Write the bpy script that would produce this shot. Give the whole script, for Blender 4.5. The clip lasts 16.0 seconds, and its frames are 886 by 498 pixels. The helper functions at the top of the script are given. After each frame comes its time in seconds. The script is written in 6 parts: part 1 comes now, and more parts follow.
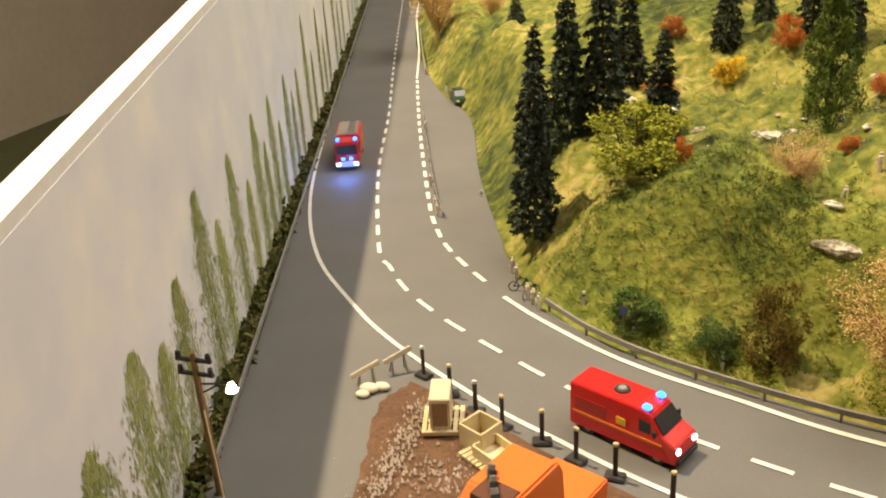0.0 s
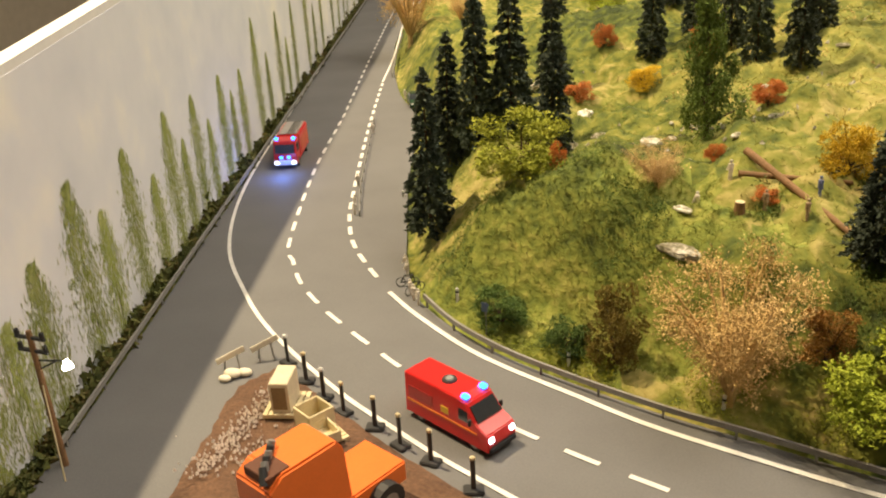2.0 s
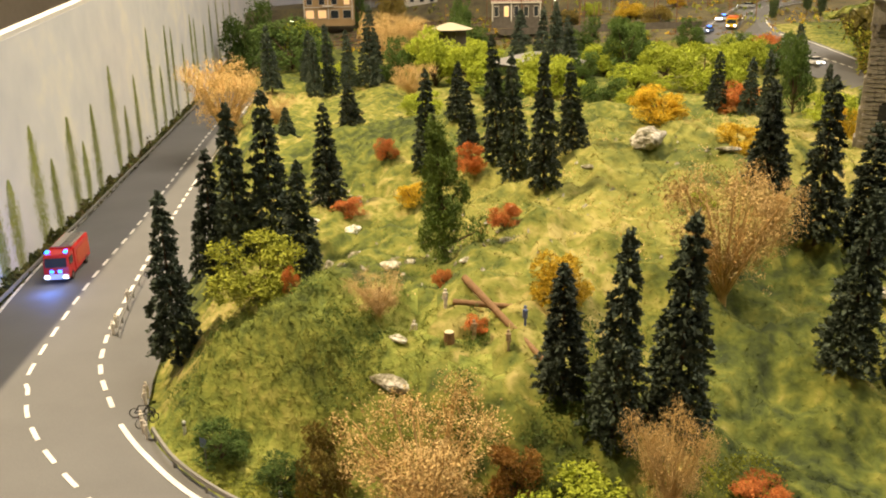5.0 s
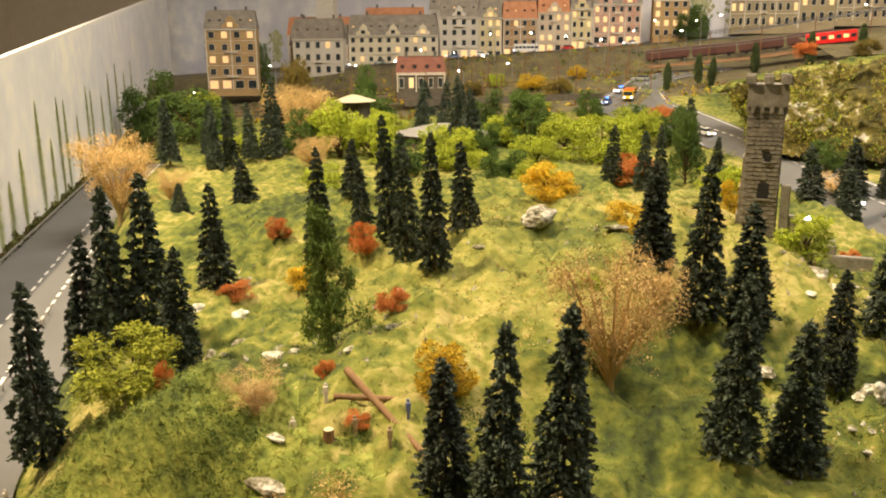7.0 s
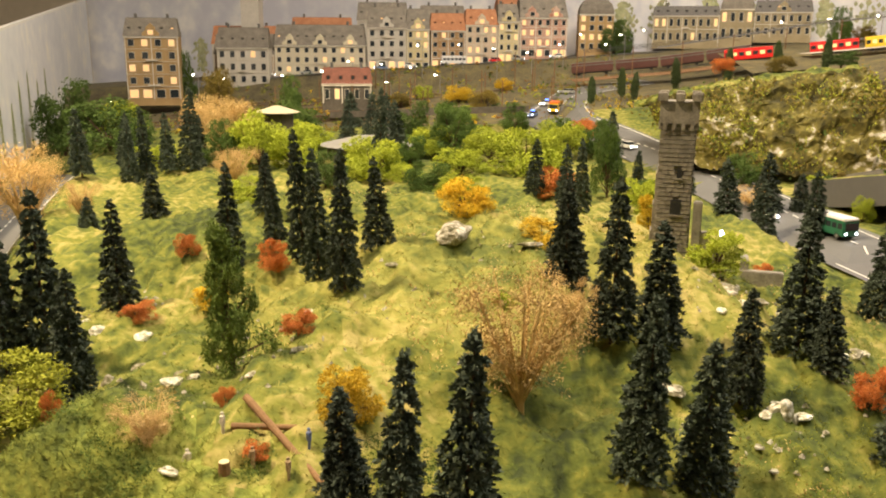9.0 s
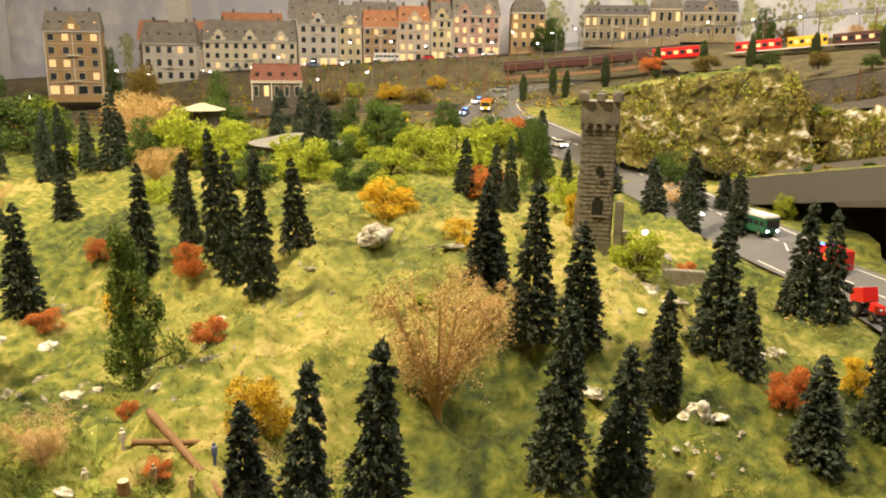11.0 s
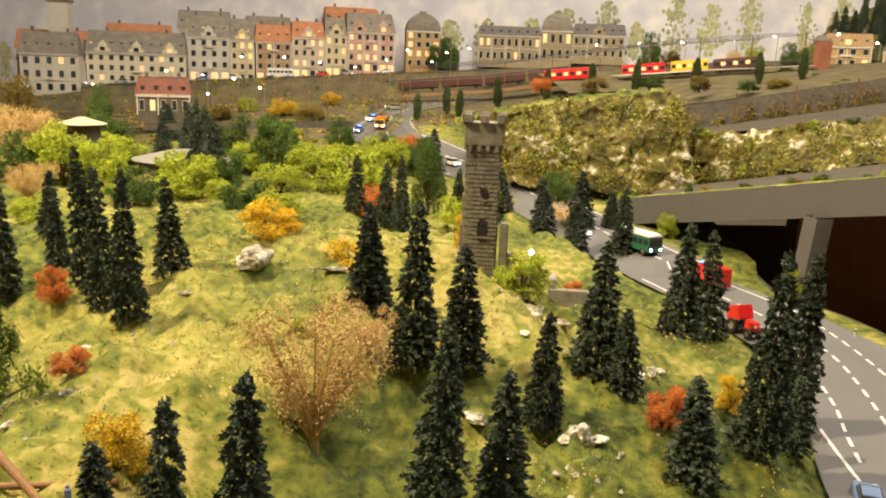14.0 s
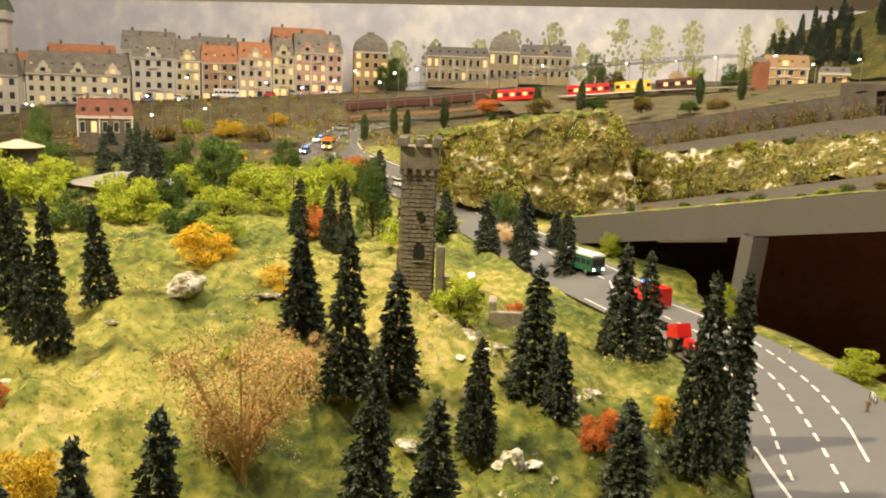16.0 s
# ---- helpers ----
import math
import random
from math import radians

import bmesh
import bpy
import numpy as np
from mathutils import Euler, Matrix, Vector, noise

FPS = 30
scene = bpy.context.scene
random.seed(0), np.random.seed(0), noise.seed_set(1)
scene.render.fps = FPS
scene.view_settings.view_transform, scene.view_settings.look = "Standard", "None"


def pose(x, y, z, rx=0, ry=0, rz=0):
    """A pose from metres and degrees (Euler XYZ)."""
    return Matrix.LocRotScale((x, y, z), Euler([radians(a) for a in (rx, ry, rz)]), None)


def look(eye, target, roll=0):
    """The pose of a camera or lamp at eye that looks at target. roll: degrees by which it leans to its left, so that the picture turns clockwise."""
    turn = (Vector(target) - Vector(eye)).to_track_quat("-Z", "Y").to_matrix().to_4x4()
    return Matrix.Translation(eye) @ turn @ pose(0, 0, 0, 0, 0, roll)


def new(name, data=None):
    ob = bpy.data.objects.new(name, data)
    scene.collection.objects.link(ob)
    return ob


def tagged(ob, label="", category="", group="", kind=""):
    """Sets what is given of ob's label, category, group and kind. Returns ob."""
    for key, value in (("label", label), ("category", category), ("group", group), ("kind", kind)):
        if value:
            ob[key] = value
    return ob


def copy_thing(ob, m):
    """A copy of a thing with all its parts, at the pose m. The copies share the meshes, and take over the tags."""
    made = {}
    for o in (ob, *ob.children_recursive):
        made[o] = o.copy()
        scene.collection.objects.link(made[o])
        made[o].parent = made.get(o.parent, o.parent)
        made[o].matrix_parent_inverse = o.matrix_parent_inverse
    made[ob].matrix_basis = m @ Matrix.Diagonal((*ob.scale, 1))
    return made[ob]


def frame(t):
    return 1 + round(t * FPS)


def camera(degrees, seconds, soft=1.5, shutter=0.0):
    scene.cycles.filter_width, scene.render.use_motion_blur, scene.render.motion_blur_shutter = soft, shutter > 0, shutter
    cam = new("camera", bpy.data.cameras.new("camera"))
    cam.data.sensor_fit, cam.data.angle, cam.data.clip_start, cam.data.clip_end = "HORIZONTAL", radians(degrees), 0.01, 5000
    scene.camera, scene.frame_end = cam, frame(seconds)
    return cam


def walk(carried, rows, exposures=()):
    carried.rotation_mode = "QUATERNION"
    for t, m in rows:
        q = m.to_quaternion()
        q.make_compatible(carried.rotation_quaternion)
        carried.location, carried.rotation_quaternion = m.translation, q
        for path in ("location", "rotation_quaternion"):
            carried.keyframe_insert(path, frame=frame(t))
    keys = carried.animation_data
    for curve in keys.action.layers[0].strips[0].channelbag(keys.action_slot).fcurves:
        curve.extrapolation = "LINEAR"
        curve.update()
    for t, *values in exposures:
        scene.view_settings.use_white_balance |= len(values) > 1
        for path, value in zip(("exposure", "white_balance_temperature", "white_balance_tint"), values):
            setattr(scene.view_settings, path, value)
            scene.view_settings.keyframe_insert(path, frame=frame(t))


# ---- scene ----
cam = camera(54.2, 16.0, soft=2.0)
PATH = [
    (0, (0.4523, 0.1705, 0.3009), (0.1553, 1.0336, -0.1076), -3.73),
    (0.5, (0.4673, 0.1749, 0.2977), (0.1682, 1.0411, -0.1026), -3.58),
    (1, (0.4836, 0.1768, 0.2958), (0.1889, 1.0449, -0.1035), -2.88),
    (1.5, (0.5221, 0.1759, 0.3001), (0.2092, 1.0360, -0.1027), -3.09),
    (2, (0.5660, 0.1823, 0.3001), (0.2325, 1.0350, -0.1021), -3.22),
    (2.5, (0.5998, 0.1910, 0.3006), (0.2637, 1.0460, -0.0945), -2.77),
    (3, (0.6316, 0.2013, 0.3036), (0.2980, 1.0633, -0.0782), -2.53),
    (3.5, (0.6413, 0.2090, 0.3092), (0.3383, 1.0885, -0.0578), -1.86),
    (4, (0.6493, 0.2165, 0.3135), (0.3772, 1.1127, -0.0369), -1.49),
    (4.5, (0.6583, 0.2247, 0.3174), (0.4157, 1.1357, -0.0162), -1.20),
    (5, (0.6672, 0.2311, 0.3216), (0.4533, 1.1554, 0.0055), -1.02),
    (7.5, (0.6898, 0.2591, 0.3348), (0.5870, 1.2243, 0.0945), -0.28),
    (8, (0.6942, 0.2622, 0.3367), (0.6102, 1.2295, 0.0973), -0.10),
    (8.5, (0.6987, 0.2680, 0.3359), (0.6338, 1.2372, 0.0983), 0.14),
    (9, (0.7026, 0.2746, 0.3349), (0.6565, 1.2453, 0.0993), 0.38),
    (11.5, (0.7201, 0.2927, 0.3364), (0.7644, 1.2629, 0.0980), 1.14),
    (12, (0.7212, 0.2955, 0.3364), (0.7868, 1.2657, 0.1032), 1.53),
    (12.5, (0.7229, 0.2980, 0.3364), (0.8091, 1.2678, 0.1080), 1.81),
    (13, (0.7252, 0.3001, 0.3370), (0.8309, 1.2689, 0.1126), 2.01),
    (13.5, (0.7269, 0.3026, 0.3375), (0.8523, 1.2699, 0.1170), 2.21),
    (14, (0.7325, 0.3025, 0.3386), (0.8724, 1.2686, 0.1216), 2.16),
    (14.5, (0.7387, 0.3027, 0.3391), (0.8918, 1.2677, 0.1262), 2.05),
    (15, (0.7435, 0.3031, 0.3402), (0.9096, 1.2668, 0.1311), 2.03),
    (15.5, (0.7461, 0.3035, 0.3414), (0.9255, 1.2662, 0.1388), 2.05),
    (16, (0.7491, 0.3046, 0.3431), (0.9408, 1.2667, 0.1491), 2.13),
]
walk(cam, [(t, look(eye, target, roll)) for t, eye, target, roll in PATH],
     exposures=[(0, 0.78), (3, 0.8), (6, 0.95), (9, 1.02), (16, 1.06)])

# ---- light: a dim hall with added fill panels and one strong spotlight ----
CM = 0.01
rng = np.random.default_rng(7)
world = bpy.data.worlds.new("hall_air")
world.use_nodes = True
world.node_tree.nodes["Background"].inputs[0].default_value = (1.0, 0.86, 0.66, 1)
world.node_tree.nodes["Background"].inputs[1].default_value = 0.02
scene.world = world


def lamp(name, kind, at, to, watts, size, colour):
    data = bpy.data.lights.new(name, kind)
    data.energy, data.color = watts, colour
    if kind == "AREA":
        data.size = size
    else:
        data.shadow_soft_size = size
    ob = new(name, data)
    ob.matrix_world = look(Vector(at) * CM, Vector(to) * CM)
    return ob


WARM = (1.0, 0.79, 0.50)
key = lamp("spotlight", "SPOT", (-66, 88, 215), (75, 100, 5), 225, 0.03, WARM)
key.data.spot_size, key.data.spot_blend = radians(100), 0.5
# Unseen soft fill, added to brighten the painted wall and the town.
lamp("ceiling_panel", "AREA", (175, 70, 255), (40, 80, 0), 30, 1.6, (1.0, 0.90, 0.78))
lamp("ceiling_panel", "AREA", (120, 230, 265), (100, 330, 10), 74, 2.0, (1.0, 0.86, 0.69))


# ---- materials ----
def socket(nt, node, name, value):
    node.inputs[name].default_value = value


def material(name, colours, scale=60.0, rough=0.8, bump=0.3, fine=8.0, metal=0.0, random_value=0.0, stops=None, depth=0.002):
    """Noise-mottled colours at a coarse and a fine scale, with relief."""
    m = bpy.data.materials.new(name)
    m.use_nodes = True
    nt = m.node_tree
    bsdf = nt.nodes["Principled BSDF"]
    bsdf.inputs["Roughness"].default_value = rough
    bsdf.inputs["Metallic"].default_value = metal
    coord = nt.nodes.new("ShaderNodeTexCoord")
    a = nt.nodes.new("ShaderNodeTexNoise")
    a.inputs["Scale"].default_value, a.inputs["Detail"].default_value = scale, 6.0
    b = nt.nodes.new("ShaderNodeTexNoise")
    b.inputs["Scale"].default_value, b.inputs["Detail"].default_value = scale * fine, 3.0
    mix = nt.nodes.new("ShaderNodeMath")
    mix.operation = "MULTIPLY_ADD"
    mix.inputs[1].default_value = 0.45
    ramp = nt.nodes.new("ShaderNodeValToRGB")
    n = len(colours)
    stops = stops or [0.34 + 0.32 * i / max(n - 1, 1) for i in range(n)]
    while len(ramp.color_ramp.elements) < n:
        ramp.color_ramp.elements.new(0.5)
    for el, pos, c in zip(ramp.color_ramp.elements, stops, colours):
        el.position, el.color = pos, (*c, 1)
    half = nt.nodes.new("ShaderNodeMath")
    half.operation = "MULTIPLY"
    half.inputs[1].default_value = 0.55
    nt.links.new(coord.outputs["Object"], a.inputs["Vector"])
    nt.links.new(coord.outputs["Object"], b.inputs["Vector"])
    nt.links.new(a.outputs["Fac"], half.inputs[0])
    nt.links.new(b.outputs["Fac"], mix.inputs[0])
    nt.links.new(half.outputs[0], mix.inputs[2])
    nt.links.new(mix.outputs[0], ramp.inputs[0])
    out = ramp.outputs[0]
    if random_value:
        info = nt.nodes.new("ShaderNodeObjectInfo")
        isle = nt.nodes.new("ShaderNodeNewGeometry")
        add = nt.nodes.new("ShaderNodeMath")
        add.operation = "ADD"
        nt.links.new(info.outputs["Random"], add.inputs[0])
        nt.links.new(isle.outputs["Random Per Island"], add.inputs[1])
        rr = nt.nodes.new("ShaderNodeMapRange")
        rr.inputs["From Max"].default_value = 2.0
        rr.inputs["To Min"].default_value, rr.inputs["To Max"].default_value = 1 - random_value, 1 + random_value
        nt.links.new(add.outputs[0], rr.inputs["Value"])
        hsv = nt.nodes.new("ShaderNodeHueSaturation")
        nt.links.new(rr.outputs[0], hsv.inputs["Value"])
        nt.links.new(out, hsv.inputs["Color"])
        out = hsv.outputs[0]
    nt.links.new(out, bsdf.inputs["Base Color"])
    if bump:
        bp = nt.nodes.new("ShaderNodeBump")
        bp.inputs["Strength"].default_value, bp.inputs["Distance"].default_value = bump, depth
        nt.links.new(mix.outputs[0], bp.inputs["Height"])
        nt.links.new(bp.outputs[0], bsdf.inputs["Normal"])
    return m


def glowing(name, colour, strength):
    m = bpy.data.materials.new(name)
    m.use_nodes = True
    b = m.node_tree.nodes["Principled BSDF"]
    b.inputs["Base Color"].default_value = (*colour, 1)
    b.inputs["Emission Color"].default_value = (*colour, 1)
    b.inputs["Emission Strength"].default_value = strength
    return m


def plain(name, c, rough=0.5, metal=0.0, vary=0.12, scale=120.0, bump=0.1):
    lo, hi = tuple(v * (1 - vary) for v in c), tuple(min(1, v * (1 + vary)) for v in c)
    return material(name, [lo, hi], scale, rough, bump, 6.0, metal)


GRASS = material("static_grass", [(0.03, 0.044, 0.008), (0.085, 0.108, 0.014), (0.185, 0.19, 0.028), (0.36, 0.30, 0.095)], 6.5, 0.95, 1.0, 13.0, stops=[0.37, 0.45, 0.54, 0.63], depth=0.006)
FLOCK = material("green_flock", [(0.06, 0.082, 0.014), (0.14, 0.172, 0.026), (0.22, 0.245, 0.04), (0.34, 0.33, 0.075)], 14.0, 0.95, 1.0, 9.0, stops=[0.36, 0.45, 0.54, 0.64], depth=0.006)
FLOCKBLADE = material("green_flock_fibre", [(0.085, 0.112, 0.019), (0.18, 0.215, 0.034), (0.29, 0.30, 0.055)], 14.0, 0.9, 0, 9.0, random_value=0.4, stops=[0.38, 0.5, 0.62])
# Dry straw colour, plus extra lightness standing in for a stronger spotlight.
LITSTRAW = material("lit_straw_grass", [(0.085, 0.105, 0.018), (0.165, 0.175, 0.03), (0.265, 0.25, 0.05), (0.40, 0.335, 0.11)], 6.5, 0.95, 1.0, 13.0, stops=[0.36, 0.44, 0.53, 0.63], depth=0.006)
LITSTRAWBLADE = material("lit_straw_fibre", [(0.105, 0.125, 0.022), (0.205, 0.21, 0.038), (0.33, 0.30, 0.07), (0.45, 0.375, 0.125)], 6.5, 0.9, 0, 13.0, random_value=0.35, stops=[0.36, 0.44, 0.53, 0.63])
SKYEND = material("painted_cloud_sky", [(0.56, 0.56, 0.63), (0.64, 0.64, 0.68), (0.80, 0.78, 0.76)], 3.2, 0.85, 0.03, 4.0, stops=[0.42, 0.53, 0.64])
BLADE = material("grass_fibre", [(0.035, 0.052, 0.010), (0.10, 0.125, 0.018), (0.22, 0.225, 0.036), (0.40, 0.325, 0.10)], 6.5, 0.9, 0, 13.0, random_value=0.4, stops=[0.37, 0.45, 0.54, 0.63])
ASPHALT = material("asphalt", [(0.115, 0.113, 0.11), (0.145, 0.143, 0.14)], 14.0, 0.75, 0.12, 60.0, depth=0.0004)
LINE = material("road_paint", [(0.62, 0.60, 0.55), (0.80, 0.78, 0.72)], 90.0, 0.6, 0.1, 8.0)
WALLSKY = material("painted_sky", [(0.66, 0.67, 0.71), (0.74, 0.74, 0.76), (0.86, 0.83, 0.76)], 4.0, 0.85, 0.05, 5.0, stops=[0.38, 0.53, 0.66])
WHITE = plain("white_edge", (0.78, 0.76, 0.72), 0.6, vary=0.05)
FIRLEAF = material("fir_needles", [(0.022, 0.036, 0.022), (0.085, 0.11, 0.07)], 80.0, 0.8, 0, 6.0, random_value=0.55)
BARK = material("bark", [(0.05, 0.03, 0.015), (0.12, 0.075, 0.04)], 200.0, 0.9, 0.5)
LEAVES = {
    "tan": material("tan_leaves", [(0.52, 0.34, 0.11), (0.72, 0.52, 0.23)], 60.0, 0.9, 0, 6.0, random_value=0.35),
    "tanl": material("pale_tan_leaves", [(0.55, 0.36, 0.14), (0.75, 0.55, 0.26)], 60.0, 0.9, 0, 6.0, random_value=0.3),
    "olive": material("olive_leaves", [(0.13, 0.10, 0.015), (0.26, 0.19, 0.03)], 60.0, 0.9, 0, 6.0, random_value=0.35),
    "dark": material("dark_leaves", [(0.045, 0.085, 0.012), (0.10, 0.16, 0.022)], 60.0, 0.9, 0, 6.0, random_value=0.35),
    "rust": material("rust_leaves", [(0.22, 0.10, 0.015), (0.36, 0.18, 0.03)], 60.0, 0.9, 0, 6.0, random_value=0.35),
    "lime": material("lime_leaves", [(0.24, 0.30, 0.015), (0.42, 0.47, 0.035)], 60.0, 0.9, 0, 6.0, random_value=0.3),
    "limeo": material("olive_green_leaves", [(0.20, 0.23, 0.015), (0.36, 0.37, 0.03)], 60.0, 0.9, 0, 6.0, random_value=0.3),
    "orange": material("orange_leaves", [(0.42, 0.11, 0.018), (0.62, 0.22, 0.045)], 60.0, 0.9, 0, 6.0, random_value=0.3),
    "yellow": material("yellow_leaves", [(0.50, 0.32, 0.01), (0.72, 0.50, 0.025)], 60.0, 0.9, 0, 6.0, random_value=0.3),
    "cypress": material("cypress_leaves", [(0.03, 0.05, 0.014), (0.08, 0.11, 0.03)], 60.0, 0.9, 0, 6.0, random_value=0.35),
    "tallgreen": material("mid_green_leaves", [(0.08, 0.13, 0.018), (0.17, 0.24, 0.035)], 60.0, 0.9, 0, 6.0, random_value=0.35),
}
STONE = material("tower_stone", [(0.17, 0.15, 0.125), (0.34, 0.31, 0.26)], 90.0, 0.9, 0.6, 6.0, random_value=0.25, depth=0.001)
CHALK = material("chalky_rock", [(0.22, 0.20, 0.10), (0.52, 0.49, 0.38), (0.74, 0.72, 0.64)], 70.0, 0.95, 1.0, 4.0, stops=[0.36, 0.46, 0.56], depth=0.004)
WOODED = material("wooded_slope", [(0.03, 0.032, 0.008), (0.08, 0.075, 0.015), (0.15, 0.13, 0.025)], 18.0, 0.95, 0.8, 5.0, depth=0.004)
MORTAR = material("mortar", [(0.20, 0.18, 0.15), (0.30, 0.27, 0.22)], 120.0, 0.95, 0.4)
ROCK = material("rock", [(0.13, 0.12, 0.06), (0.30, 0.27, 0.20), (0.58, 0.55, 0.47)], 60.0, 0.95, 1.0, 4.0, stops=[0.4, 0.5, 0.6], depth=0.004)
CLIFF = material("mossy_cliff", [(0.04, 0.035, 0.010), (0.105, 0.09, 0.018), (0.19, 0.16, 0.035), (0.58, 0.53, 0.43)], 15.0, 0.95, 0.9, 5.0, stops=[0.38, 0.48, 0.56, 0.615], depth=0.003)
FASCIA = plain("grey_fascia_board", (0.115, 0.11, 0.105), 0.7, vary=0.06, scale=20)
BALLAST = material("ballast", [(0.045, 0.038, 0.028), (0.10, 0.085, 0.062)], 60.0, 0.95, 0.6, 8.0)
YARD = material("rail_yard_soil", [(0.05, 0.042, 0.024), (0.105, 0.088, 0.045), (0.17, 0.14, 0.05)], 22.0, 0.95, 0.6, 8.0)
SOIL = material("building_site_soil", [(0.07, 0.035, 0.018), (0.16, 0.085, 0.045)], 50.0, 0.95, 0.9, 8.0, depth=0.002)
CARPET = material("hall_floor", [(0.10, 0.045, 0.02), (0.16, 0.075, 0.035)], 6.0, 0.9, 0.1)
HALL = material("hall_wall", [(0.58, 0.51, 0.40), (0.66, 0.58, 0.46)], 3.0, 0.9, 0.05)
HALLFLOOR = material("dark_green_floor", [(0.13, 0.14, 0.06), (0.18, 0.185, 0.09)], 5.0, 0.9, 0.1)


# ---- mesh helpers (lengths in centimetres) ----
def thing(name, at, label, category, group="", yaw=0.0, kind=""):
    ob = new(name)
    ob.matrix_world = pose(at[0] * CM, at[1] * CM, at[2] * CM, 0, 0, yaw)
    ob.empty_display_size = 0.01
    return tagged(ob, label, category, group, kind)


def mesh_of(name, verts, faces, mat, smooth=False):
    me = bpy.data.meshes.new(name)
    me.from_pydata([(v[0] * CM, v[1] * CM, v[2] * CM) for v in verts], [], faces)
    me.materials.append(mat)
    if smooth:
        me.polygons.foreach_set("use_smooth", [True] * len(me.polygons))
    me.update()
    return me


def raw(name, verts, faces, mat, parent=None, label="", smooth=False):
    ob = new(name, mesh_of(name, verts, faces, mat, smooth))
    ob.parent = parent
    return tagged(ob, label)


def part(name, bm, mat, parent=None, label="", smooth=False):
    bmesh.ops.recalc_face_normals(bm, faces=bm.faces)
    bmesh.ops.scale(bm, vec=(CM, CM, CM), verts=bm.verts)
    me = bpy.data.meshes.new(name)
    bm.to_mesh(me)
    bm.free()
    me.materials.append(mat)
    if smooth:
        me.polygons.foreach_set("use_smooth", [True] * len(me.polygons))
    ob = new(name, me)
    ob.parent = parent
    return tagged(ob, label)


def box(bm, x, y, z, sx, sy, sz, bevel=0.0, yaw=0.0, tilt=0.0):
    """A box with its base centre at x, y, z."""
    m = Matrix.Translation((x, y, z + sz / 2)) @ Euler((0, radians(tilt), radians(yaw))).to_matrix().to_4x4() @ Matrix.Diagonal((sx, sy, sz, 1))
    r = bmesh.ops.create_cube(bm, size=1, matrix=m)
    if bevel:
        es = list({e for v in r["verts"] for e in v.link_edges})
        bmesh.ops.bevel(bm, geom=es, offset=bevel, segments=2, affect="EDGES")
    return bm


def tube(bm, a, b, ra, rb=None, n=8):
    a, b = Vector(a), Vector(b)
    d = b - a
    m = Matrix.Translation((a + b) / 2) @ d.to_track_quat("Z", "Y").to_matrix().to_4x4()
    bmesh.ops.create_cone(bm, cap_ends=True, segments=n, radius1=ra, radius2=ra if rb is None else rb, depth=d.length, matrix=m)
    return bm


def ball(bm, at, r, sub=1, squash=(1, 1, 1)):
    bmesh.ops.create_icosphere(bm, subdivisions=sub, radius=1, matrix=Matrix.Translation(at) @ Matrix.Diagonal((r * squash[0], r * squash[1], r * squash[2], 1)))
    return bm


def nb():
    return bmesh.new()


# ---- the lie of the land ----
ROADSIDE = [(-33, 250), (-12.5, 177), (4.3, 137), (14.5, 120), (21.6, 99), (27.5, 84), (29.8, 78.5), (33.5, 72), (40.3, 66.8), (47.3, 63.8), (56, 61.2), (70, 58.5), (85, 60), (98, 66), (108, 77), (112, 88), (117.5, 100), (121, 112), (121.5, 122), (120.5, 135), (118, 150), (112, 180), (104, 215), (96, 260)]
MOUND_ROWS = {
    68: ((42, -1.4), (59, 1.6), (76, -1.4), (93, -1.8)),
    86: ((42, -0.8), (59, 4.4), (76, 0.9), (93, 0.5), (110, -1.2)),
    104: ((25, -0.4), (42, -1.0), (59, 2.0), (76, 3.5), (93, 4.4), (110, -1.5)),
    122: ((25, 2.1), (42, 3.8), (59, 3.8), (76, 3.2), (93, 1.6), (110, -2.4)),
    142: ((25, 1.2), (42, 1.3), (59, 2.7), (76, 1.1), (93, 0.6), (110, -0.4)),
}


def step(v, a, b):
    t = np.clip((v - a) / (b - a), 0, 1)
    return t * t * (3 - 2 * t)


def off_road(x, y):
    d = np.full(np.shape(x), 1e9)
    side = np.full(np.shape(x), 1.0)
    for (ax, ay), (bx, by) in zip(ROADSIDE[:-1], ROADSIDE[1:]):
        ux, uy = bx - ax, by - ay
        t = np.clip(((x - ax) * ux + (y - ay) * uy) / (ux * ux + uy * uy), 0, 1)
        e = np.hypot(x - ax - t * ux, y - ay - t * uy)
        s = np.sign((x - ax) * uy - (y - ay) * ux)
        side = np.where(e < d, s, side)
        d = np.minimum(d, e)
    return d, side


def far_level(x):
    return 18.4 + (x + 30) * 0.068


def road_level(x, y):
    return 3.0 * step(x, 70, 112) + 9.0 * step(y, 150, 300) * step(x, 60, 90)


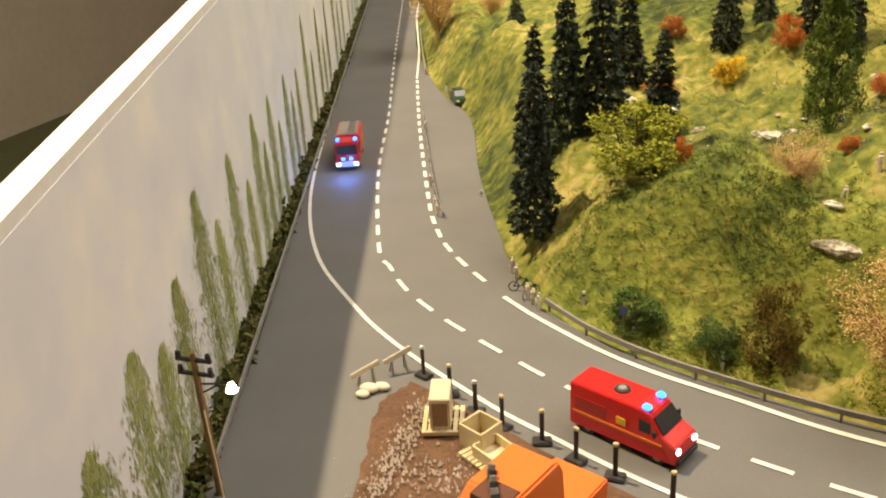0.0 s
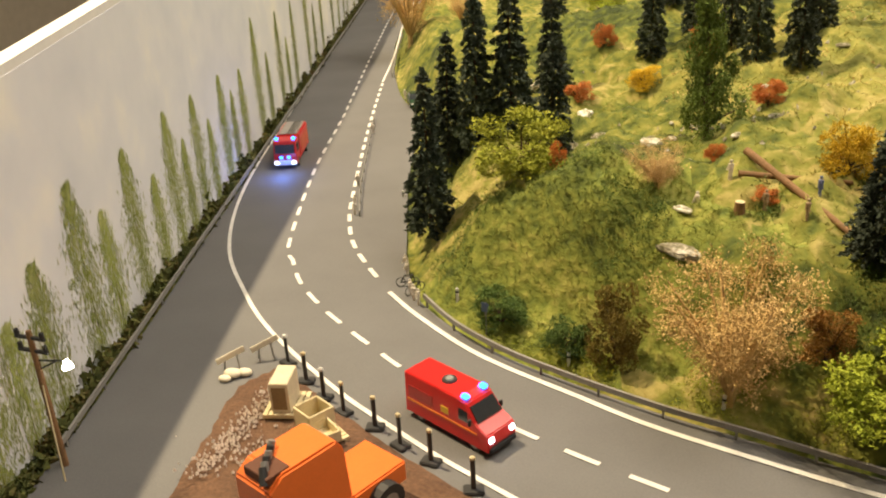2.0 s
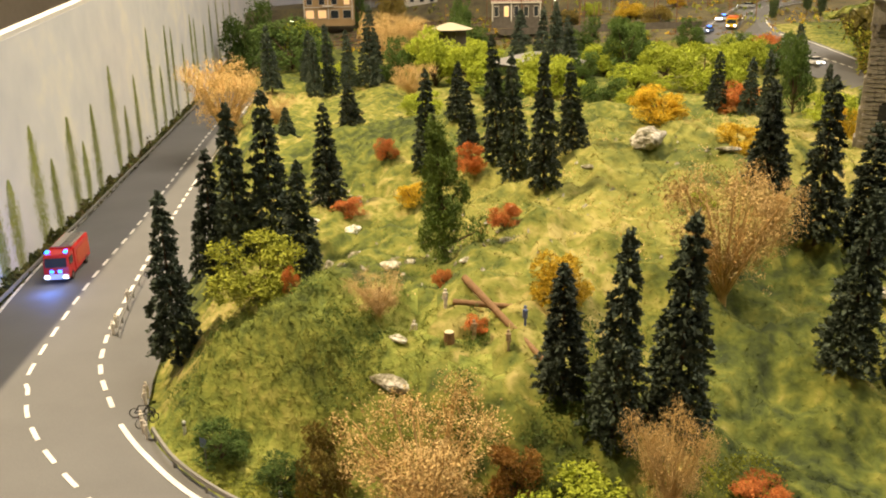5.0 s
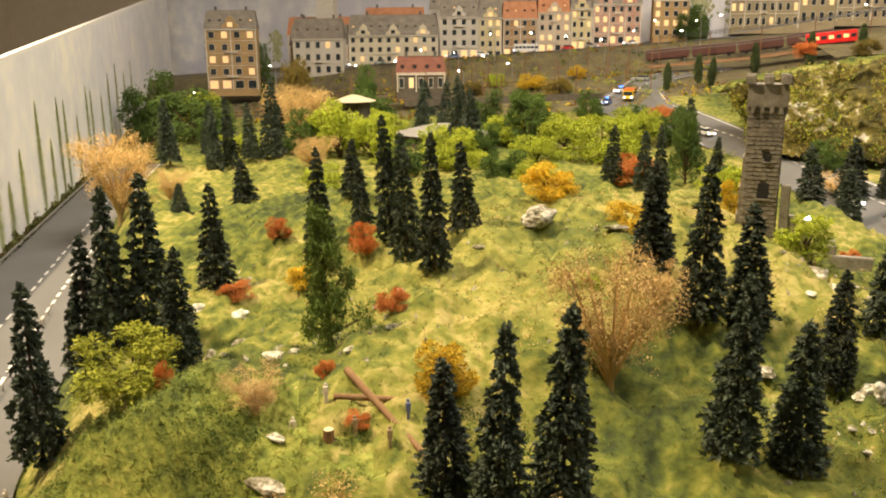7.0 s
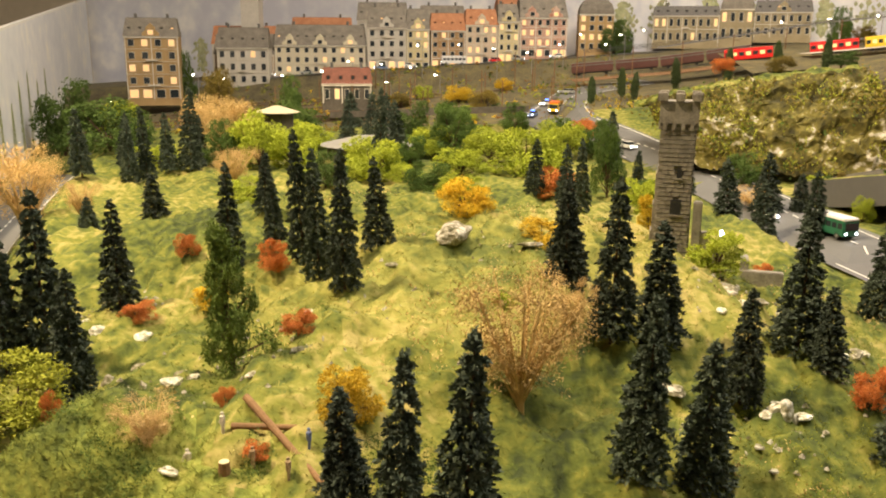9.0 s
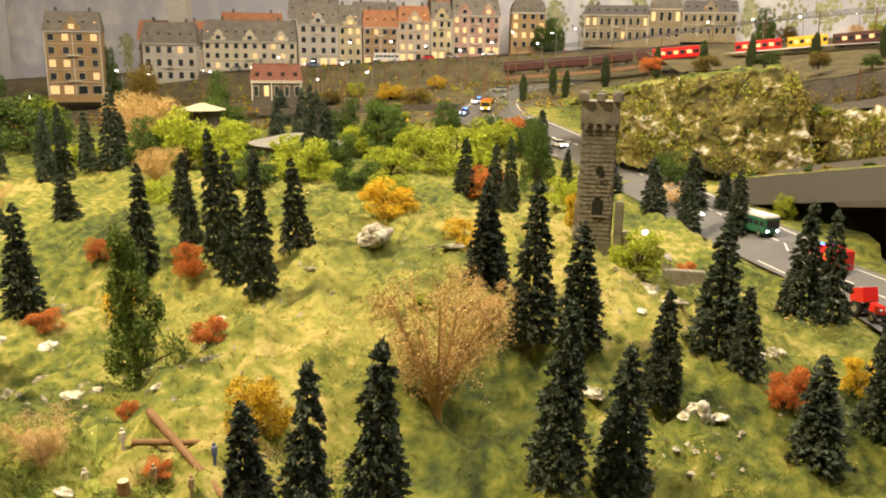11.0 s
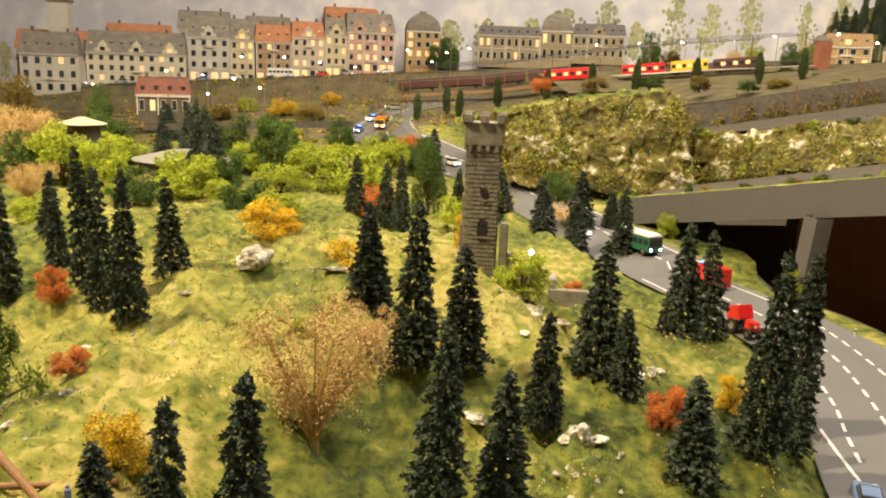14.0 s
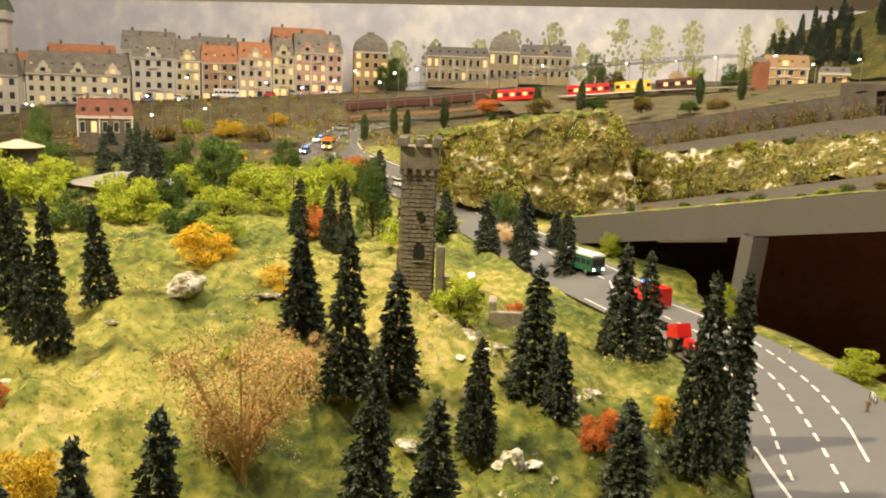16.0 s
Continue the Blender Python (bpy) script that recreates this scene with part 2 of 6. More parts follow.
def land(x, y):
    """Height of the layout's surface, in centimetres."""
    x, y = np.asarray(x, float), np.asarray(y, float)
    d, side = off_road(x, y)
    verge = 3.4 * step(x, 36, 43) * (1 - step(x, 50, 60)) * (1 - step(y, 72, 80))
    m = np.clip((d - verge) / (7.0 - 0.55 * verge), 0, 1)
    m = m * m * (3 - 2 * m)
    hill = np.full(x.shape, 6.17)
    for my, row in MOUND_ROWS.items():
        for mx, high in row:
            hill = hill + high * np.exp(-((x - mx) ** 2 + (y - my) ** 2) / 338.0)
    hill = hill + 3.4 * np.exp(-((x - 45.0) ** 2 + (y - 76) ** 2) / 42.0)
    hill = hill + 2.6 * np.exp(-((x - 34.5) ** 2 + (y - 96) ** 2) / 40.0) + 1.6 * np.exp(-((x - 95) ** 2 + (y - 88) ** 2) / 30.0)
    low = road_level(x, y) - 0.25
    z = np.where((side < 0), low + m * (hill - low * 0.9) + 1.1 * step(d, 0.2, 2.2) * (1 - m), low)
    z = np.where((side > 0) & (y > 150) & (x > 90), low + m * 2.0, z)
    far = step(y, 225, 330)
    drop_by = 8.0 * (1 - step(y, 326, 344)) * (1 - step(x, 120, 195))
    return z * (1 - far) + (far_level(x) - 0.3 - drop_by) * far


def bumps(x, y):
    fold = abs(wiggle(x, y, 0.19, 21))
    return 1.3 * wiggle(x, y, 0.11, 3) + 1.15 * wiggle(x, y, 0.28, 9) + 0.55 * wiggle(x, y, 0.75, 5) + 0.3 * wiggle(x, y, 1.6, 2) - 1.0 * max(0.0, 0.13 - fold) / 0.13


def wiggle(x, y, s, seed=0.0):
    return noise.noise(Vector((x * s + seed, y * s, seed * 1.7)))

# ---- ground ----
def cover(x, y):
    """What grows on a spot: 1 green flock on the front knoll, 2 straw-coloured grass on the crest, lightened as if
    spotlit, 0 plain grass.
    """
    ragged = 0.9 * wiggle(x, y, 0.3, 6) + 0.5 * wiggle(x, y, 1.1, 8)
    if ((x - 44.5) / 12.5) ** 2 + ((y - 70.5) / 7.0) ** 2 + ragged < 1:
        return 1
    return 2 if ((x - 67) / 19) ** 2 + ((y - 101) / 15) ** 2 + ragged < 1 else 0


def wall_x(y):
    return 17.2 - (y - 53.6) * 0.3485


def ground_mesh():
    ys = np.concatenate([np.arange(20, 150, 0.8), np.arange(150, 240, 2.0), np.arange(240, 432, 6.0)])
    n = 190
    vs, fs = [], []
    for y in ys:
        xl = wall_x(y) - 0.2
        xr = 141.5 if y < 128 else 141.5 - (y - 128) * 0.3 if y < 142 else 137.3 + (y - 142) * 0.22 if y < 195 else 149 + (y - 195) * 6 if y < 222 else 311 + 0.2 * (y - 222)
        vs += [(xl + (xr - xl) * i / (n - 1), y, 0) for i in range(n)]
    xy = np.array(vs)
    zz = land(xy[:, 0], xy[:, 1])
    d, side = off_road(xy[:, 0], xy[:, 1])
    out = []
    for (x, y, _), z, dd, s in zip(vs, zz, d, side):
        k = min(1.0, dd / 5.0) if s < 0 and y < 230 else 0.0
        out.append((x, y, z + k * bumps(x, y)))
    fs = [(j * n + i, j * n + i + 1, (j + 1) * n + i + 1, (j + 1) * n + i) for j in range(len(ys) - 1) for i in range(n - 1)]
    return out, fs


verts, faces = ground_mesh()
yard_faces = [f for f in faces if verts[f[0]][1] > 266]
near_faces = [f for f in faces if verts[f[0]][1] <= 266]
kind_of = {f: cover(*verts[f[0]][:2]) for f in near_faces}
ground = raw("ground", verts, [f for f in near_faces if kind_of[f] == 0], GRASS, smooth=True)
tagged(raw("ground", verts, [f for f in near_faces if kind_of[f] == 1], FLOCK, smooth=True), "knoll covered in mid-green flock beside the bend", "ground", kind="structure")
tagged(raw("ground", verts, [f for f in near_faces if kind_of[f] == 2], LITSTRAW, smooth=True), "crest of the hill in dry straw-coloured grass, lightened as if spotlit", "ground", kind="structure")
tagged(raw("ground", verts, yard_faces, YARD, smooth=True), "brown railway yard soil with sparse weeds", "ground", kind="structure")
tagged(ground, "grass-covered model hillside with bare patches", "ground", kind="structure")


def strip(name, left, right, mat, lift=0.1, label="", cross=6, sub=6, category="road", level=road_level):
    """A road surface between two edge lines of equal count."""
    def fine(p):
        p = np.array(p, float)
        k = np.arange(len(p))
        t = np.linspace(0, len(p) - 1, (len(p) - 1) * sub + 1)
        return np.stack([smooth_line(k, p[:, i], t) for i in (0, 1)], -1)
    a, b = fine(left), fine(right)
    vs, fs = [], []
    for p, q in zip(a, b):
        for i in range(cross):
            x, y = p + (q - p) * i / (cross - 1)
            vs.append((x, y, float(level(np.array(x), np.array(y))) + lift))
    for j in range(len(a) - 1):
        for i in range(cross - 1):
            fs.append((j * cross + i, j * cross + i + 1, (j + 1) * cross + i + 1, (j + 1) * cross + i))
    return tagged(raw(name, vs, fs, mat), label, category, kind="structure")


def smooth_line(k, v, t):
    """Catmull-Rom through v at k = 0, 1, 2 ..."""
    out = []
    n = len(v)
    for s in t:
        i = min(int(s), n - 2)
        f = s - i
        p0, p1, p2, p3 = v[max(i - 1, 0)], v[i], v[i + 1], v[min(i + 2, n - 1)]
        out.append(0.5 * (2 * p1 + (p2 - p0) * f + (2 * p0 - 5 * p1 + 4 * p2 - p3) * f * f + (3 * p1 - p0 - 3 * p2 + p3) * f ** 3))
    return np.array(out)


ROAD_L = [(-50.5, 250), (-25, 178), (-12.3, 142), (-4.6, 120), (2.4, 100), (7.9, 84), (10.5, 76.5), (14.6, 65), (18.5, 53.6), (24.9, 35), (35, 22), (60, 21), (85, 26), (105, 40), (122, 60), (130, 84)]
ROAD_R = [(-33, 250), (-12.5, 177), (4.3, 137), (14.5, 120), (21.6, 99), (27.5, 84), (29.8, 78.5), (33.5, 72), (40.3, 66.8), (47.3, 63.8), (56, 61.2), (70, 58.5), (85, 60), (98, 66), (108, 77), (112, 88)]
road = strip("road", ROAD_L, ROAD_R, ASPHALT, 0.1, "grey asphalt model road round a bend")
road_two = strip("road", [(109.6, 81.5), (112, 88), (117.5, 100), (121, 112), (121.5, 122), (120.5, 135), (118, 150), (113, 180), (106, 212), (97, 238), (86, 258), (80, 276), (88, 294), (101, 313), (122, 326)],
                 [(128, 76), (130, 84), (136.5, 104), (137, 118), (136, 130), (134, 140), (131, 153), (126, 182), (119.5, 208), (112.5, 232), (104.5, 252), (99.8, 264), (99.6, 278), (106, 296), (124, 310)], ASPHALT, 0.12, "grey asphalt model road leading to the town", level=lambda x, y: np.maximum(road_level(x, y), land(x, y)) + 0.15)


def paint(name, pts, width, dash=0.0, gap=0.0, lift=0.16, parent=None, level=road_level):
    """A painted line along pts, whole or in dashes."""
    p = np.array(pts, float)
    k = np.arange(len(p))
    t = np.linspace(0, len(p) - 1, (len(p) - 1) * 24 + 1)
    c = np.stack([smooth_line(k, p[:, i], t) for i in (0, 1)], -1)
    s = np.concatenate([[0], np.cumsum(np.hypot(*np.diff(c, axis=0).T))])

    def at(q):
        return np.array([np.interp(q, s, c[:, 0]), np.interp(q, s, c[:, 1])])
    spans = [(0, s[-1])] if not dash else [(q, q + dash) for q in np.arange(0, s[-1] - dash, dash + gap)]
    for a, b in spans:
        m = max(2, int((b - a) / 1.0) + 1)
        vs, fs = [], []
        for i in range(m):
            q = a + (b - a) * i / (m - 1)
            d = at(min(q + 0.2, s[-1])) - at(max(q - 0.2, 0))
            d /= np.hypot(*d)
            o = at(q)
            for side in (1, -1):
                x, y = o[0] - d[1] * side * width / 2, o[1] + d[0] * side * width / 2
                vs.append((x, y, float(level(np.array(x), np.array(y))) + lift))
        fs = [(2 * i, 2 * i + 1, 2 * i + 3, 2 * i + 2) for i in range(m - 1)]
        raw(name, vs, fs, LINE, parent)


OUTER = [(-50, 250), (-40.3, 220.7), (-9.3, 132.9), (-1.5, 110.9), (6.3, 90.4), (12.9, 77.7), (19.3, 70), (24.9, 64.7), (32.8, 59.2), (37.5, 56.6), (43.9, 53.5), (56, 49), (70, 48)]
INNER_A = [(-31, 235), (-18.7, 195.7), (-6, 160), (0.5, 140)]
INNER_B = [(0.9, 139), (9.5, 115), (18.2, 92.2), (21.1, 85.4), (24.4, 79.8), (30.3, 73.1)]
INNER_C = [(30.6, 72.8), (34.1, 69.8), (40.1, 65.7), (47.1, 62.7), (54.6, 60), (70, 57), (85, 58.2), (97, 64.5)]
CENTRE = [(-34, 230), (-16.5, 178), (-4.5, 143), (3.5, 120), (10.3, 99), (17.7, 80.1), (20.2, 76.2), (22.8, 72.7), (26.3, 69.4), (30, 66.6), (33.1, 64.5), (36.5, 62.3), (43, 59), (52, 55.8), (62, 53.5), (75, 53)]
paint("edge_line", OUTER, 0.32, parent=road)
paint("edge_line", INNER_A, 0.3, parent=road)
paint("edge_line", INNER_B, 0.38, 1.9, 1.35, parent=road)
paint("edge_line", INNER_C, 0.38, parent=road)
paint("centre_line", CENTRE, 0.34, 2.2, 1.75, parent=road)
lvl = lambda x, y: np.maximum(road_level(x, y), land(x, y)) + 0.15
R_IN = [(114.2, 86.0), (115.4, 91), (116.6, 95.5), (122, 112), (122.5, 122), (121.7, 135), (119.2, 150), (114, 180), (107, 212), (98, 238)]
R_MID = [(119.4, 86.5), (125.9, 103), (129.4, 116), (128.8, 128), (127, 140), (124, 155), (119.5, 182), (113, 211), (105, 236), (96, 253), (91.7, 268), (93.5, 284), (103, 301), (122, 315)]
R_OUT = [(125.0, 91.5), (128.4, 99), (131.3, 108), (133.2, 118), (134.3, 130), (132.4, 140), (129.4, 153), (125, 182), (118.5, 208), (111.5, 232), (103.5, 252), (98.8, 264), (98.6, 278), (105, 296), (122, 309)]
paint("edge_line", R_IN[:3], 0.3, lift=0.17, parent=road_two, level=lvl)
paint("edge_line", [(116.2, 89), (118.4, 94.5), (121.2, 101), (124.4, 112), (125, 122)], 0.3, 1.9, 1.2, lift=0.17, parent=road_two, level=lvl)
paint("centre_line", R_MID, 0.32, 1.9, 1.5, lift=0.17, parent=road_two, level=lvl)
paint("edge_line", R_OUT[:2], 0.3, lift=0.17, parent=road_two, level=lvl)
paint("edge_line", R_OUT[1:5], 0.3, 1.9, 1.2, lift=0.17, parent=road_two, level=lvl)
paint("edge_line", R_OUT[4:], 0.3, lift=0.17, parent=road_two, level=lvl)
paint("edge_line", [(81.2, 277), (89, 293), (101.6, 312), (122, 325)], 0.3, lift=0.17, parent=road_two, level=lvl)
paint("edge_line", R_IN[5:], 0.3, lift=0.17, parent=road_two, level=lvl)

# ---- painted wall beside the road ----
def slab(name, a, b, z0, z1a, z1b, thick, mat, label, category="wall", follow=0.0):
    """An upright board from a to b, with a top that may slope; its face is on the right of a to b."""
    a, b = np.array(a, float), np.array(b, float)
    d = (b - a) / np.hypot(*(b - a))
    o = np.array([-d[1], d[0]]) * thick
    vs = []
    n = 24
    for i in range(n + 1):
        p = a + (b - a) * i / n
        z1 = z1a + (z1b - z1a) * i / n
        low = z1 - follow if follow else z0
        vs += [(*p, low), (*p, z1), (*(p + o), z1), (*(p + o), low)]
    fs = [(4 * i + k, 4 * i + (k + 1) % 4, 4 * i + 4 + (k + 1) % 4, 4 * i + 4 + k) for i in range(n) for k in range(4)]
    fs += [(0, 1, 2, 3), (4 * n + 3, 4 * n + 2, 4 * n + 1, 4 * n)]
    ob = raw(name, vs, fs, mat)
    return tagged(ob, label, category, kind="structure")


slab("wall_west", (wall_x(15), 15), (wall_x(160), 160), -20, 17.7, 28.8, 1.2, WALLSKY, "low partition painted with a pale cloudy sky")
slab("wall_west", (wall_x(160), 160), (wall_x(440), 440), -20, 28.8, 50.2, 1.2, WALLSKY, "tall partition painted with a pale cloudy sky")
slab("trim", (wall_x(15) - 0.05, 15), (wall_x(160) - 0.05, 160), 19.2, 18.3, 29.4, 1.4, WHITE, "white capping strip on the painted partition", "trim", 0.6)
slab("trim", (wall_x(160) - 0.05, 160), (wall_x(440) - 0.05, 440), 29.8, 29.4, 50.8, 1.4, WHITE, "white capping strip on the painted partition", "trim", 0.6)
slab("backdrop", (wall_x(440) - 3, 447), (335, 330), -20, 58, 66, 2.0, SKYEND, "pale cloudy sky painted on the end wall", "backdrop")

# ---- hall ----
def room():
    x0, x1, y0, y1, z0, z1 = -330, 520, -260, 640, -95, 275
    def quad(name, vs, mat, label, category):
        return tagged(raw(name, vs, [(0, 1, 2, 3)], mat), label, category, kind="structure")
    def board(name, x, y, z, sx, sy, sz, mat, label, category):
        return tagged(part(name, box(nb(), x, y, z, sx, sy, sz), mat), label, category, kind="structure")
    cx, cy, wx, wy = (x0 + x1) / 2, (y0 + y1) / 2, x1 - x0, y1 - y0
    board("floor", cx, cy, z0 - 5, wx, wy, 5, HALLFLOOR, "dark green carpet of the exhibition hall", "floor")
    board("ceiling", cx, cy, z1, wx, wy, 5, HALL, "plain beige hall ceiling", "ceiling")
    board("wall_north", cx, y1 + 5, z0, wx, 10, z1 - z0, HALL, "plain beige hall wall", "wall")
    board("wall_south", cx, y0 - 5, z0, wx, 10, z1 - z0, HALL, "plain beige hall wall", "wall")
    board("wall_east", x1 + 5, cy, z0, 10, wy, z1 - z0, HALL, "plain beige hall wall", "wall")
    board("wall_far_west", x0 - 5, cy, z0, 10, wy, z1 - z0, HALL, "plain beige hall wall", "wall")


room()

# ---- raised railway shelf, cliffs and retaining wall on the far side of the road ----
def sheet(name, rows, mat, rough=0.0, scale=0.2, label="", category="", seed=1.0, sub=10, wide=40):
    """A surface through rows of points, roughened."""
    rows = [np.array(r, float) for r in rows]
    def along(r):
        t = np.linspace(0, len(r) - 1, wide)
        return np.stack([np.interp(t, range(len(r)), r[:, i]) for i in range(3)], -1)
    rows = [along(r) for r in rows]
    full = []
    for a, b in zip(rows[:-1], rows[1:]):
        full += [a + (b - a) * i / sub for i in range(sub)]
    full.append(rows[-1])
    vs = []
    for r in full:
        for p in r:
            k = Vector(p) * scale
            o = noise.noise_vector(k + Vector((seed, 0, 0))) * rough + noise.noise_vector(k * 2.7 + Vector((0, seed, 0))) * rough * 0.5
            vs.append(tuple(p + np.array(o)))
    n = wide
    fs = [(j * n + i, j * n + i + 1, (j + 1) * n + i + 1, (j + 1) * n + i) for j in range(len(full) - 1) for i in range(n - 1)]
    return tagged(raw(name, vs, fs, mat, smooth=rough == 0), label, category, kind="structure")


SH_A, SH_B = np.array([127.0, 187.3, 8.4]), np.array([153.0, 96.0, 28.5])
def shelf():
    d = SH_B - SH_A
    back = np.array([24.0, 7.0, 0])
    thick = np.array([0, 0, -4.9])
    vs = [SH_A, SH_B, SH_B + back, SH_A + back, SH_A + thick, SH_B + thick, SH_B + back + thick, SH_A + back + thick]
    ob = raw("railway_shelf", vs, [(0, 1, 2, 3), (7, 6, 5, 4), (0, 4, 5, 1), (1, 5, 6, 2), (2, 6, 7, 3), (3, 7, 4, 0)], FASCIA)
    tagged(ob, "dark grey board carrying the raised railway line", "shelf", kind="structure")


shelf()

# ---- shelf top: verge, track bed, cliffs ----
sheet("verge", [[SH_A + (0.2, 0, 0.05), SH_B + (0.2, 0, 0.05)], [SH_A + (1.4, 0.4, 0.3), SH_B + (1.4, 0.4, 0.3)], [SH_A + (2.8, 0.8, 0.1), SH_B + (2.8, 0.8, 0.1)]], GRASS, 0.15, 0.5, "grassy verge along the edge of the railway shelf", "verge")
LOW_TOP = [(143.2, 197.0, 20.2), (165, 185, 23.5), (185.5, 172.5, 27.4), (215, 154, 32)]
LOW_BASE = [(149, 196, 10.6), (160, 166, 17.8), (170, 135, 25.4), (179, 105, 32.0)]
sheet("track_bed", [[SH_A + (2.6, 0.7, 0.2) + (SH_B - SH_A) * f for f in (0, 0.34, 0.67, 1)], [np.array(p) + (0.4, 0.3, -0.1) for p in LOW_BASE]], BALLAST, 0.15, 0.5, "brown ballast bed of a single railway line", "track bed")
sheet("cliff", [LOW_BASE, [(146, 196, 15), (163, 176, 20.5), (179, 154, 26), (197, 131, 30.5)], LOW_TOP], CLIFF, 1.3, 0.33, "low mossy rock face below the upper railway line", "cliff", 5.0, 16, 150)
HIGH_TOP = [(106, 226, 19.5), (109.5, 208, 23.2), (124, 206, 26), (141.6, 200.6, 28.4), (144, 203, 28.2), (146, 212, 28)]
HIGH_BASE = [(111, 222, 8), (113, 202, 9), (127, 196, 9), (147, 190.5, 6), (150, 197, 7), (150, 212, 18)]
sheet("cliff", [HIGH_BASE, [(110, 223, 13), (112, 204, 16), (126, 200, 18), (145, 194.5, 22), (146.5, 202, 23), (147, 212, 24)], HIGH_TOP], CLIFF, 1.3, 0.33, "tall mossy cliff with pale bare rock", "cliff", 5.0, 18, 150)
sheet("clifftop", [HIGH_TOP, [(104, 236, 19), (112, 232, 22), (126, 228, 25), (141, 222, 27.5), (148, 224, 28), (150, 226, 28)]], GRASS, 1.3, 0.33, "scrubby grass on top of the cliff", "clifftop", 5.0, 10, 150)
sheet("track_bed", [[(143.2, 197.4, 20.0), (165, 185.4, 23.3), (185.5, 173, 27.2), (215, 154.5, 31.8)], [(158, 236, 17.6), (181, 226, 22.5), (203, 215, 27.6), (226, 200, 32)]], BALLAST, 0.15, 0.4, "brown ballast of the railway line above the cliff", "track bed", 4.0, 8, 60)
WALLGREY = plain("weathered_concrete", (0.095, 0.08, 0.062), 0.85, vary=0.4, scale=14, bump=0.3)
sheet("retaining_wall", [[(157.5, 237, 17.0), (181, 226.5, 21.9), (203.3, 215.3, 27.2), (212, 211, 29)], [(157.5, 237.5, 23.5), (181, 227, 28.2), (203.3, 215.8, 33.2), (212, 211.5, 35)]], WALLGREY, 0.12, 0.3, "dark concrete retaining wall above the railway line", "wall", 1.0, 10, 60)
sheet("upper_plain", [[(148, 224, 27.9), (157.5, 237.6, 23.5), (181, 227.1, 28.2), (203.3, 215.9, 33.2), (214, 211.6, 35), (260, 190, 38)], [(140, 262, 25.5), (165, 262, 27), (190, 255, 31), (215, 245, 34.6), (240, 235, 36.5), (285, 215, 40)], [(140, 300, 29.9), (170, 296, 32), (200, 288, 34.2), (228, 275, 36.2), (250, 262, 38), (300, 240, 41.5)]], YARD, 0.3, 0.1, "brown station forecourt and sidings", "ground", 2.0, 12, 60)

# ---- trees ----
def tri_cloud(points, normals, size, jitter, per, droop=0.0, seed=1):
    """Small leaf triangles round each point."""
    r = np.random.default_rng(seed)
    n = len(points) * per
    p = np.repeat(points, per, 0) + r.normal(0, jitter, (n, 3))
    d = r.normal(0, 1, (n, 3)) + np.repeat(normals, per, 0) * 0.9
    d[:, 2] -= droop
    d /= np.linalg.norm(d, axis=1, keepdims=True)
    e = np.cross(d, r.normal(0, 1, (n, 3)))
    e /= np.linalg.norm(e, axis=1, keepdims=True) + 1e-9
    s = size * r.uniform(0.6, 1.4, (n, 1))
    v = np.stack([p - d * s * 0.4 + e * s * 0.42, p - d * s * 0.4 - e * s * 0.42, p + d * s * 0.8 - e * s * 0.12, p + d * s * 0.8 + e * s * 0.12], 1).reshape(-1, 3)
    return v, [(4 * i, 4 * i + 1, 4 * i + 2, 4 * i + 3) for i in range(n)]


def make_fir(seed):
    """A fir three centimetres high and one wide, to be scaled."""
    r = np.random.default_rng(seed)
    fir = thing("fir_tree", (0, 0, 0), "dark blue-green model fir tree with a blunt dense crown", "tree", "firs on the hill")
    part("trunk", tube(nb(), (0, 0, -0.2), (0, 0, 2.7), 0.05, 0.012, 7), BARK, fir, "thin dark brown trunk")
    pts, nrm = [], []
    tiers = 17
    for k in range(tiers):
        z = 0.03 + 0.90 * (k + r.uniform(-0.2, 0.2)) / (tiers - 1)
        rad = 0.50 * (1 - z) ** 0.78 * (1 if z > 0.08 else 0.85) + 0.035
        m = max(5, int(13 * rad / 0.5))
        for i in range(m):
            a = 2 * math.pi * (i + r.uniform(-0.3, 0.3) + 0.5 * (k % 2)) / m
            rr = rad * r.uniform(0.74, 1.14)
            for f, w in ((1.0, 1), (0.86, 2), (0.66, 2), (0.4, 1)):
                for _ in range(w):
                    q = rr * f
                    b = a + r.normal(0, 0.10)
                    pts.append((q * math.cos(b), q * math.sin(b), 3 * z + r.normal(0, 0.012) + 0.30 * rad * (1 - f * f) - 0.04 * f))
                    nrm.append((math.cos(b), math.sin(b), -0.1))
    for k in range(10):
        pts.append((r.normal(0, 0.025), r.normal(0, 0.025), 2.74 + 0.022 * k))
        nrm.append((0, 0, 1))
    pts, nrm = np.array(pts), np.array(nrm)
    v, f = tri_cloud(pts, nrm * 1.6, 0.058, 0.022, 10, 0.0, seed)
    v[:, 2] = 0.03 + (v[:, 2] - v[:, 2].min()) / (v[:, 2].max() - v[:, 2].min()) * 2.97
    raw("crown", v, f, FIRLEAF, fir, "dense dark needles in ragged tiers")
    return fir


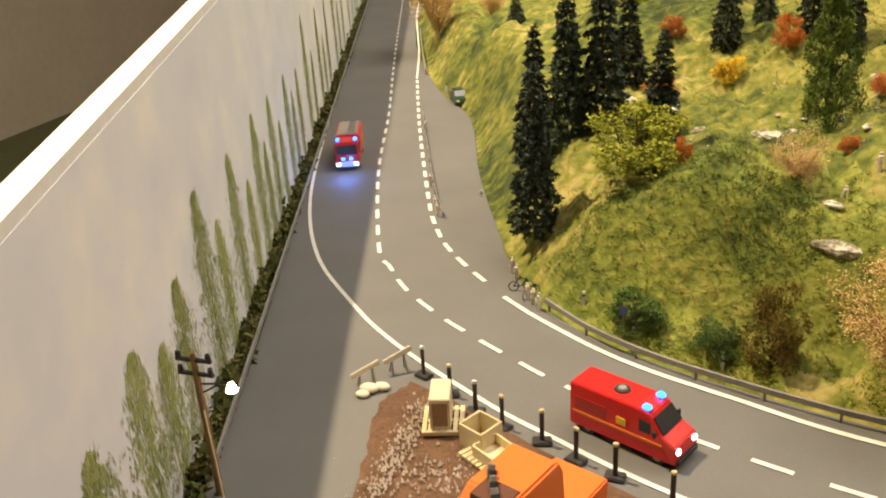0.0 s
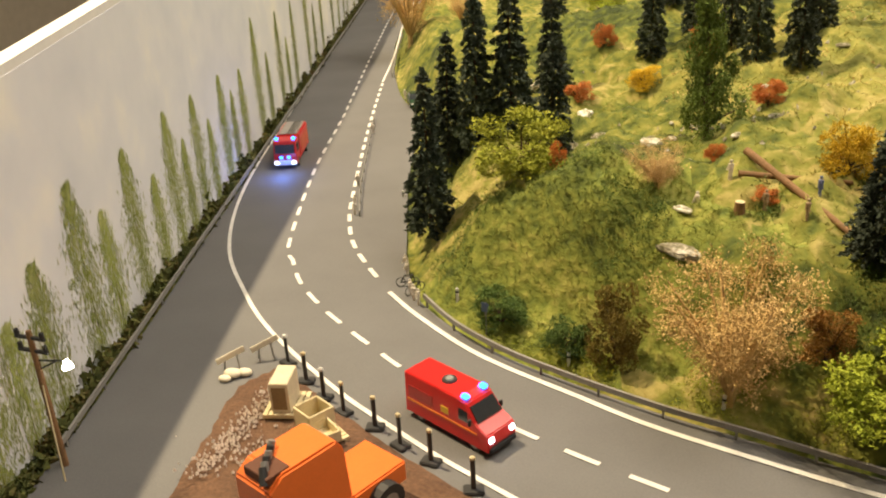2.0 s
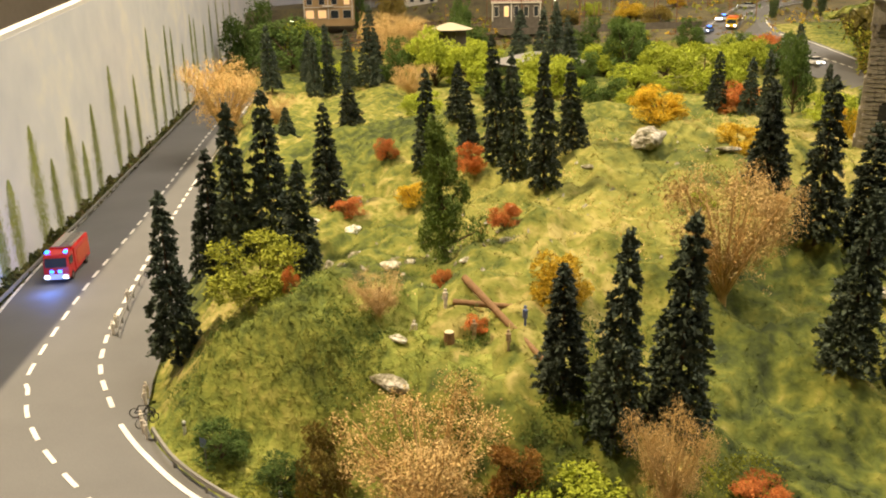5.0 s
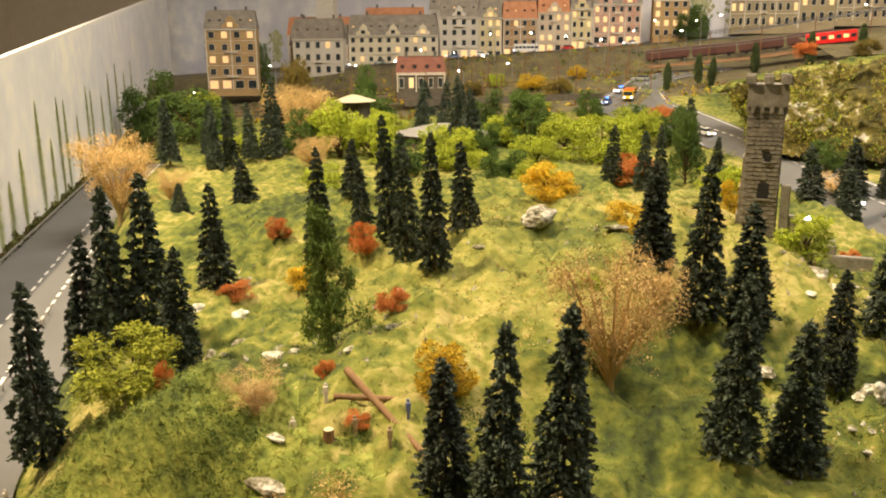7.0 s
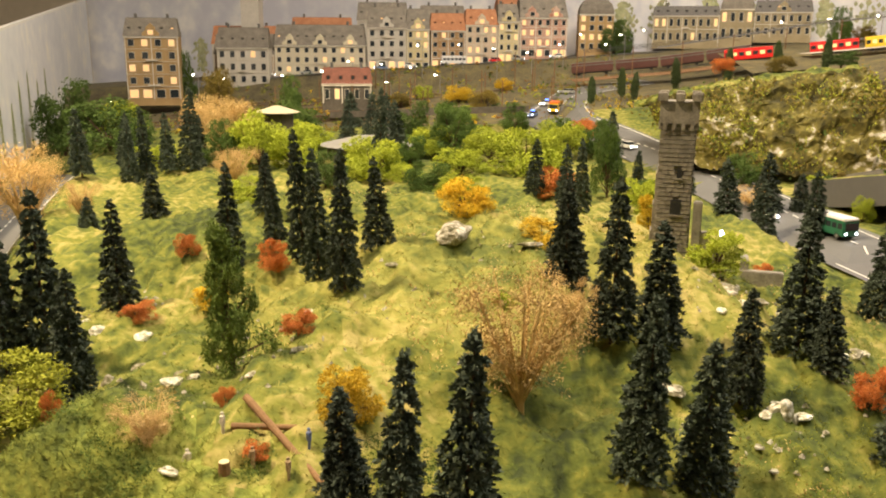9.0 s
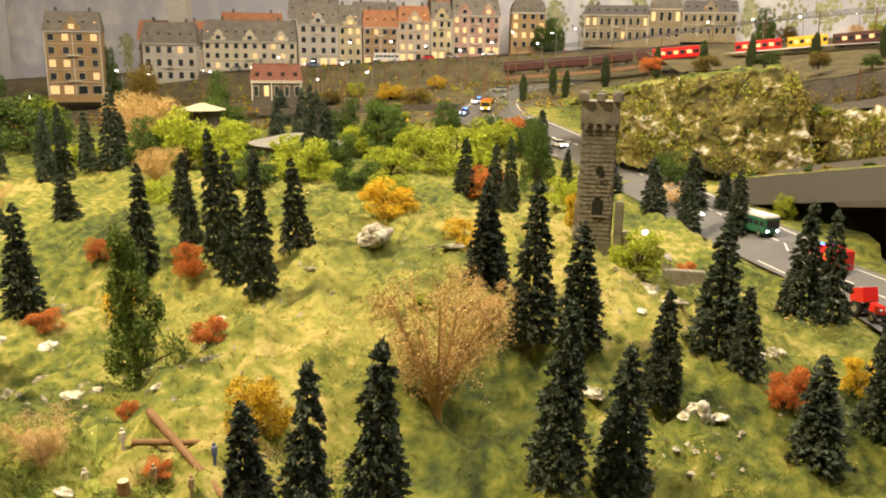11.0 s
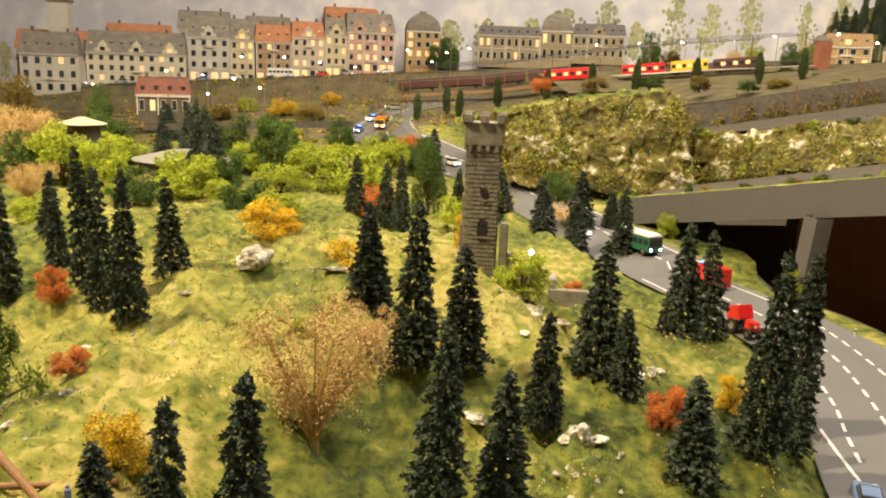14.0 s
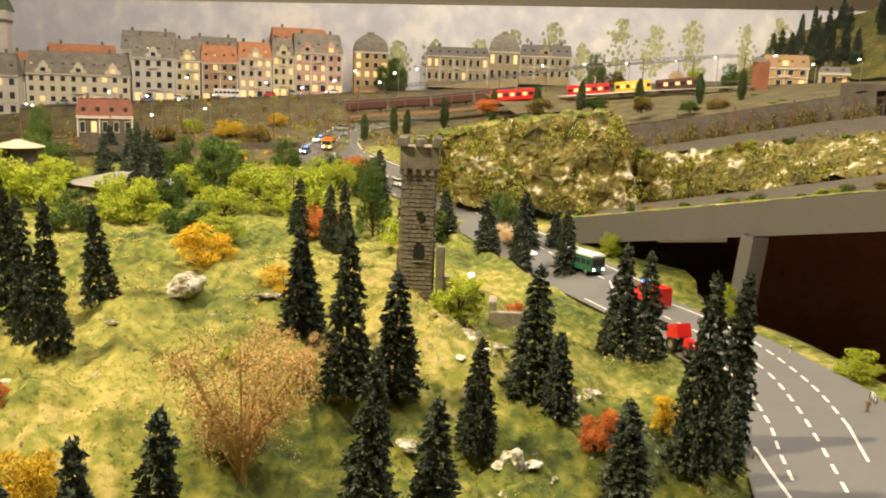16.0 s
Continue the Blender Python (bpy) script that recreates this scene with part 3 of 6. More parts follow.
def make_bush(kind, seed):
    """A leafy bush or small tree one centimetre high and one wide."""
    r = np.random.default_rng(seed)
    name, label = {
        "tan": ("deciduous_tree", "autumn tree with sparse sandy-brown foliage"), "tanl": ("deciduous_tree", "autumn tree with pale cream-brown leaves"),
        "olive": ("shrub", "olive-brown leafy model shrub"), "dark": ("shrub", "dark green leafy model shrub"), "rust": ("shrub", "rust-brown leafy autumn shrub"),
        "lime": ("shrub", "bright yellow-green leafy bush"), "limeo": ("shrub", "broad olive-green bush with a flat crown"), "orange": ("shrub", "small bright orange autumn bush"),
        "yellow": ("shrub", "golden yellow autumn bush"), "tallgreen": ("deciduous_tree", "tall loose mid-green tree"), "cypress": ("cypress_tree", "slim dark green cypress beside the road"),
    }[kind]
    tree = thing(name, (0, 0, 0), label, "tree" if "tree" in name else "bush", "bushes and trees on the hill")
    bm = nb()
    airy = kind in ("tan", "tanl")
    top = {"tan": 0.30, "tanl": 0.30, "tallgreen": 0.8, "cypress": 0.7}.get(kind, 0.25)
    tube(bm, (0, 0, -0.08), (0, 0, top), 0.04, 0.018, 6)
    lumps = []
    count = {"tan": 38, "tanl": 30, "tallgreen": 24, "cypress": 18}.get(kind, 17)
    for i in range(count):
        a = i * 2.4 + r.uniform(-0.4, 0.4)
        size = r.uniform(0.12, 0.19)
        if kind == "tallgreen":
            z = 0.10 + 0.84 * i / (count - 1)
            rad = (0.36 * (1 - z) ** 1.1 + 0.03) * r.uniform(0.3, 1.35)
            size = r.uniform(0.07, 0.11) * (1.25 - 0.6 * z)
        elif kind == "cypress":
            z, rad = 0.22 + 0.7 * i / (count - 1), 0.06
            size = 0.26 * math.sin(math.pi * (0.25 + 0.7 * i / (count - 1))) * r.uniform(0.85, 1.1)
        elif airy:
            z = 0.20 + 0.68 * r.random() ** 0.8
            rad = (0.04 + 0.50 * z) * math.sqrt(r.uniform(0.02, 1.0))
            size = r.uniform(0.09, 0.15)
        else:
            z = r.uniform(0.16, 0.84)
            rad = 0.37 * math.sqrt(max(0.05, 1 - ((z - 0.42) / 0.58) ** 2)) * math.sqrt(r.uniform(0.35, 1.0))
        c = (rad * math.cos(a), rad * math.sin(a), z)
        lumps.append((c, size))
        foot = (0, 0, z * r.uniform(0.5, 0.85)) if kind in ("tallgreen", "cypress") else (0, 0, top * r.uniform(0.1, 0.9))
        tube(bm, foot, c, 0.014, 0.004, 5)
    part("trunk", bm, LEAVES["tan"] if airy else BARK, tree, "thin forked branches")
    pts, nrm = [], []
    n = 30 if airy else 52
    for c, rad in lumps:
        squash = (1, 1, 1.0) if airy or kind in ("tallgreen", "cypress") else (1.1, 1.1, 0.8)
        for _ in range(n):
            d = r.normal(0, 1, 3)
            d /= np.linalg.norm(d)
            pts.append(np.array(c) + d * np.array(squash) * rad * (r.uniform(0.35, 1.25) if airy else r.uniform(0.7, 1.08)))
            nrm.append(d)
    pts = np.array(pts)
    size = {"tan": 0.0105, "tanl": 0.012, "tallgreen": 0.018, "cypress": 0.03}.get(kind, 0.024)
    v, f = tri_cloud(pts, np.array(nrm), size, 0.026, 15 if airy else 10, 0.0, seed)
    v[:, 2] = np.clip(v[:, 2], 0.01, None)
    v[:, 2] /= v[:, 2].max()
    raw("crown", v, f, LEAVES[kind], tree)
    return tree


def surface(x, y):
    """The ground's height with its bumps."""
    d, side = off_road(np.array(float(x)), np.array(float(y)))
    k = min(1.0, float(d) / 5.0) if float(side) < 0 and y < 230 else 0.0
    return float(land(x, y)) + k * bumps(x, y)


def scatter(master, x, y, high, wide, sink=0.2, z=None, lean=2.0):
    z = surface(x, y) if z is None else z
    m = Matrix.Translation((x * CM, y * CM, (z - sink) * CM)) @ Euler((radians(rng.normal(0, lean)), radians(rng.normal(0, lean)), rng.uniform(0, 6.28))).to_matrix().to_4x4()
    ob = copy_thing(master, m)
    ob.scale = (wide, wide, high)
    return ob


def drop(master):
    for o in [*master.children_recursive, master]:
        bpy.data.objects.remove(o)


FIRS = [
    (31.5, 80.1, 14.5, 4.1),
    (28.8, 92.1, 12.8, 4.1),
    (32.0, 91.5, 15.0, 4.2),
    (35.2, 92.1, 14.9, 4.7),
    (40.3, 85.3, 10.8, 3.7),
    (36.1, 104.2, 11.0, 3.8),
    (30.0, 130.2, 5.8, 3.7),
    (-5.4, 185.8, 13.1, 4.7),
    (15.7, 142.0, 4.9, 3.0),
    (3.5, 186.4, 12.5, 3.7),
    (5.5, 190.0, 14.4, 4.0),
    (5.7, 201.1, 12.4, 4.2),
    (9.6, 203.0, 17.4, 5.5),
    (45.0, 110.3, 11.2, 3.3),
    (45.7, 122.0, 6.9, 2.8),
    (48.7, 114.4, 8.1, 2.7),
    (52.9, 108.4, 13.1, 3.1),
    (55.5, 102.8, 12.5, 3.2),
    (59.0, 95.3, 11.9, 3.1),
    (60.6, 105.4, 8.9, 3.2),
    (77.0, 95.7, 9.4, 3.6),
    (63.2, 68.4, 8.3, 3.4),
    (66.1, 66.4, 12.8, 3.6),
    (69.5, 68.4, 13.2, 4.1),
    (79.9, 89.0, 12.5, 3.8),
    (83.8, 91.1, 10.0, 4.1),
    (79.9, 76.0, 12.1, 3.9),
    (84.2, 77.3, 10.0, 3.9),
    (88.6, 85.4, 8.7, 3.1),
    (94.3, 91.2, 10.7, 4.4),
    (95.7, 88.5, 7.0, 3.1),
    (110.6, 112.9, 12.8, 4.7),
    (116.2, 117.5, 13.0, 4.2),
    (86.2, 167.9, 13.3, 3.5),
    (77.3, 96.8, 8.0, 3.5),
    (118.3, 174.7, 10.8, 5.6),
    (123.6, 173.9, 6.9, 3.6),
    (120.9, 159.4, 10.7, 4.6),
    (96.3, 205.8, 12.1, 4.9),
    (98.2, 186.0, 7.8, 3.2),
    (48.2, 209.4, 17.4, 4.8),
    (51.0, 222.2, 14.3, 5.1),
    (33.4, 270.7, 10.0, 5.6),
    (105.6, 86.2, 16.0, 4.3),
    (113.6, 95.6, 15.6, 4.2),
    (98.6, 81.9, 8.6, 4.2),
    (110.4, 89.4, 6.6, 3.2),
]
BUSHES = [
    ('tan', 56.3, 63.1, 9.4, 7.5),
    ('olive', 49.1, 66.2, 6.1, 3.4),
    ('dark', 40.7, 69.0, 2.8, 3.8),
    ('dark', 45.9, 67.0, 2.5, 3.2),
    ('rust', 61.0, 63.8, 3.6, 3.0),
    ('lime', 64.3, 61.8, 4.8, 6.9),
    ('tan', 69.3, 62.6, 6.8, 3.6),
    ('orange', 74.0, 64.5, 1.7, 3.2),
    ('limeo', 39.6, 79.2, 5.0, 7.3),
    ('orange', 42.8, 77.8, 2.7, 1.6),
    ('tanl', 50.3, 74.6, 3.4, 4.0),
    ('orange', 57.2, 73.4, 1.2, 1.8),
    ('tallgreen', 52.6, 84.7, 10.8, 4.9),
    ('orange', 39.5, 113.7, 2.6, 2.9),
    ('orange', 50.6, 105.7, 3.1, 3.2),
    ('orange', 56.8, 87.4, 2.0, 2.9),
    ('orange', 39.4, 100.4, 1.9, 3.6),
    ('orange', 53.6, 79.4, 1.4, 1.6),
    ('yellow', 45.6, 102.1, 2.4, 3.3),
    ('yellow', 68.5, 114.7, 4.0, 5.6),
    ('yellow', 75.7, 106.7, 3.1, 5.0),
    ('yellow', 62.1, 77.0, 4.0, 3.9),
    ('yellow', 92.9, 144.5, 5.7, 3.7),
    ('orange', 83.3, 177.1, 6.0, 9.1),
    ('tan', 72.9, 81.6, 10.0, 7.6),
    ('tan', -1.4, 156.8, 14.5, 11.4),
    ('tan', 8.9, 154.0, 5.8, 4.9),
    ('lime', 22.8, 227.4, 8.9, 13.6),
    ('lime', 48.2, 200.6, 8.4, 12.2),
    ('lime', 65.5, 201.8, 6.3, 11.0),
    ('lime', 78.9, 206.6, 9.9, 14.9),
    ('dark', -20.9, 235.0, 13.1, 18.7),
    ('dark', 62.9, 230.3, 12.8, 11.4),
    ('tan', 10.1, 223.5, 15.0, 14.3),
    ('lime', 91.1, 103.8, 3.8, 5.2),
    ('lime', 34.2, 203.2, 1.8, 7.2),
    ('lime', 72.0, 92.6, 2.0, 2.2),
    ('orange', 98.1, 85.7, 3.4, 3.5),
    ('yellow', 106.8, 93.1, 3.3, 2.8),
    ('orange', 104.3, 131.2, 1.7, 2.9),
    ('dark', 62.6, 243.3, 11.7, 12.0),
    ('lime', 83.2, 212.4, 9.0, 9.1),
    ('lime', 54.9, 195.4, 3.5, 6.6),
    ('dark', 119.5, 193.6, 6.6, 6.8),
    ('tan', 117.1, 179.0, 4.0, 6.2),
    ('dark', 19.8, 255.7, 10.1, 13.8),
    ('tanl', 76.8, 89.6, 4.1, 3.8),
    ('lime', 139.3, 112.5, 3.6, 4.6),
    ('lime', 138.9, 104.6, 2.2, 4.0),
    ('lime', 131.5, 168, 4.6, 3.6),
    ('lime', 136.9, 136.5, 5.4, 2.4),
    ('dark', 92.1, 180.6, 14.0, 6.0),
]

firs = [make_fir(s) for s in (1, 2, 3, 4)]
for i, (x, y, high, wide) in enumerate(FIRS):
    scatter(firs[i % 4], x, y, high / 3, wide * 0.98)
kinds = {k: [make_bush(k, 20 + j) for j in range(2)] for k in dict.fromkeys(b[0] for b in BUSHES)}
for i, (kind, x, y, high, wide) in enumerate(BUSHES):
    k = {"orange": 1.0, "tan": 1.3, "tallgreen": 1.35}.get(kind, 1.1)
    scatter(kinds[kind][i % 2], x, y, high * 1.05, wide * k)
for master in (*firs, *(m for ms in kinds.values() for m in ms)):
    drop(master)

# grass fibres on the near hill
def fibre_field(n, x0, x1, y0, y1, sort, tall, mat, label):
    x, y = rng.uniform(x0, x1, n), rng.uniform(y0, y1, n)
    d, side = off_road(x, y)
    ok = (side < 0) & (d > 0.4)
    ok &= np.array([cover(a, b) == sort for a, b in zip(x, y)])
    x, y, d = x[ok], y[ok], d[ok]
    z = land(x, y)
    k = np.minimum(1, d / 5.0)
    z = z + k * np.array([bumps(a, b) for a, b in zip(x, y)])
    m = len(x)
    a, h = rng.uniform(0, 6.28, m), rng.uniform(0.06, tall, m)
    lx, ly = rng.normal(0, 0.3, m), rng.normal(0, 0.3, m)
    w = 0.035
    v = np.stack([np.stack([x - w * np.cos(a), y - w * np.sin(a), z - 0.08], -1), np.stack([x + w * np.cos(a), y + w * np.sin(a), z - 0.08], -1), np.stack([x + lx, y + ly, z + h], -1)], 1).reshape(-1, 3)
    ob = raw("grass", v, [(3 * i, 3 * i + 1, 3 * i + 2) for i in range(m)], mat)
    tagged(ob, label, "grass", kind="stuff")


fibre_field(120000, 28, 118, 59, 135, 0, 0.28, BLADE, "short static grass fibres covering the hill")
fibre_field(36000, 47, 88, 84, 118, 2, 0.26, LITSTRAWBLADE, "dry straw-coloured grass fibres on the crest, lightened as if spotlit")
fibre_field(60000, 31, 63, 61, 82, 1, 0.30, FLOCKBLADE, "dense green flock fibres on the front knoll")


def tufts(name, pts, size, per, mat, label, seed=2, spread=0.25):
    v, f = tri_cloud(np.array(pts), np.tile((0, 0, 0.8), (len(pts), 1)), size, spread, per, -0.3, seed)
    tagged(raw(name, v, f, mat), label, "undergrowth", kind="stuff")


def hill_points(n, seed, x0=30, x1=118, y0=60, y1=135, clump=0.14):
    r = np.random.default_rng(seed)
    out = []
    while len(out) < n:
        x, y = r.uniform(x0, x1), r.uniform(y0, y1)
        d, side = off_road(np.array(x), np.array(y))
        if float(side) < 0 and float(d) > 0.6 and wiggle(x, y, 0.16, seed) > clump:
            out.append((x, y, surface(x, y) + 0.1))
    return out


tufts("undergrowth", hill_points(500, 53, 48, 118, 76, 135, clump=0.2), 0.12, 9, LEAVES["tanl"], "straw-coloured dry grass in patches on the hill", 3, 0.3)
tufts("undergrowth", hill_points(420, 67, 33, 75, 61, 68, 0.02), 0.10, 26, LEAVES["limeo"], "green undergrowth along the foot of the slope", 4, 0.3)


tufts("undergrowth", hill_points(420, 37, 33, 72, 62, 76, 0.12), 0.09, 34, LEAVES["dark"], "dark green flock in the hollows of the slope", 7, 0.3)
tufts("undergrowth", hill_points(520, 41, 34, 116, 76, 130, 0.22), 0.085, 26, LEAVES["tallgreen"], "green flock tussocks between the firs", 8, 0.3)
tufts("undergrowth", hill_points(420, 43, 80, 116, 74, 116, 0.1), 0.085, 26, LEAVES["limeo"], "olive-green moss on the slope below the ruin", 9, 0.3)


def cliff_scrub(rows, n, seed):
    r = np.random.default_rng(seed)
    out = []
    for _ in range(n):
        j, i = r.uniform(0, len(rows) - 1), r.uniform(0, len(rows[0]) - 1)
        a, b = int(min(j, len(rows) - 2)), int(min(i, len(rows[0]) - 2))
        p, q, s, t = (np.array(rows[a + u][b + w], float) for u in (0, 1) for w in (0, 1))
        fj, fi = j - a, i - b
        k = (p * (1 - fi) + q * fi) * (1 - fj) + (s * (1 - fi) + t * fi) * fj
        if noise.noise(Vector(k) * 0.22) > 0.0:
            out.append(k + (-0.5, -0.9, 0.2))
    return out


LOW_MID = [(146, 196, 15), (163, 176, 20.5), (179, 154, 26), (197, 131, 30.5)]
HIGH_MID = [(110, 223, 13), (112, 204, 16), (126, 200, 18), (145, 194.5, 22), (146.5, 202, 23), (147, 212, 24)]
for i, (kind, n) in enumerate((("olive", 700), ("limeo", 620), ("dark", 300))):
    tufts("cliff_scrub", cliff_scrub([LOW_BASE, LOW_MID, LOW_TOP], n, 80 + i), 0.36, 9, LEAVES[kind], "scrubby moss and bushes clinging to the low cliff", 10 + i, 0.8)
    tufts("cliff_scrub", cliff_scrub([HIGH_BASE, HIGH_MID, HIGH_TOP], n, 90 + i), 0.36, 9, LEAVES[kind], "scrubby moss and bushes clinging to the tall cliff", 20 + i, 0.8)


creep = []
cr = np.random.default_rng(77)
for i in range(26):
    f = i / 25 + cr.uniform(-0.015, 0.015)
    k = np.array([np.interp(f, (0, 0.45, 0.85, 1), c) for c in ((157.5, 181, 203.3, 212), (236.6, 226.2, 215.0, 210.6), (17.2, 22.1, 27.4, 29.2))])
    for _ in range(cr.integers(6, 26)):
        creep.append(k + (cr.normal(0, 0.8), -0.3, abs(cr.normal(0, 2.0))))
tufts("creepers", creep, 0.34, 8, LEAVES["olive"], "brown-green creepers climbing the retaining wall", 31, 0.35)


def pebbles():
    r = np.random.default_rng(9)
    vs, fs = [], []
    spots = ((46, 84, 5), (35, 106, 3), (97, 96, 6), (92, 101, 3), (70, 103, 8), (57, 88, 6), (102, 90, 4), (88, 82, 4))
    for i in range(420):
        cx, cy, sp = spots[i % len(spots)]
        x, y = cx + r.normal(0, sp), cy + r.normal(0, sp * 0.6)
        d, side = off_road(np.array(x), np.array(y))
        if float(side) > 0 or float(d) < 0.6:
            continue
        q = r.uniform(0.08, 0.32)
        z = surface(x, y)
        b = len(vs)
        for a in range(6):
            vs.append((x + q * math.cos(a * 1.047) * r.uniform(0.6, 1.4), y + q * math.sin(a * 1.047) * r.uniform(0.6, 1.4), z - 0.1))
        vs.append((x + r.normal(0, 0.04), y, z + q * r.uniform(0.4, 0.9)))
        fs += [(b + a, b + (a + 1) % 6, b + 6) for a in range(6)]
    tagged(raw("pebbles", vs, fs, ROCK), "small pale stones scattered over the grass", "stones", kind="stuff")


pebbles()

# ---- shared colours for things ----
RED = plain("red_paint", (0.62, 0.022, 0.02), 0.28, vary=0.04, bump=0.0)
ORANGE = plain("orange_paint", (0.78, 0.17, 0.03), 0.35, vary=0.05, bump=0.02)
YELLOWP = plain("yellow_paint", (0.75, 0.50, 0.03), 0.4, vary=0.05)
# Also stands in for the darkness of tower windows and tunnel mouth.
BLACK = plain("black_rubber_and_shade", (0.02, 0.02, 0.02), 0.6, vary=0.2)
GLASSY = plain("dark_window", (0.03, 0.035, 0.04), 0.08, vary=0.1, bump=0.0)
STEEL = plain("grey_steel", (0.30, 0.29, 0.27), 0.45, 0.5)
RAIL = plain("guard_rail_grey", (0.22, 0.21, 0.19), 0.6, vary=0.2)
CREAM = plain("cream_wood", (0.62, 0.53, 0.32), 0.7, vary=0.1)
SACK = plain("pale_sacking", (0.68, 0.62, 0.48), 0.9, vary=0.1)
WOOD = plain("brown_wood", (0.17, 0.09, 0.04), 0.8, vary=0.3)
LOGWOOD = plain("log_wood", (0.22, 0.12, 0.05), 0.8, vary=0.3)
FIGURE = plain("figure_paint", (0.30, 0.21, 0.12), 0.6, vary=0.7, scale=250)
FIGPALE = plain("figure_pale", (0.58, 0.52, 0.44), 0.6, vary=0.5, scale=420)
FIGBLUE = plain("figure_blue", (0.10, 0.13, 0.26), 0.6, vary=0.4, scale=500)
GREENP = plain("green_paint", (0.03, 0.14, 0.08), 0.35, vary=0.08)
WHITEP = plain("white_paint", (0.78, 0.77, 0.74), 0.4, vary=0.04)
SILVER = plain("silver_paint", (0.42, 0.43, 0.42), 0.3, 0.4)
MAROON = plain("wagon_red_brown", (0.085, 0.03, 0.022), 0.6, vary=0.2)
ROOFGREY = plain("grey_roof", (0.13, 0.12, 0.11), 0.8, vary=0.25, scale=150)
SLATE = material("slate_roof", [(0.13, 0.115, 0.095), (0.27, 0.235, 0.185)], 45, 0.8, 0.4, 8, random_value=0.2)
TILE = material("clay_roof", [(0.30, 0.12, 0.055), (0.50, 0.23, 0.11)], 45, 0.8, 0.4, 8)
HEAD = glowing("headlamp_glow", (0.8, 0.9, 1.0), 6.0)
BLUE = glowing("blue_beacon_glow", (0.02, 0.14, 1.0), 5.0)
BULB = glowing("bulb_glow", (1.0, 0.90, 0.68), 16.0)
LITWIN = glowing("lit_window", (1.0, 0.62, 0.28), 0.28)
SIGNBLUE = plain("sign_blue", (0.12, 0.18, 0.32), 0.5)


def wheel(parent, x, y, z, r, w):
    tyre = part("wheel", tube(nb(), (x, y - w / 2, z), (x, y + w / 2, z), r, r, 16), BLACK, parent, "black tyre")
    part("rim", tube(nb(), (x, y - w / 2 - 0.02, z), (x, y + w / 2 + 0.02, z), r * 0.55, r * 0.55, 12), STEEL, tyre, "grey rim")


def profile_body(name, pts, half, mat, parent, label="", top_in=0.12, bevel=0.06):
    """A body swept across a side outline of (x, z) points, narrower above."""
    bm = nb()
    zs = [p[1] for p in pts]
    z0, z1 = min(zs), max(zs)
    ring = []
    for s in (-1, 1):
        ring.append([bm.verts.new((x, s * (half - top_in * ((z - z0) / (z1 - z0)) ** 2), z)) for x, z in pts])
    n = len(pts)
    bm.faces.new(ring[0])
    bm.faces.new(ring[1][::-1])
    for i in range(n):
        bm.faces.new((ring[0][i], ring[1][i], ring[1][(i + 1) % n], ring[0][(i + 1) % n]))
    bmesh.ops.recalc_face_normals(bm, faces=bm.faces)
    bmesh.ops.bevel(bm, geom=list(bm.edges), offset=bevel, segments=2, affect="EDGES")
    return part(name, bm, mat, parent, label)


# ---- red emergency van ----
def red_van(at, yaw):
    v = thing("ambulance_van", at, "red model emergency van with high roof and blue beacons", "van", yaw=yaw)
    profile_body("body", [(-3.3, 0.35), (-3.35, 3.0), (1.0, 3.0), (1.65, 2.85), (2.45, 1.85), (3.25, 1.45), (3.4, 0.9), (3.35, 0.35)], 1.15, RED, v, "glossy red body", 0.1)
    bm = nb()
    for q in [((1.86, -0.92, 2.66), (1.86, 0.92, 2.66), (2.5, 0.98, 1.86), (2.5, -0.98, 1.86))]:
        vs = [bm.verts.new((a + 0.03, b, c + 0.04)) for a, b, c in q] + [bm.verts.new((a - 0.1, b, c - 0.1)) for a, b, c in q]
        for f in ((0, 1, 2, 3), (7, 6, 5, 4), (0, 4, 5, 1), (1, 5, 6, 2), (2, 6, 7, 3), (3, 7, 4, 0)):
            bm.faces.new([vs[i] for i in f])
    part("windscreen", bm, GLASSY, v, "dark windscreen")
    for s in (-1, 1):
        part("side_window", box(nb(), 1.45, s * 1.06, 1.65, 0.75, 0.1, 0.75, 0.03), GLASSY, v, "dark cab window")
        part("stripe", box(nb(), -0.3, s * 1.12, 1.2, 5.6, 0.07, 0.13), plain("orange_stripe", (0.85, 0.22, 0.02), 0.4), v, "narrow orange stripe")
        part("panel", box(nb(), -2.0, s * 1.10, 1.45, 2.0, 0.06, 0.8, 0.02), plain("dark_red_panel", (0.42, 0.02, 0.018), 0.3), v, "recessed red side panel")
        part("crest", box(nb(), 0.0, s * 1.10, 1.55, 0.6, 0.07, 0.45, 0.02), YELLOWP, v, "yellow crest shape")
        part("headlight", box(nb(), 3.3, s * 0.85, 0.95, 0.25, 0.4, 0.32, 0.06), HEAD, v, "lit white headlight")
        part("beacon", box(nb(), 1.35, s * 0.72, 2.92, 0.5, 0.42, 0.28, 0.1), BLUE, v, "blue beacon")
        part("mirror", box(nb(), 2.15, s * 1.3, 1.75, 0.16, 0.22, 0.4, 0.04), BLACK, v, "black mirror")
        for x in (-2.1, 2.25):
            wheel(v, x, s * 0.95, 0.45, 0.45, 0.32)
    part("roof_vent", tube(nb(), (-0.6, 0, 2.98), (-0.6, 0, 3.1), 0.48, 0.42, 20), BLACK, v, "round black roof vent")
    part("vent_cap", tube(nb(), (-0.6, 0, 3.1), (-0.6, 0, 3.16), 0.26, 0.22, 14), SILVER, v, "silver vent cap")
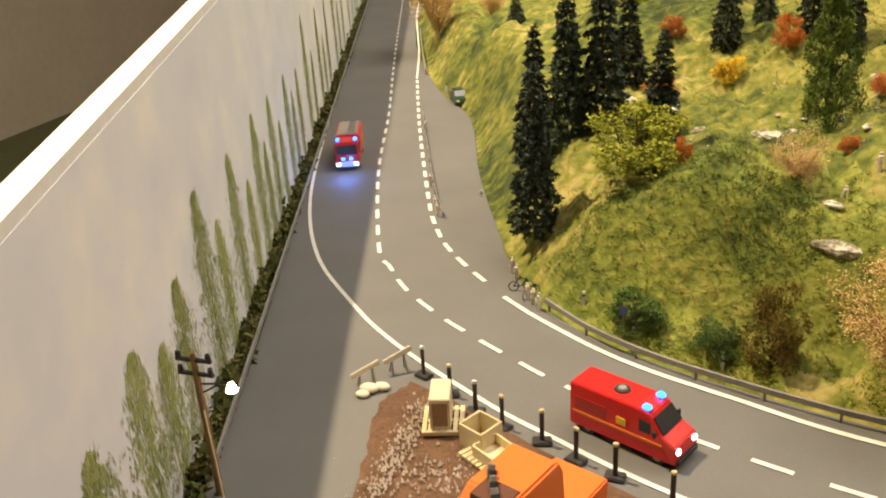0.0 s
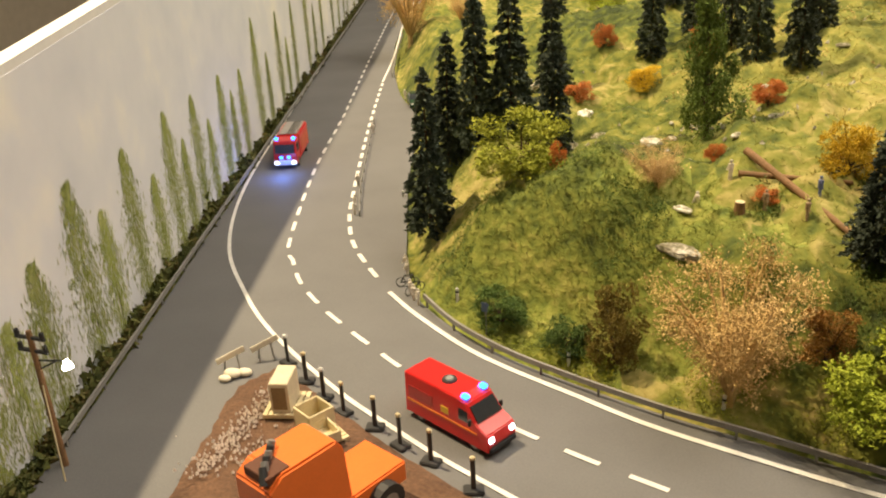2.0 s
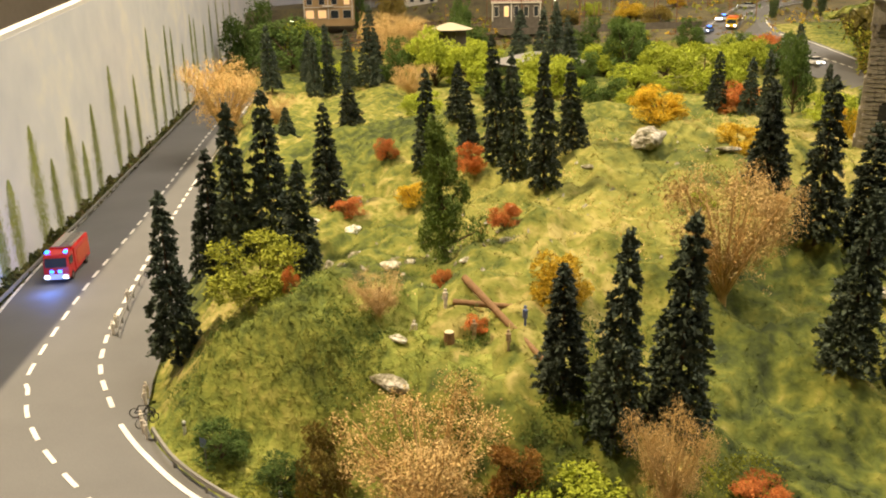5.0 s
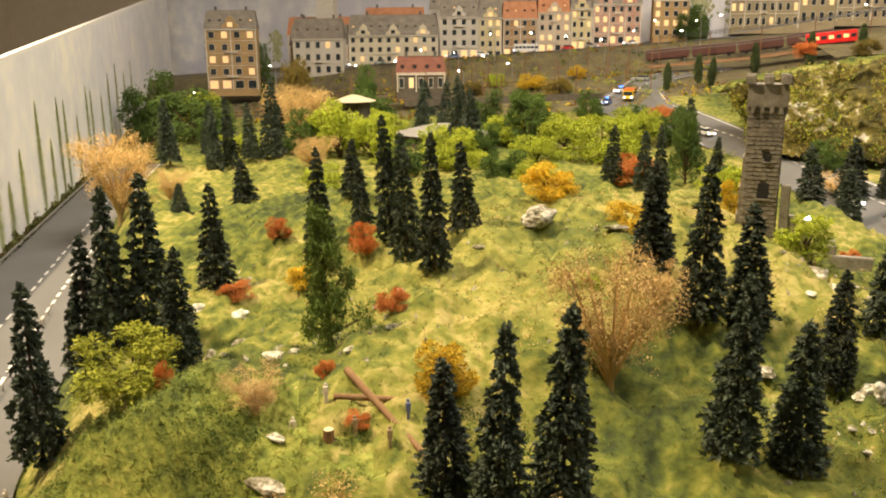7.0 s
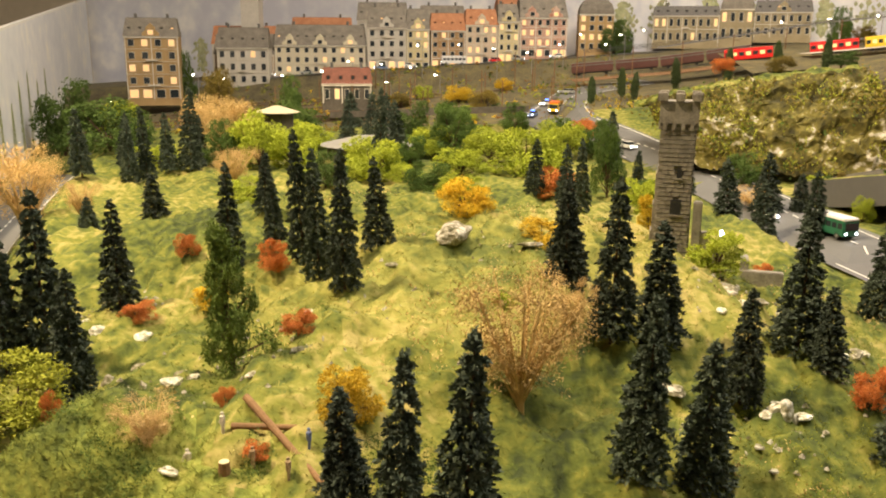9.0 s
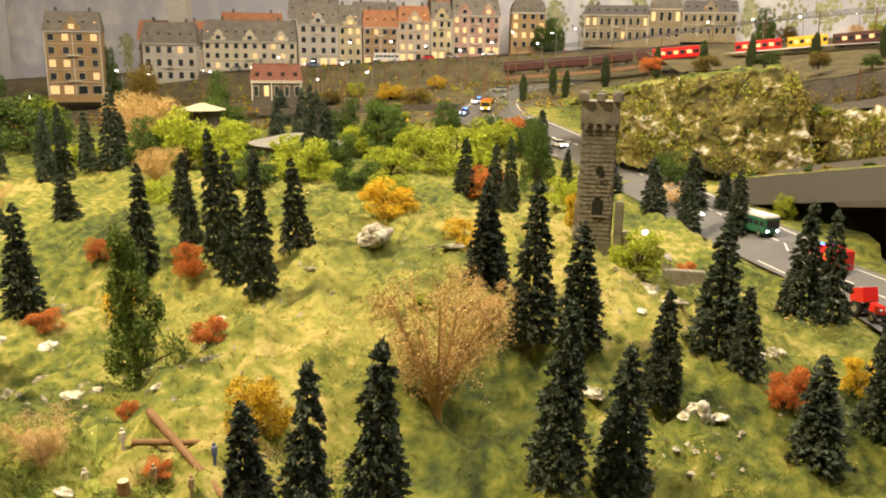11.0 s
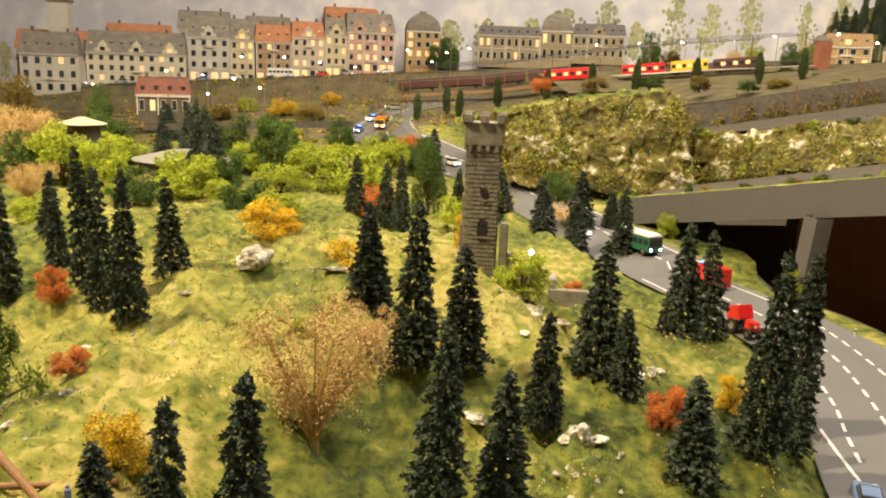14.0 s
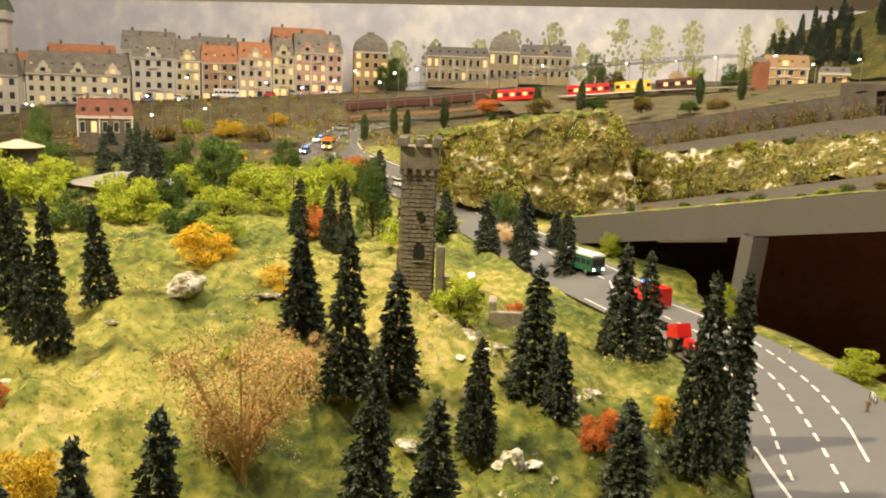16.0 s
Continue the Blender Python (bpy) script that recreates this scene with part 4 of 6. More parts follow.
    part("bumper", box(nb(), 3.35, 0, 0.3, 0.3, 2.15, 0.4, 0.08), BLACK, v, "black bumper")
    return v


red_van((41.6, 57.6, 0.1), -25)


def fire_engine(at, yaw, front=BLUE, group=""):
    v = thing("fire_engine", at, "red model fire engine with lit headlamps and ladder on its roof", "fire engine", group, yaw)
    part("body", box(nb(), -1.2, 0, 0.5, 5.8, 2.6, 2.7, 0.12), RED, v, "red equipment body")
    profile_body("cab", [(1.75, 0.5), (1.75, 3.1), (3.7, 3.05), (4.15, 1.7), (4.2, 0.5)], 1.3, RED, v, "red cab", 0.08)
    part("windscreen", box(nb(), 3.98, 0, 1.75, 0.22, 2.2, 1.0, 0.05, tilt=-16), GLASSY, v, "dark windscreen")
    part("bumper", box(nb(), 4.2, 0, 0.45, 0.3, 2.6, 0.6, 0.08), WHITEP, v, "white bumper")
    part("roof_deck", box(nb(), -1.2, 0, 3.18, 5.2, 2.1, 0.1), plain("roof_deck_grey", (0.35, 0.32, 0.28), 0.6), v, "grey roof deck")
    for s in (-1, 1):
        part("ladder_rail", box(nb(), -1.0, s * 0.4 + 0.4, 3.35, 5.0, 0.08, 0.12), STEEL, v, "steel ladder rail")
        part("headlight", box(nb(), 4.32, s * 0.95, 0.6, 0.12, 0.5, 0.36, 0.05), HEAD, v, "lit white headlight")
        part("grille_flasher", box(nb(), 4.26, s * 0.42, 1.2, 0.12, 0.4, 0.32, 0.05), front, v, "lit blue grille flasher")
        part("beacon", box(nb(), 3.2, s * 0.95, 3.1, 0.5, 0.4, 0.3, 0.08), BLUE, v, "blue beacon")
        part("shutter", box(nb(), -1.4, s * 1.31, 1.0, 4.6, 0.05, 1.6, 0.01), plain("shutter_orange", (0.60, 0.10, 0.035), 0.4), v, "orange-red roller shutter")
        part("side_window", box(nb(), 2.9, s * 1.28, 1.8, 1.2, 0.08, 0.85, 0.03), GLASSY, v)
        for x in (-2.4, 2.9):
            wheel(v, x, s * 1.1, 0.5, 0.5, 0.4)
    for i in range(9):
        part("rung", box(nb(), -3.2 + 0.55 * i, 0.4, 3.38, 0.07, 0.8, 0.07), STEEL, v, "steel rung")
    return v


fire_engine((5.6, 102.4, 0.1), -70.5)
lamp("grille_light", "POINT", (8.0, 95.6, 1.6), (8, 90, 0), 0.03, 0.004, (0.1, 0.25, 1.0))


def car(at, yaw, mat, label, lamps=False, beacon=False):
    v = thing("car", at, label, "car", yaw=yaw)
    profile_body("body", [(-2.4, 0.3), (-2.45, 1.0), (-1.3, 1.1), (1.1, 1.05), (2.3, 0.85), (2.45, 0.3)], 0.98, mat, v, "", 0.05)
    profile_body("cabin", [(-2.0, 1.0), (-1.6, 1.6), (0.3, 1.62), (1.15, 1.0)], 0.86, GLASSY, v, "dark glazed cabin", 0.15)
    part("roof", box(nb(), -0.7, 0, 1.56, 1.7, 1.3, 0.09, 0.03), mat, v)
    for s in (-1, 1):
        part("headlight", box(nb(), 2.4, s * 0.66, 0.6, 0.14, 0.4, 0.22, 0.04), HEAD if lamps else WHITEP, v, "headlight")
        for x in (-1.5, 1.5):
            wheel(v, x, s * 0.86, 0.36, 0.36, 0.25)
    if beacon:
        part("beacon", box(nb(), -0.7, 0, 1.64, 0.3, 1.0, 0.2, 0.05), BLUE, v, "blue light bar")
    return v


car((11.0, 127.5, 0.12), -62, plain("dark_green_paint", (0.02, 0.05, 0.025), 0.3), "dark green model estate car parked on the lay-by")


# ---- building site in the bend ----
def soil_patch():
    rim = [(28.9, 46.5), (27.2, 53), (26.2, 58), (27.4, 60.6), (30.5, 59.3), (34, 57.2), (38, 55), (42, 53), (50, 49.5), (60, 46.5), (60, 40), (40, 36)]
    c = np.mean(rim, 0)
    vs = [(c[0], c[1], 0.9)]
    n = 72
    p = np.array(rim + rim[:1], float)
    for k in range(1, 9):
        for i in range(n):
            q = np.array([np.interp(i * len(rim) / n, range(len(p)), p[:, j]) for j in (0, 1)])
            f = k / 8
            x, y = c + (q - c) * f * (1 + 0.03 * wiggle(i, k, 0.9, 2))
            vs.append((x, y, 0.12 + 0.55 * (1 - f ** 3) + (0.16 * wiggle(x, y, 0.6, 4) if k < 8 else -0.05)))
    fs = [(0, 1 + i, 1 + (i + 1) % n) for i in range(n)]
    for k in range(7):
        fs += [(1 + k * n + i, 1 + (k + 1) * n + i, 1 + (k + 1) * n + (i + 1) % n, 1 + k * n + (i + 1) % n) for i in range(n)]
    ob = raw("soil_patch", vs, fs, SOIL, smooth=True)
    tagged(ob, "patch of bare brown soil beside the road", "soil", kind="structure")
    vs, fs = [], []
    for i in range(650):
        s = i / 650
        cx, cy = (29.5 + rng.normal(0, 0.5), 58.0 - 9 * s + rng.normal(0, 0.35)) if i % 3 else (33 + rng.normal(0, 1.8), 51.5 + rng.normal(0, 0.9))
        r = rng.uniform(0.03, 0.12)
        b = len(vs)
        for a in range(5):
            vs.append((cx + r * math.cos(a * 1.257) * rng.uniform(0.7, 1.2), cy + r * math.sin(a * 1.257) * rng.uniform(0.7, 1.2), 0.60))
        vs.append((cx, cy, 0.72 + r * 0.7))
        fs += [(b + a, b + (a + 1) % 5, b + 5) for a in range(5)]
    tagged(raw("rubble", vs, fs, plain("pale_rubble", (0.66, 0.58, 0.50), 0.9, vary=0.2)), "pale broken rubble strewn over the soil", "rubble", kind="stuff")


soil_patch()
SOIL_Z = 0.55


def pallet(at, yaw):
    v = thing("pallet", at, "cream wooden pallet on the bare soil", "pallet", "pallets on the building site", yaw)
    for i in range(7):
        part("plank", box(nb(), -1.05 + 0.35 * i, 0, 0.28, 0.26, 2.6, 0.09), CREAM, v)
    for y in (-1.1, 0, 1.1):
        part("bearer", box(nb(), 0, y, 0.05, 2.4, 0.22, 0.24), CREAM, v)
    return v


pallet((31.2, 56.0, SOIL_Z), 14)
crate = thing("crate", (31.1, 56.0, SOIL_Z + 0.37), "tall cream crate with a recessed end on a pallet", "crate", yaw=14)
part("body", box(nb(), 0, 0, 0, 1.15, 2.2, 2.0, 0.05), plain("crate_cream", (0.60, 0.52, 0.36), 0.8), crate)
part("end_panel", box(nb(), 0, -1.1, 0.25, 0.85, 0.06, 1.5), plain("crate_brown", (0.25, 0.17, 0.08), 0.8), crate, "brown recessed end panel")


def open_box(at, yaw, label, h=1.1):
    v = thing("wooden_box", at, label, "box", "open boxes on the building site", yaw)
    for x, y, sx, sy in ((-0.8, 0, 0.12, 1.7), (0.8, 0, 0.12, 1.7), (0, -0.8, 1.5, 0.12), (0, 0.8, 1.5, 0.12)):
        part("side", box(nb(), x, y, 0, sx, sy, h, 0.02), CREAM, v)
    part("base", box(nb(), 0, 0, 0, 1.5, 1.5, 0.1), CREAM, v)
    return v


pallet((34.6, 53.6, SOIL_Z), -35)
open_box((33.8, 54.6, SOIL_Z + 0.0), -28, "open cream wooden box on the bare soil", 1.5)
open_box((34.9, 53.3, SOIL_Z + 0.38), -35, "shallow open cream wooden box on a pallet", 0.7)


def barrier(at, yaw):
    v = thing("road_barrier", at, "pale folding road barrier with a small trestle", "barrier", "barriers at the building site", yaw)
    part("board", box(nb(), 0, 0, 1.0, 2.0, 0.12, 0.42, 0.03, tilt=-18), SACK, v, "pale barrier board")
    for s in (-1, 1):
        part("leg", tube(nb(), (0.5, 0.35 * s, 0), (0.4, 0, 1.3), 0.06, 0.06, 6), STEEL, v)
        part("leg", tube(nb(), (-0.5, 0.35 * s, 0), (-0.4, 0, 0.95), 0.06, 0.06, 6), STEEL, v)
    return v


barrier((26.4, 61.4, 0.1), 40)
barrier((25.0, 59.4, 0.1), 40)
for x, y, r in ((25.4, 58.8, 0.5), (26.1, 59.2, 0.42), (25.2, 58.2, 0.36)):
    sack = thing("sack", (x, y, 0.1), "plump pale cement sack lying on the asphalt", "sack", "sacks by the barrier")
    part("bag", ball(nb(), (0, 0, r * 0.55), r, 2, (1.3, 0.9, 0.6)), SACK, sack, smooth=True)


def beacon_post(x, y, first):
    v = thing("traffic_delineator", (x, y, 0.1), "black traffic delineator post on a rubber foot", "delineator", "delineators along the bend", rng.uniform(-30, 30))
    part("foot", box(nb(), 0, 0, 0, 1.1, 0.8, 0.22, 0.06), BLACK, v, "black rubber foot")
    part("post", box(nb(), 0, 0, 0.2, 0.26, 0.16, 1.85, 0.04), plain("post_dark", (0.05, 0.045, 0.04), 0.5), v, "dark post")
    part("cap", box(nb(), 0, 0, 2.02, 0.3, 0.22, 0.24, 0.05), WHITEP if first else CREAM, v, "pale reflector cap")


for i, (x, y) in enumerate([(28.2, 61.2), (30.5, 59.5), (32.5, 58.1), (34.4, 57.0), (36.9, 56.1), (39.0, 54.9), (41.2, 54.0), (44.2, 52.4)]):
    beacon_post(x, y, i in (0, 2))


def loader(at, yaw):
    v = thing("wheel_loader", at, "orange construction machine with exposed grey engine parts", "digger", yaw=yaw)
    profile_body("body", [(-3.0, 1.0), (-3.0, 5.0), (-2.2, 5.6), (1.0, 5.6), (1.4, 5.0), (1.6, 1.0)], 1.4, ORANGE, v, "orange engine housing", 0.15, 0.12)
    part("deck", box(nb(), 3.0, 0, 1.0, 4.0, 3.0, 1.2, 0.1), ORANGE, v, "orange front deck")
    # Solid slab in darkened orange; the hollow's shade is in its colour.
    part("recess", box(nb(), -2.2, -0.2, 5.2, 1.3, 1.7, 0.46, 0.03), plain("painted_recess_shade", (0.10, 0.03, 0.01), 0.7), v, "dark slab painted as a shaded engine opening")
    for k in range(6):
        part("engine_part", tube(nb(), (-2.9 + 0.3 * k, -0.9 + 0.32 * k, 5.3), (-2.6 + 0.3 * k, -0.5 + 0.25 * k, 5.95), 0.22, 0.18, 10), STEEL if k % 2 else BLACK, v, "grey machine part")
    for s in (-1, 1):
        for x in (-1.9, 3.2):
            wheel(v, x, s * 1.7, 1.0, 1.0, 0.8)
    part("window", box(nb(), 0.2, 1.52, 3.3, 1.4, 0.1, 1.3, 0.05), GLASSY, v, "dark side window")
    return v


loader((38.0, 46.6, 0.55), 68)

# ---- telegraph pole with lamp, hedge and rail along the painted wall ----
pole = thing("telegraph_pole", (21.2, 48.0, 0.0), "brown wooden telegraph pole with crossarms and a lit lamp", "pole")
part("shaft", tube(nb(), (0, 0, -0.2), (0, 0, 8.8), 0.22, 0.15, 10), LOGWOOD, pole, "brown wooden shaft")
for z in (8.3, 7.5):
    arm = part("crossarm", box(nb(), 0, 0, z, 2.0, 0.16, 0.18), BLACK, pole, "dark crossarm")
    for x in (-0.85, 0.85):
        part("insulator", tube(nb(), (x, 0, z + 0.15), (x, 0, z + 0.5), 0.15, 0.12, 8), BLACK, arm, "dark insulator")
part("bracket", tube(nb(), (0, 0, 7.0), (1.5, 0.5, 6.9), 0.06, 0.06, 6), BLACK, pole, "thin lamp bracket")
part("strut", tube(nb(), (0, 0, 6.4), (1.0, 0.35, 6.9), 0.05, 0.05, 6), BLACK, pole, "thin strut")
part("lamp", tube(nb(), (1.55, 0.5, 6.5), (1.55, 0.5, 6.95), 0.32, 0.12, 12), BULB, pole, "glowing lamp shade")
part("stay", tube(nb(), (0, 0, 6.0), (1.1, -1.2, 0), 0.05, 0.05, 6), CREAM, pole, "pale stay wire")

HEDGE = material("roadside_scrub", [(0.035, 0.045, 0.012), (0.10, 0.11, 0.025), (0.15, 0.09, 0.03)], 60, 0.95, 0, 6, random_value=0.4)


def hedge():
    r = np.random.default_rng(3)
    n = 5200
    y = r.uniform(24, 230, n)
    x = 18.5 - (y - 53.6) * 0.3485 - 0.75 + r.normal(0, 0.28, n)
    z = np.abs(r.normal(0, 0.75, n)) * (0.65 + 0.5 * np.sin(y * 0.7) * np.sin(y * 0.23 + 1)) + 0.1
    v, f = tri_cloud(np.stack([x, y, z], -1), np.tile((0.3, 0, 0.6), (n, 1)), 0.42, 0.1, 3, 0, 5)
    tagged(raw("scrub", v, f, HEDGE), "dark brown-green scrub at the foot of the painted wall", "scrub", kind="stuff")


hedge()


def rail_run(name, pts, post_gap, h, mat, label, posts=True, w=0.09, tall=0.35):
    v = thing(name, (0, 0, 0), label, "guard rail", kind="structure")
    p = np.array(pts, float)
    k = np.arange(len(p))
    t = np.linspace(0, len(p) - 1, (len(p) - 1) * 8 + 1)
    c = np.stack([smooth_line(k, p[:, i], t) for i in range(3)], -1)
    vs, fs = [], []
    for i, q in enumerate(c):
        d = c[min(i + 1, len(c) - 1)] - c[max(i - 1, 0)]
        d /= np.hypot(d[0], d[1])
        o = np.array([-d[1], d[0], 0]) * w
        vs += [q + o + (0, 0, h), q + o + (0, 0, h + tall * 0.45), q + (0, 0, h + tall * 0.5), q + o + (0, 0, h + tall * 0.55), q + o + (0, 0, h + tall), q - o + (0, 0, h + tall), q - o + (0, 0, h)]
    m = 7
    fs = [(i * m + a, i * m + (a + 1) % m, (i + 1) * m + (a + 1) % m, (i + 1) * m + a) for i in range(len(c) - 1) for a in range(m)]
    raw("rail", vs, fs, mat, v)
    s = np.concatenate([[0], np.cumsum(np.hypot(*np.diff(c[:, :2], axis=0).T))])
    for q in np.arange(0.5, s[-1], post_gap):
        at = [np.interp(q, s, c[:, i]) for i in range(3)]
        part("post", box(nb(), at[0], at[1], at[2] - 0.1, 0.14, 0.14, h + tall + 0.05), mat, v)
    return v


wx = lambda y: 18.5 - (y - 53.6) * 0.3485
rail_run("guard_rail", [(wx(y) + 0.1, y, 0.1) for y in (49, 60, 80, 110, 150, 190, 230)], 6.0, 0.45, RAIL, "low grey rail between road and scrub")
rail_run("guard_rail", [(34.0, 71.6, 0.1), (37.6, 68.3, 0.1), (42.0, 65.6, 0.1), (46.6, 63.7, 0.1), (51.3, 62.1, 0.1), (56, 60.9, 0.1), (70, 58.2, 0.1), (84, 59.4, 1.0)], 4.2, 0.55, RAIL, "grey metal guard rail round the inside of the bend")
rail_run("guard_rail", [(21.6, 86.6, 0.1), (18.6, 93.2, 0.1), (13.6, 106, 0.1), (8.0, 120.6, 0.1)], 3.3, 0.55, STEEL, "pale grey railing along the lay-by", w=0.04, tall=0.14)
rail_run("guard_rail", [(114.9, 92.8, 3.1), (116.4, 96.4, 3.1), (118.4, 101.5, 3.1)], 2.4, 0.8, RAIL, "dark metal railing beside the far road", w=0.06, tall=0.25)
rail_run("guard_rail", [(1.2, 142.3, 0.1), (-5.4, 160, 0.1), (-11.4, 176.7, 0.1)], 5, 0.6, RAIL, "grey guard rail along the straight road")

# ---- painted poplars on the partition ----
DABS = material("painted_leaf_dabs", [(0.17, 0.21, 0.035), (0.30, 0.34, 0.085), (0.47, 0.48, 0.20)], 40, 0.9, 0, 6, random_value=0.35)


def poplar(y, top, seed, width=1.0):
    r = np.random.default_rng(seed)
    x0 = wall_x(y) + 0.0
    ob = thing("painted_poplar", (x0, y, 0), "tall slim poplar painted in green dabs on the wall", "mural tree", "painted poplars along the wall", yaw=90 + 19.2)
    n = int(1700 * top / 12)
    z = top * (r.uniform(0, 1, n) ** 0.85)
    half = (0.4 + 2.4 * np.sin(np.clip(z / top, 0, 1) ** 0.75 * math.pi) ** 0.8) * width
    u = r.normal(0, 0.42, n) * half
    ln, wd = r.uniform(0.10, 0.42, n), r.uniform(0.018, 0.06, n)
    vs, fs = [], []
    for i in range(n):
        a = r.normal(0, 0.25)
        dx, dz = math.sin(a), math.cos(a)
        e = -0.03 - 0.0004 * (i % 40)
        b = len(vs)
        vs += [(u[i] - dz * wd[i], e, z[i] + dx * wd[i]), (u[i] - dx * ln[i], e, z[i] - dz * ln[i]), (u[i] + dz * wd[i], e, z[i] - dx * wd[i]), (u[i] + dx * ln[i], e, z[i] + dz * ln[i])]
        fs.append((b, b + 1, b + 2, b + 3))
    raw("foliage", vs, fs, DABS, ob)
    raw("stem", [(-0.08, -0.028, 0), (0.08, -0.028, 0), (0.03, -0.028, top * 0.7), (-0.03, -0.028, top * 0.7)], [(0, 1, 2, 3)], BARK, ob, "thin painted stem")


for i, (y, top, w) in enumerate([(39, 9.5, 1.2), (44.7, 10.4, 1.2), (48.5, 8.5, 1.0), (52.2, 10.3, 1.1), (58.2, 13.0, 1.1), (62, 9.5, 0.9), (67.2, 12.2, 1.0), (72, 8.5, 0.8), (76.5, 12.4, 1.0), (80, 9, 0.7), (84.0, 11.9, 0.9), (88, 8.5, 0.7), (93.2, 11.6, 0.9), (97, 9, 0.7), (101.4, 10.4, 0.8), (109.5, 14.7, 0.9), (115, 9.5, 0.7), (122.8, 13.4, 0.9), (128, 9, 0.7), (133.7, 13.2, 0.8), (145.2, 17.4, 0.9), (152, 10, 0.8), (160, 14, 0.8), (173.3, 21, 0.9), (182, 13, 0.8), (190, 20.4, 0.9), (196, 19.4, 0.8), (208, 15, 0.9), (220.4, 20.7, 0.9), (225.8, 19.5, 0.9), (240, 17, 1.1), (252, 22, 1.1), (265.9, 24.1, 1.1), (281, 21, 1.2), (296.8, 24, 1.2)]):
    poplar(y, top, 100 + i, w)

# ---- tower ruin ----
def tower(at, yaw):
    v = thing("castle_tower", at, "ruined square grey stone castle tower with battlements", "tower", yaw=yaw)
    w, h = 2.95, 14.4
    core = part("wall", box(nb(), 0, 0, -1.5, w - 0.12, w - 0.12, h + 1.2), MORTAR, v, "grey mortar core")
    bricks = {}

    def brick(x, y, z, sx, sy, sz, parent):
        key = (round(sx, 2), round(sy, 2), round(sz, 2))
        if key not in bricks:
            me = part("brick", box(nb(), 0, 0, 0, sx, sy, sz, 0.03), STONE, parent)
            bricks[key] = me.data
            me.matrix_basis = Matrix.Translation((x * CM, y * CM, z * CM))
            return
        o = new("brick", bricks[key])
        o.parent = parent
        o.matrix_basis = Matrix.Translation((x * CM, y * CM, z * CM))
    course, r = 0.40, np.random.default_rng(11)
    rest = ([], [])
    for k in range(int(h / course)):
        z = k * course
        for side in range(4):
            x = -w / 2 + (0.0 if k % 2 else 0.22)
            while x < w / 2 - 0.1:
                ln = float(r.choice([0.45, 0.6, 0.75]))
                ln2 = min(ln, w / 2 - x)
                cx = x + ln2 / 2
                x += ln2
                if ln2 < 0.12:
                    continue
                if side == 0 and ((abs(cx - 0.2) < 0.45 and 5.7 < z < 7.3) or (abs(cx - 0.35) < 0.3 and 9.2 < z < 10.1)):
                    continue
                outward = w / 2 - 0.02 + r.uniform(0, 0.05)
                c, s = ((0, -1), (1, 0), (0, 1), (-1, 0))[side]
                px, py = (c * outward, cx) if side in (1, 3) else (cx, s * outward)
                sx, sy = (0.22, ln2 - 0.04) if side in (1, 3) else (ln2 - 0.04, 0.22)
                if side in (0, 3) and len(v.children) < 290:
                    brick(px, py, z, sx, sy, course - 0.05, v)
                else:
                    b = len(rest[0])
                    for dz in (0, course - 0.05):
                        rest[0].extend([(px - sx / 2, py - sy / 2, z + dz), (px + sx / 2, py - sy / 2, z + dz), (px + sx / 2, py + sy / 2, z + dz), (px - sx / 2, py + sy / 2, z + dz)])
                    rest[1].extend([tuple(b + q for q in f) for f in ((0, 3, 2, 1), (4, 5, 6, 7), (0, 1, 5, 4), (1, 2, 6, 5), (2, 3, 7, 6), (3, 0, 4, 7))])
    tagged(raw("masonry", rest[0], rest[1], STONE, v, "rows of grey stone blocks"), kind="stuff")
    # Flush black panels; the depth of the windows is only painted shade.
    for x, z, sx, sz in ((0.2, 5.9, 0.95, 1.4), (0.35, 9.3, 0.45, 0.8)):
        win = part("window", box(nb(), x, -w / 2, z, sx, 0.32, sz), BLACK, v, "black panel painted as a shaded window opening")
        part("window_sill", box(nb(), x, -w / 2 - 0.12, z - 0.15, sx + 0.2, 0.25, 0.14), MORTAR, win, "pale stone sill")
    part("parapet", box(nb(), 0, 0, h - 0.2, w + 0.5, w + 0.5, 2.0, 0.05), STONE, v, "overhanging stone parapet")
    for side in range(4):
        for q in (-1.45, 0.0, 1.45):
            c, s = ((0, -1), (1, 0), (0, 1), (-1, 0))[side]
            o = w / 2 + 0.1
            x, y = (c * o, q) if side in (1, 3) else (q, s * o)
            part("merlon", box(nb(), x, y, h + 1.8, 0.8, 0.8, r.uniform(0.62, 0.85), 0.05), STONE, v, "worn stone merlon")
        for q in (-1.2, -0.4, 0.4, 1.2):
            c, s = ((0, -1), (1, 0), (0, 1), (-1, 0))[side]
            o = w / 2 + 0.12
            x, y = (c * o, q) if side in (1, 3) else (q, s * o)
            part("corbel", box(nb(), x, y, h - 0.75, 0.35, 0.35, 0.56, 0.04), STONE, v, "stone corbel")
    for i, (x, hh) in enumerate(((2.2, 7.2), (2.9, 4.4), (3.6, 3.2), (4.3, 2.4))):
        part("ruined_wall", box(nb(), x, -1.2 + 0.1 * i, -1.6, 0.8, 0.9, hh + 1.6, 0.08), STONE, v, "broken stepped stone wall")
    for i, (x, hh) in enumerate(((-1.6, 9.6), (-1.72, 6.8), (-1.86, 4.2))):
        part("buttress", box(nb(), x, 0.2, -1.5, 0.3, 2.2, hh + 1.5, 0.06), STONE, v, "battered side buttress")


tower((88.0, 108.3, 12.0), -12)
ruin = thing("ruined_wall", (99.5, 116.5, surface(99.5, 116.5)), "low broken stone wall of the castle ruin", "ruin", yaw=-15)
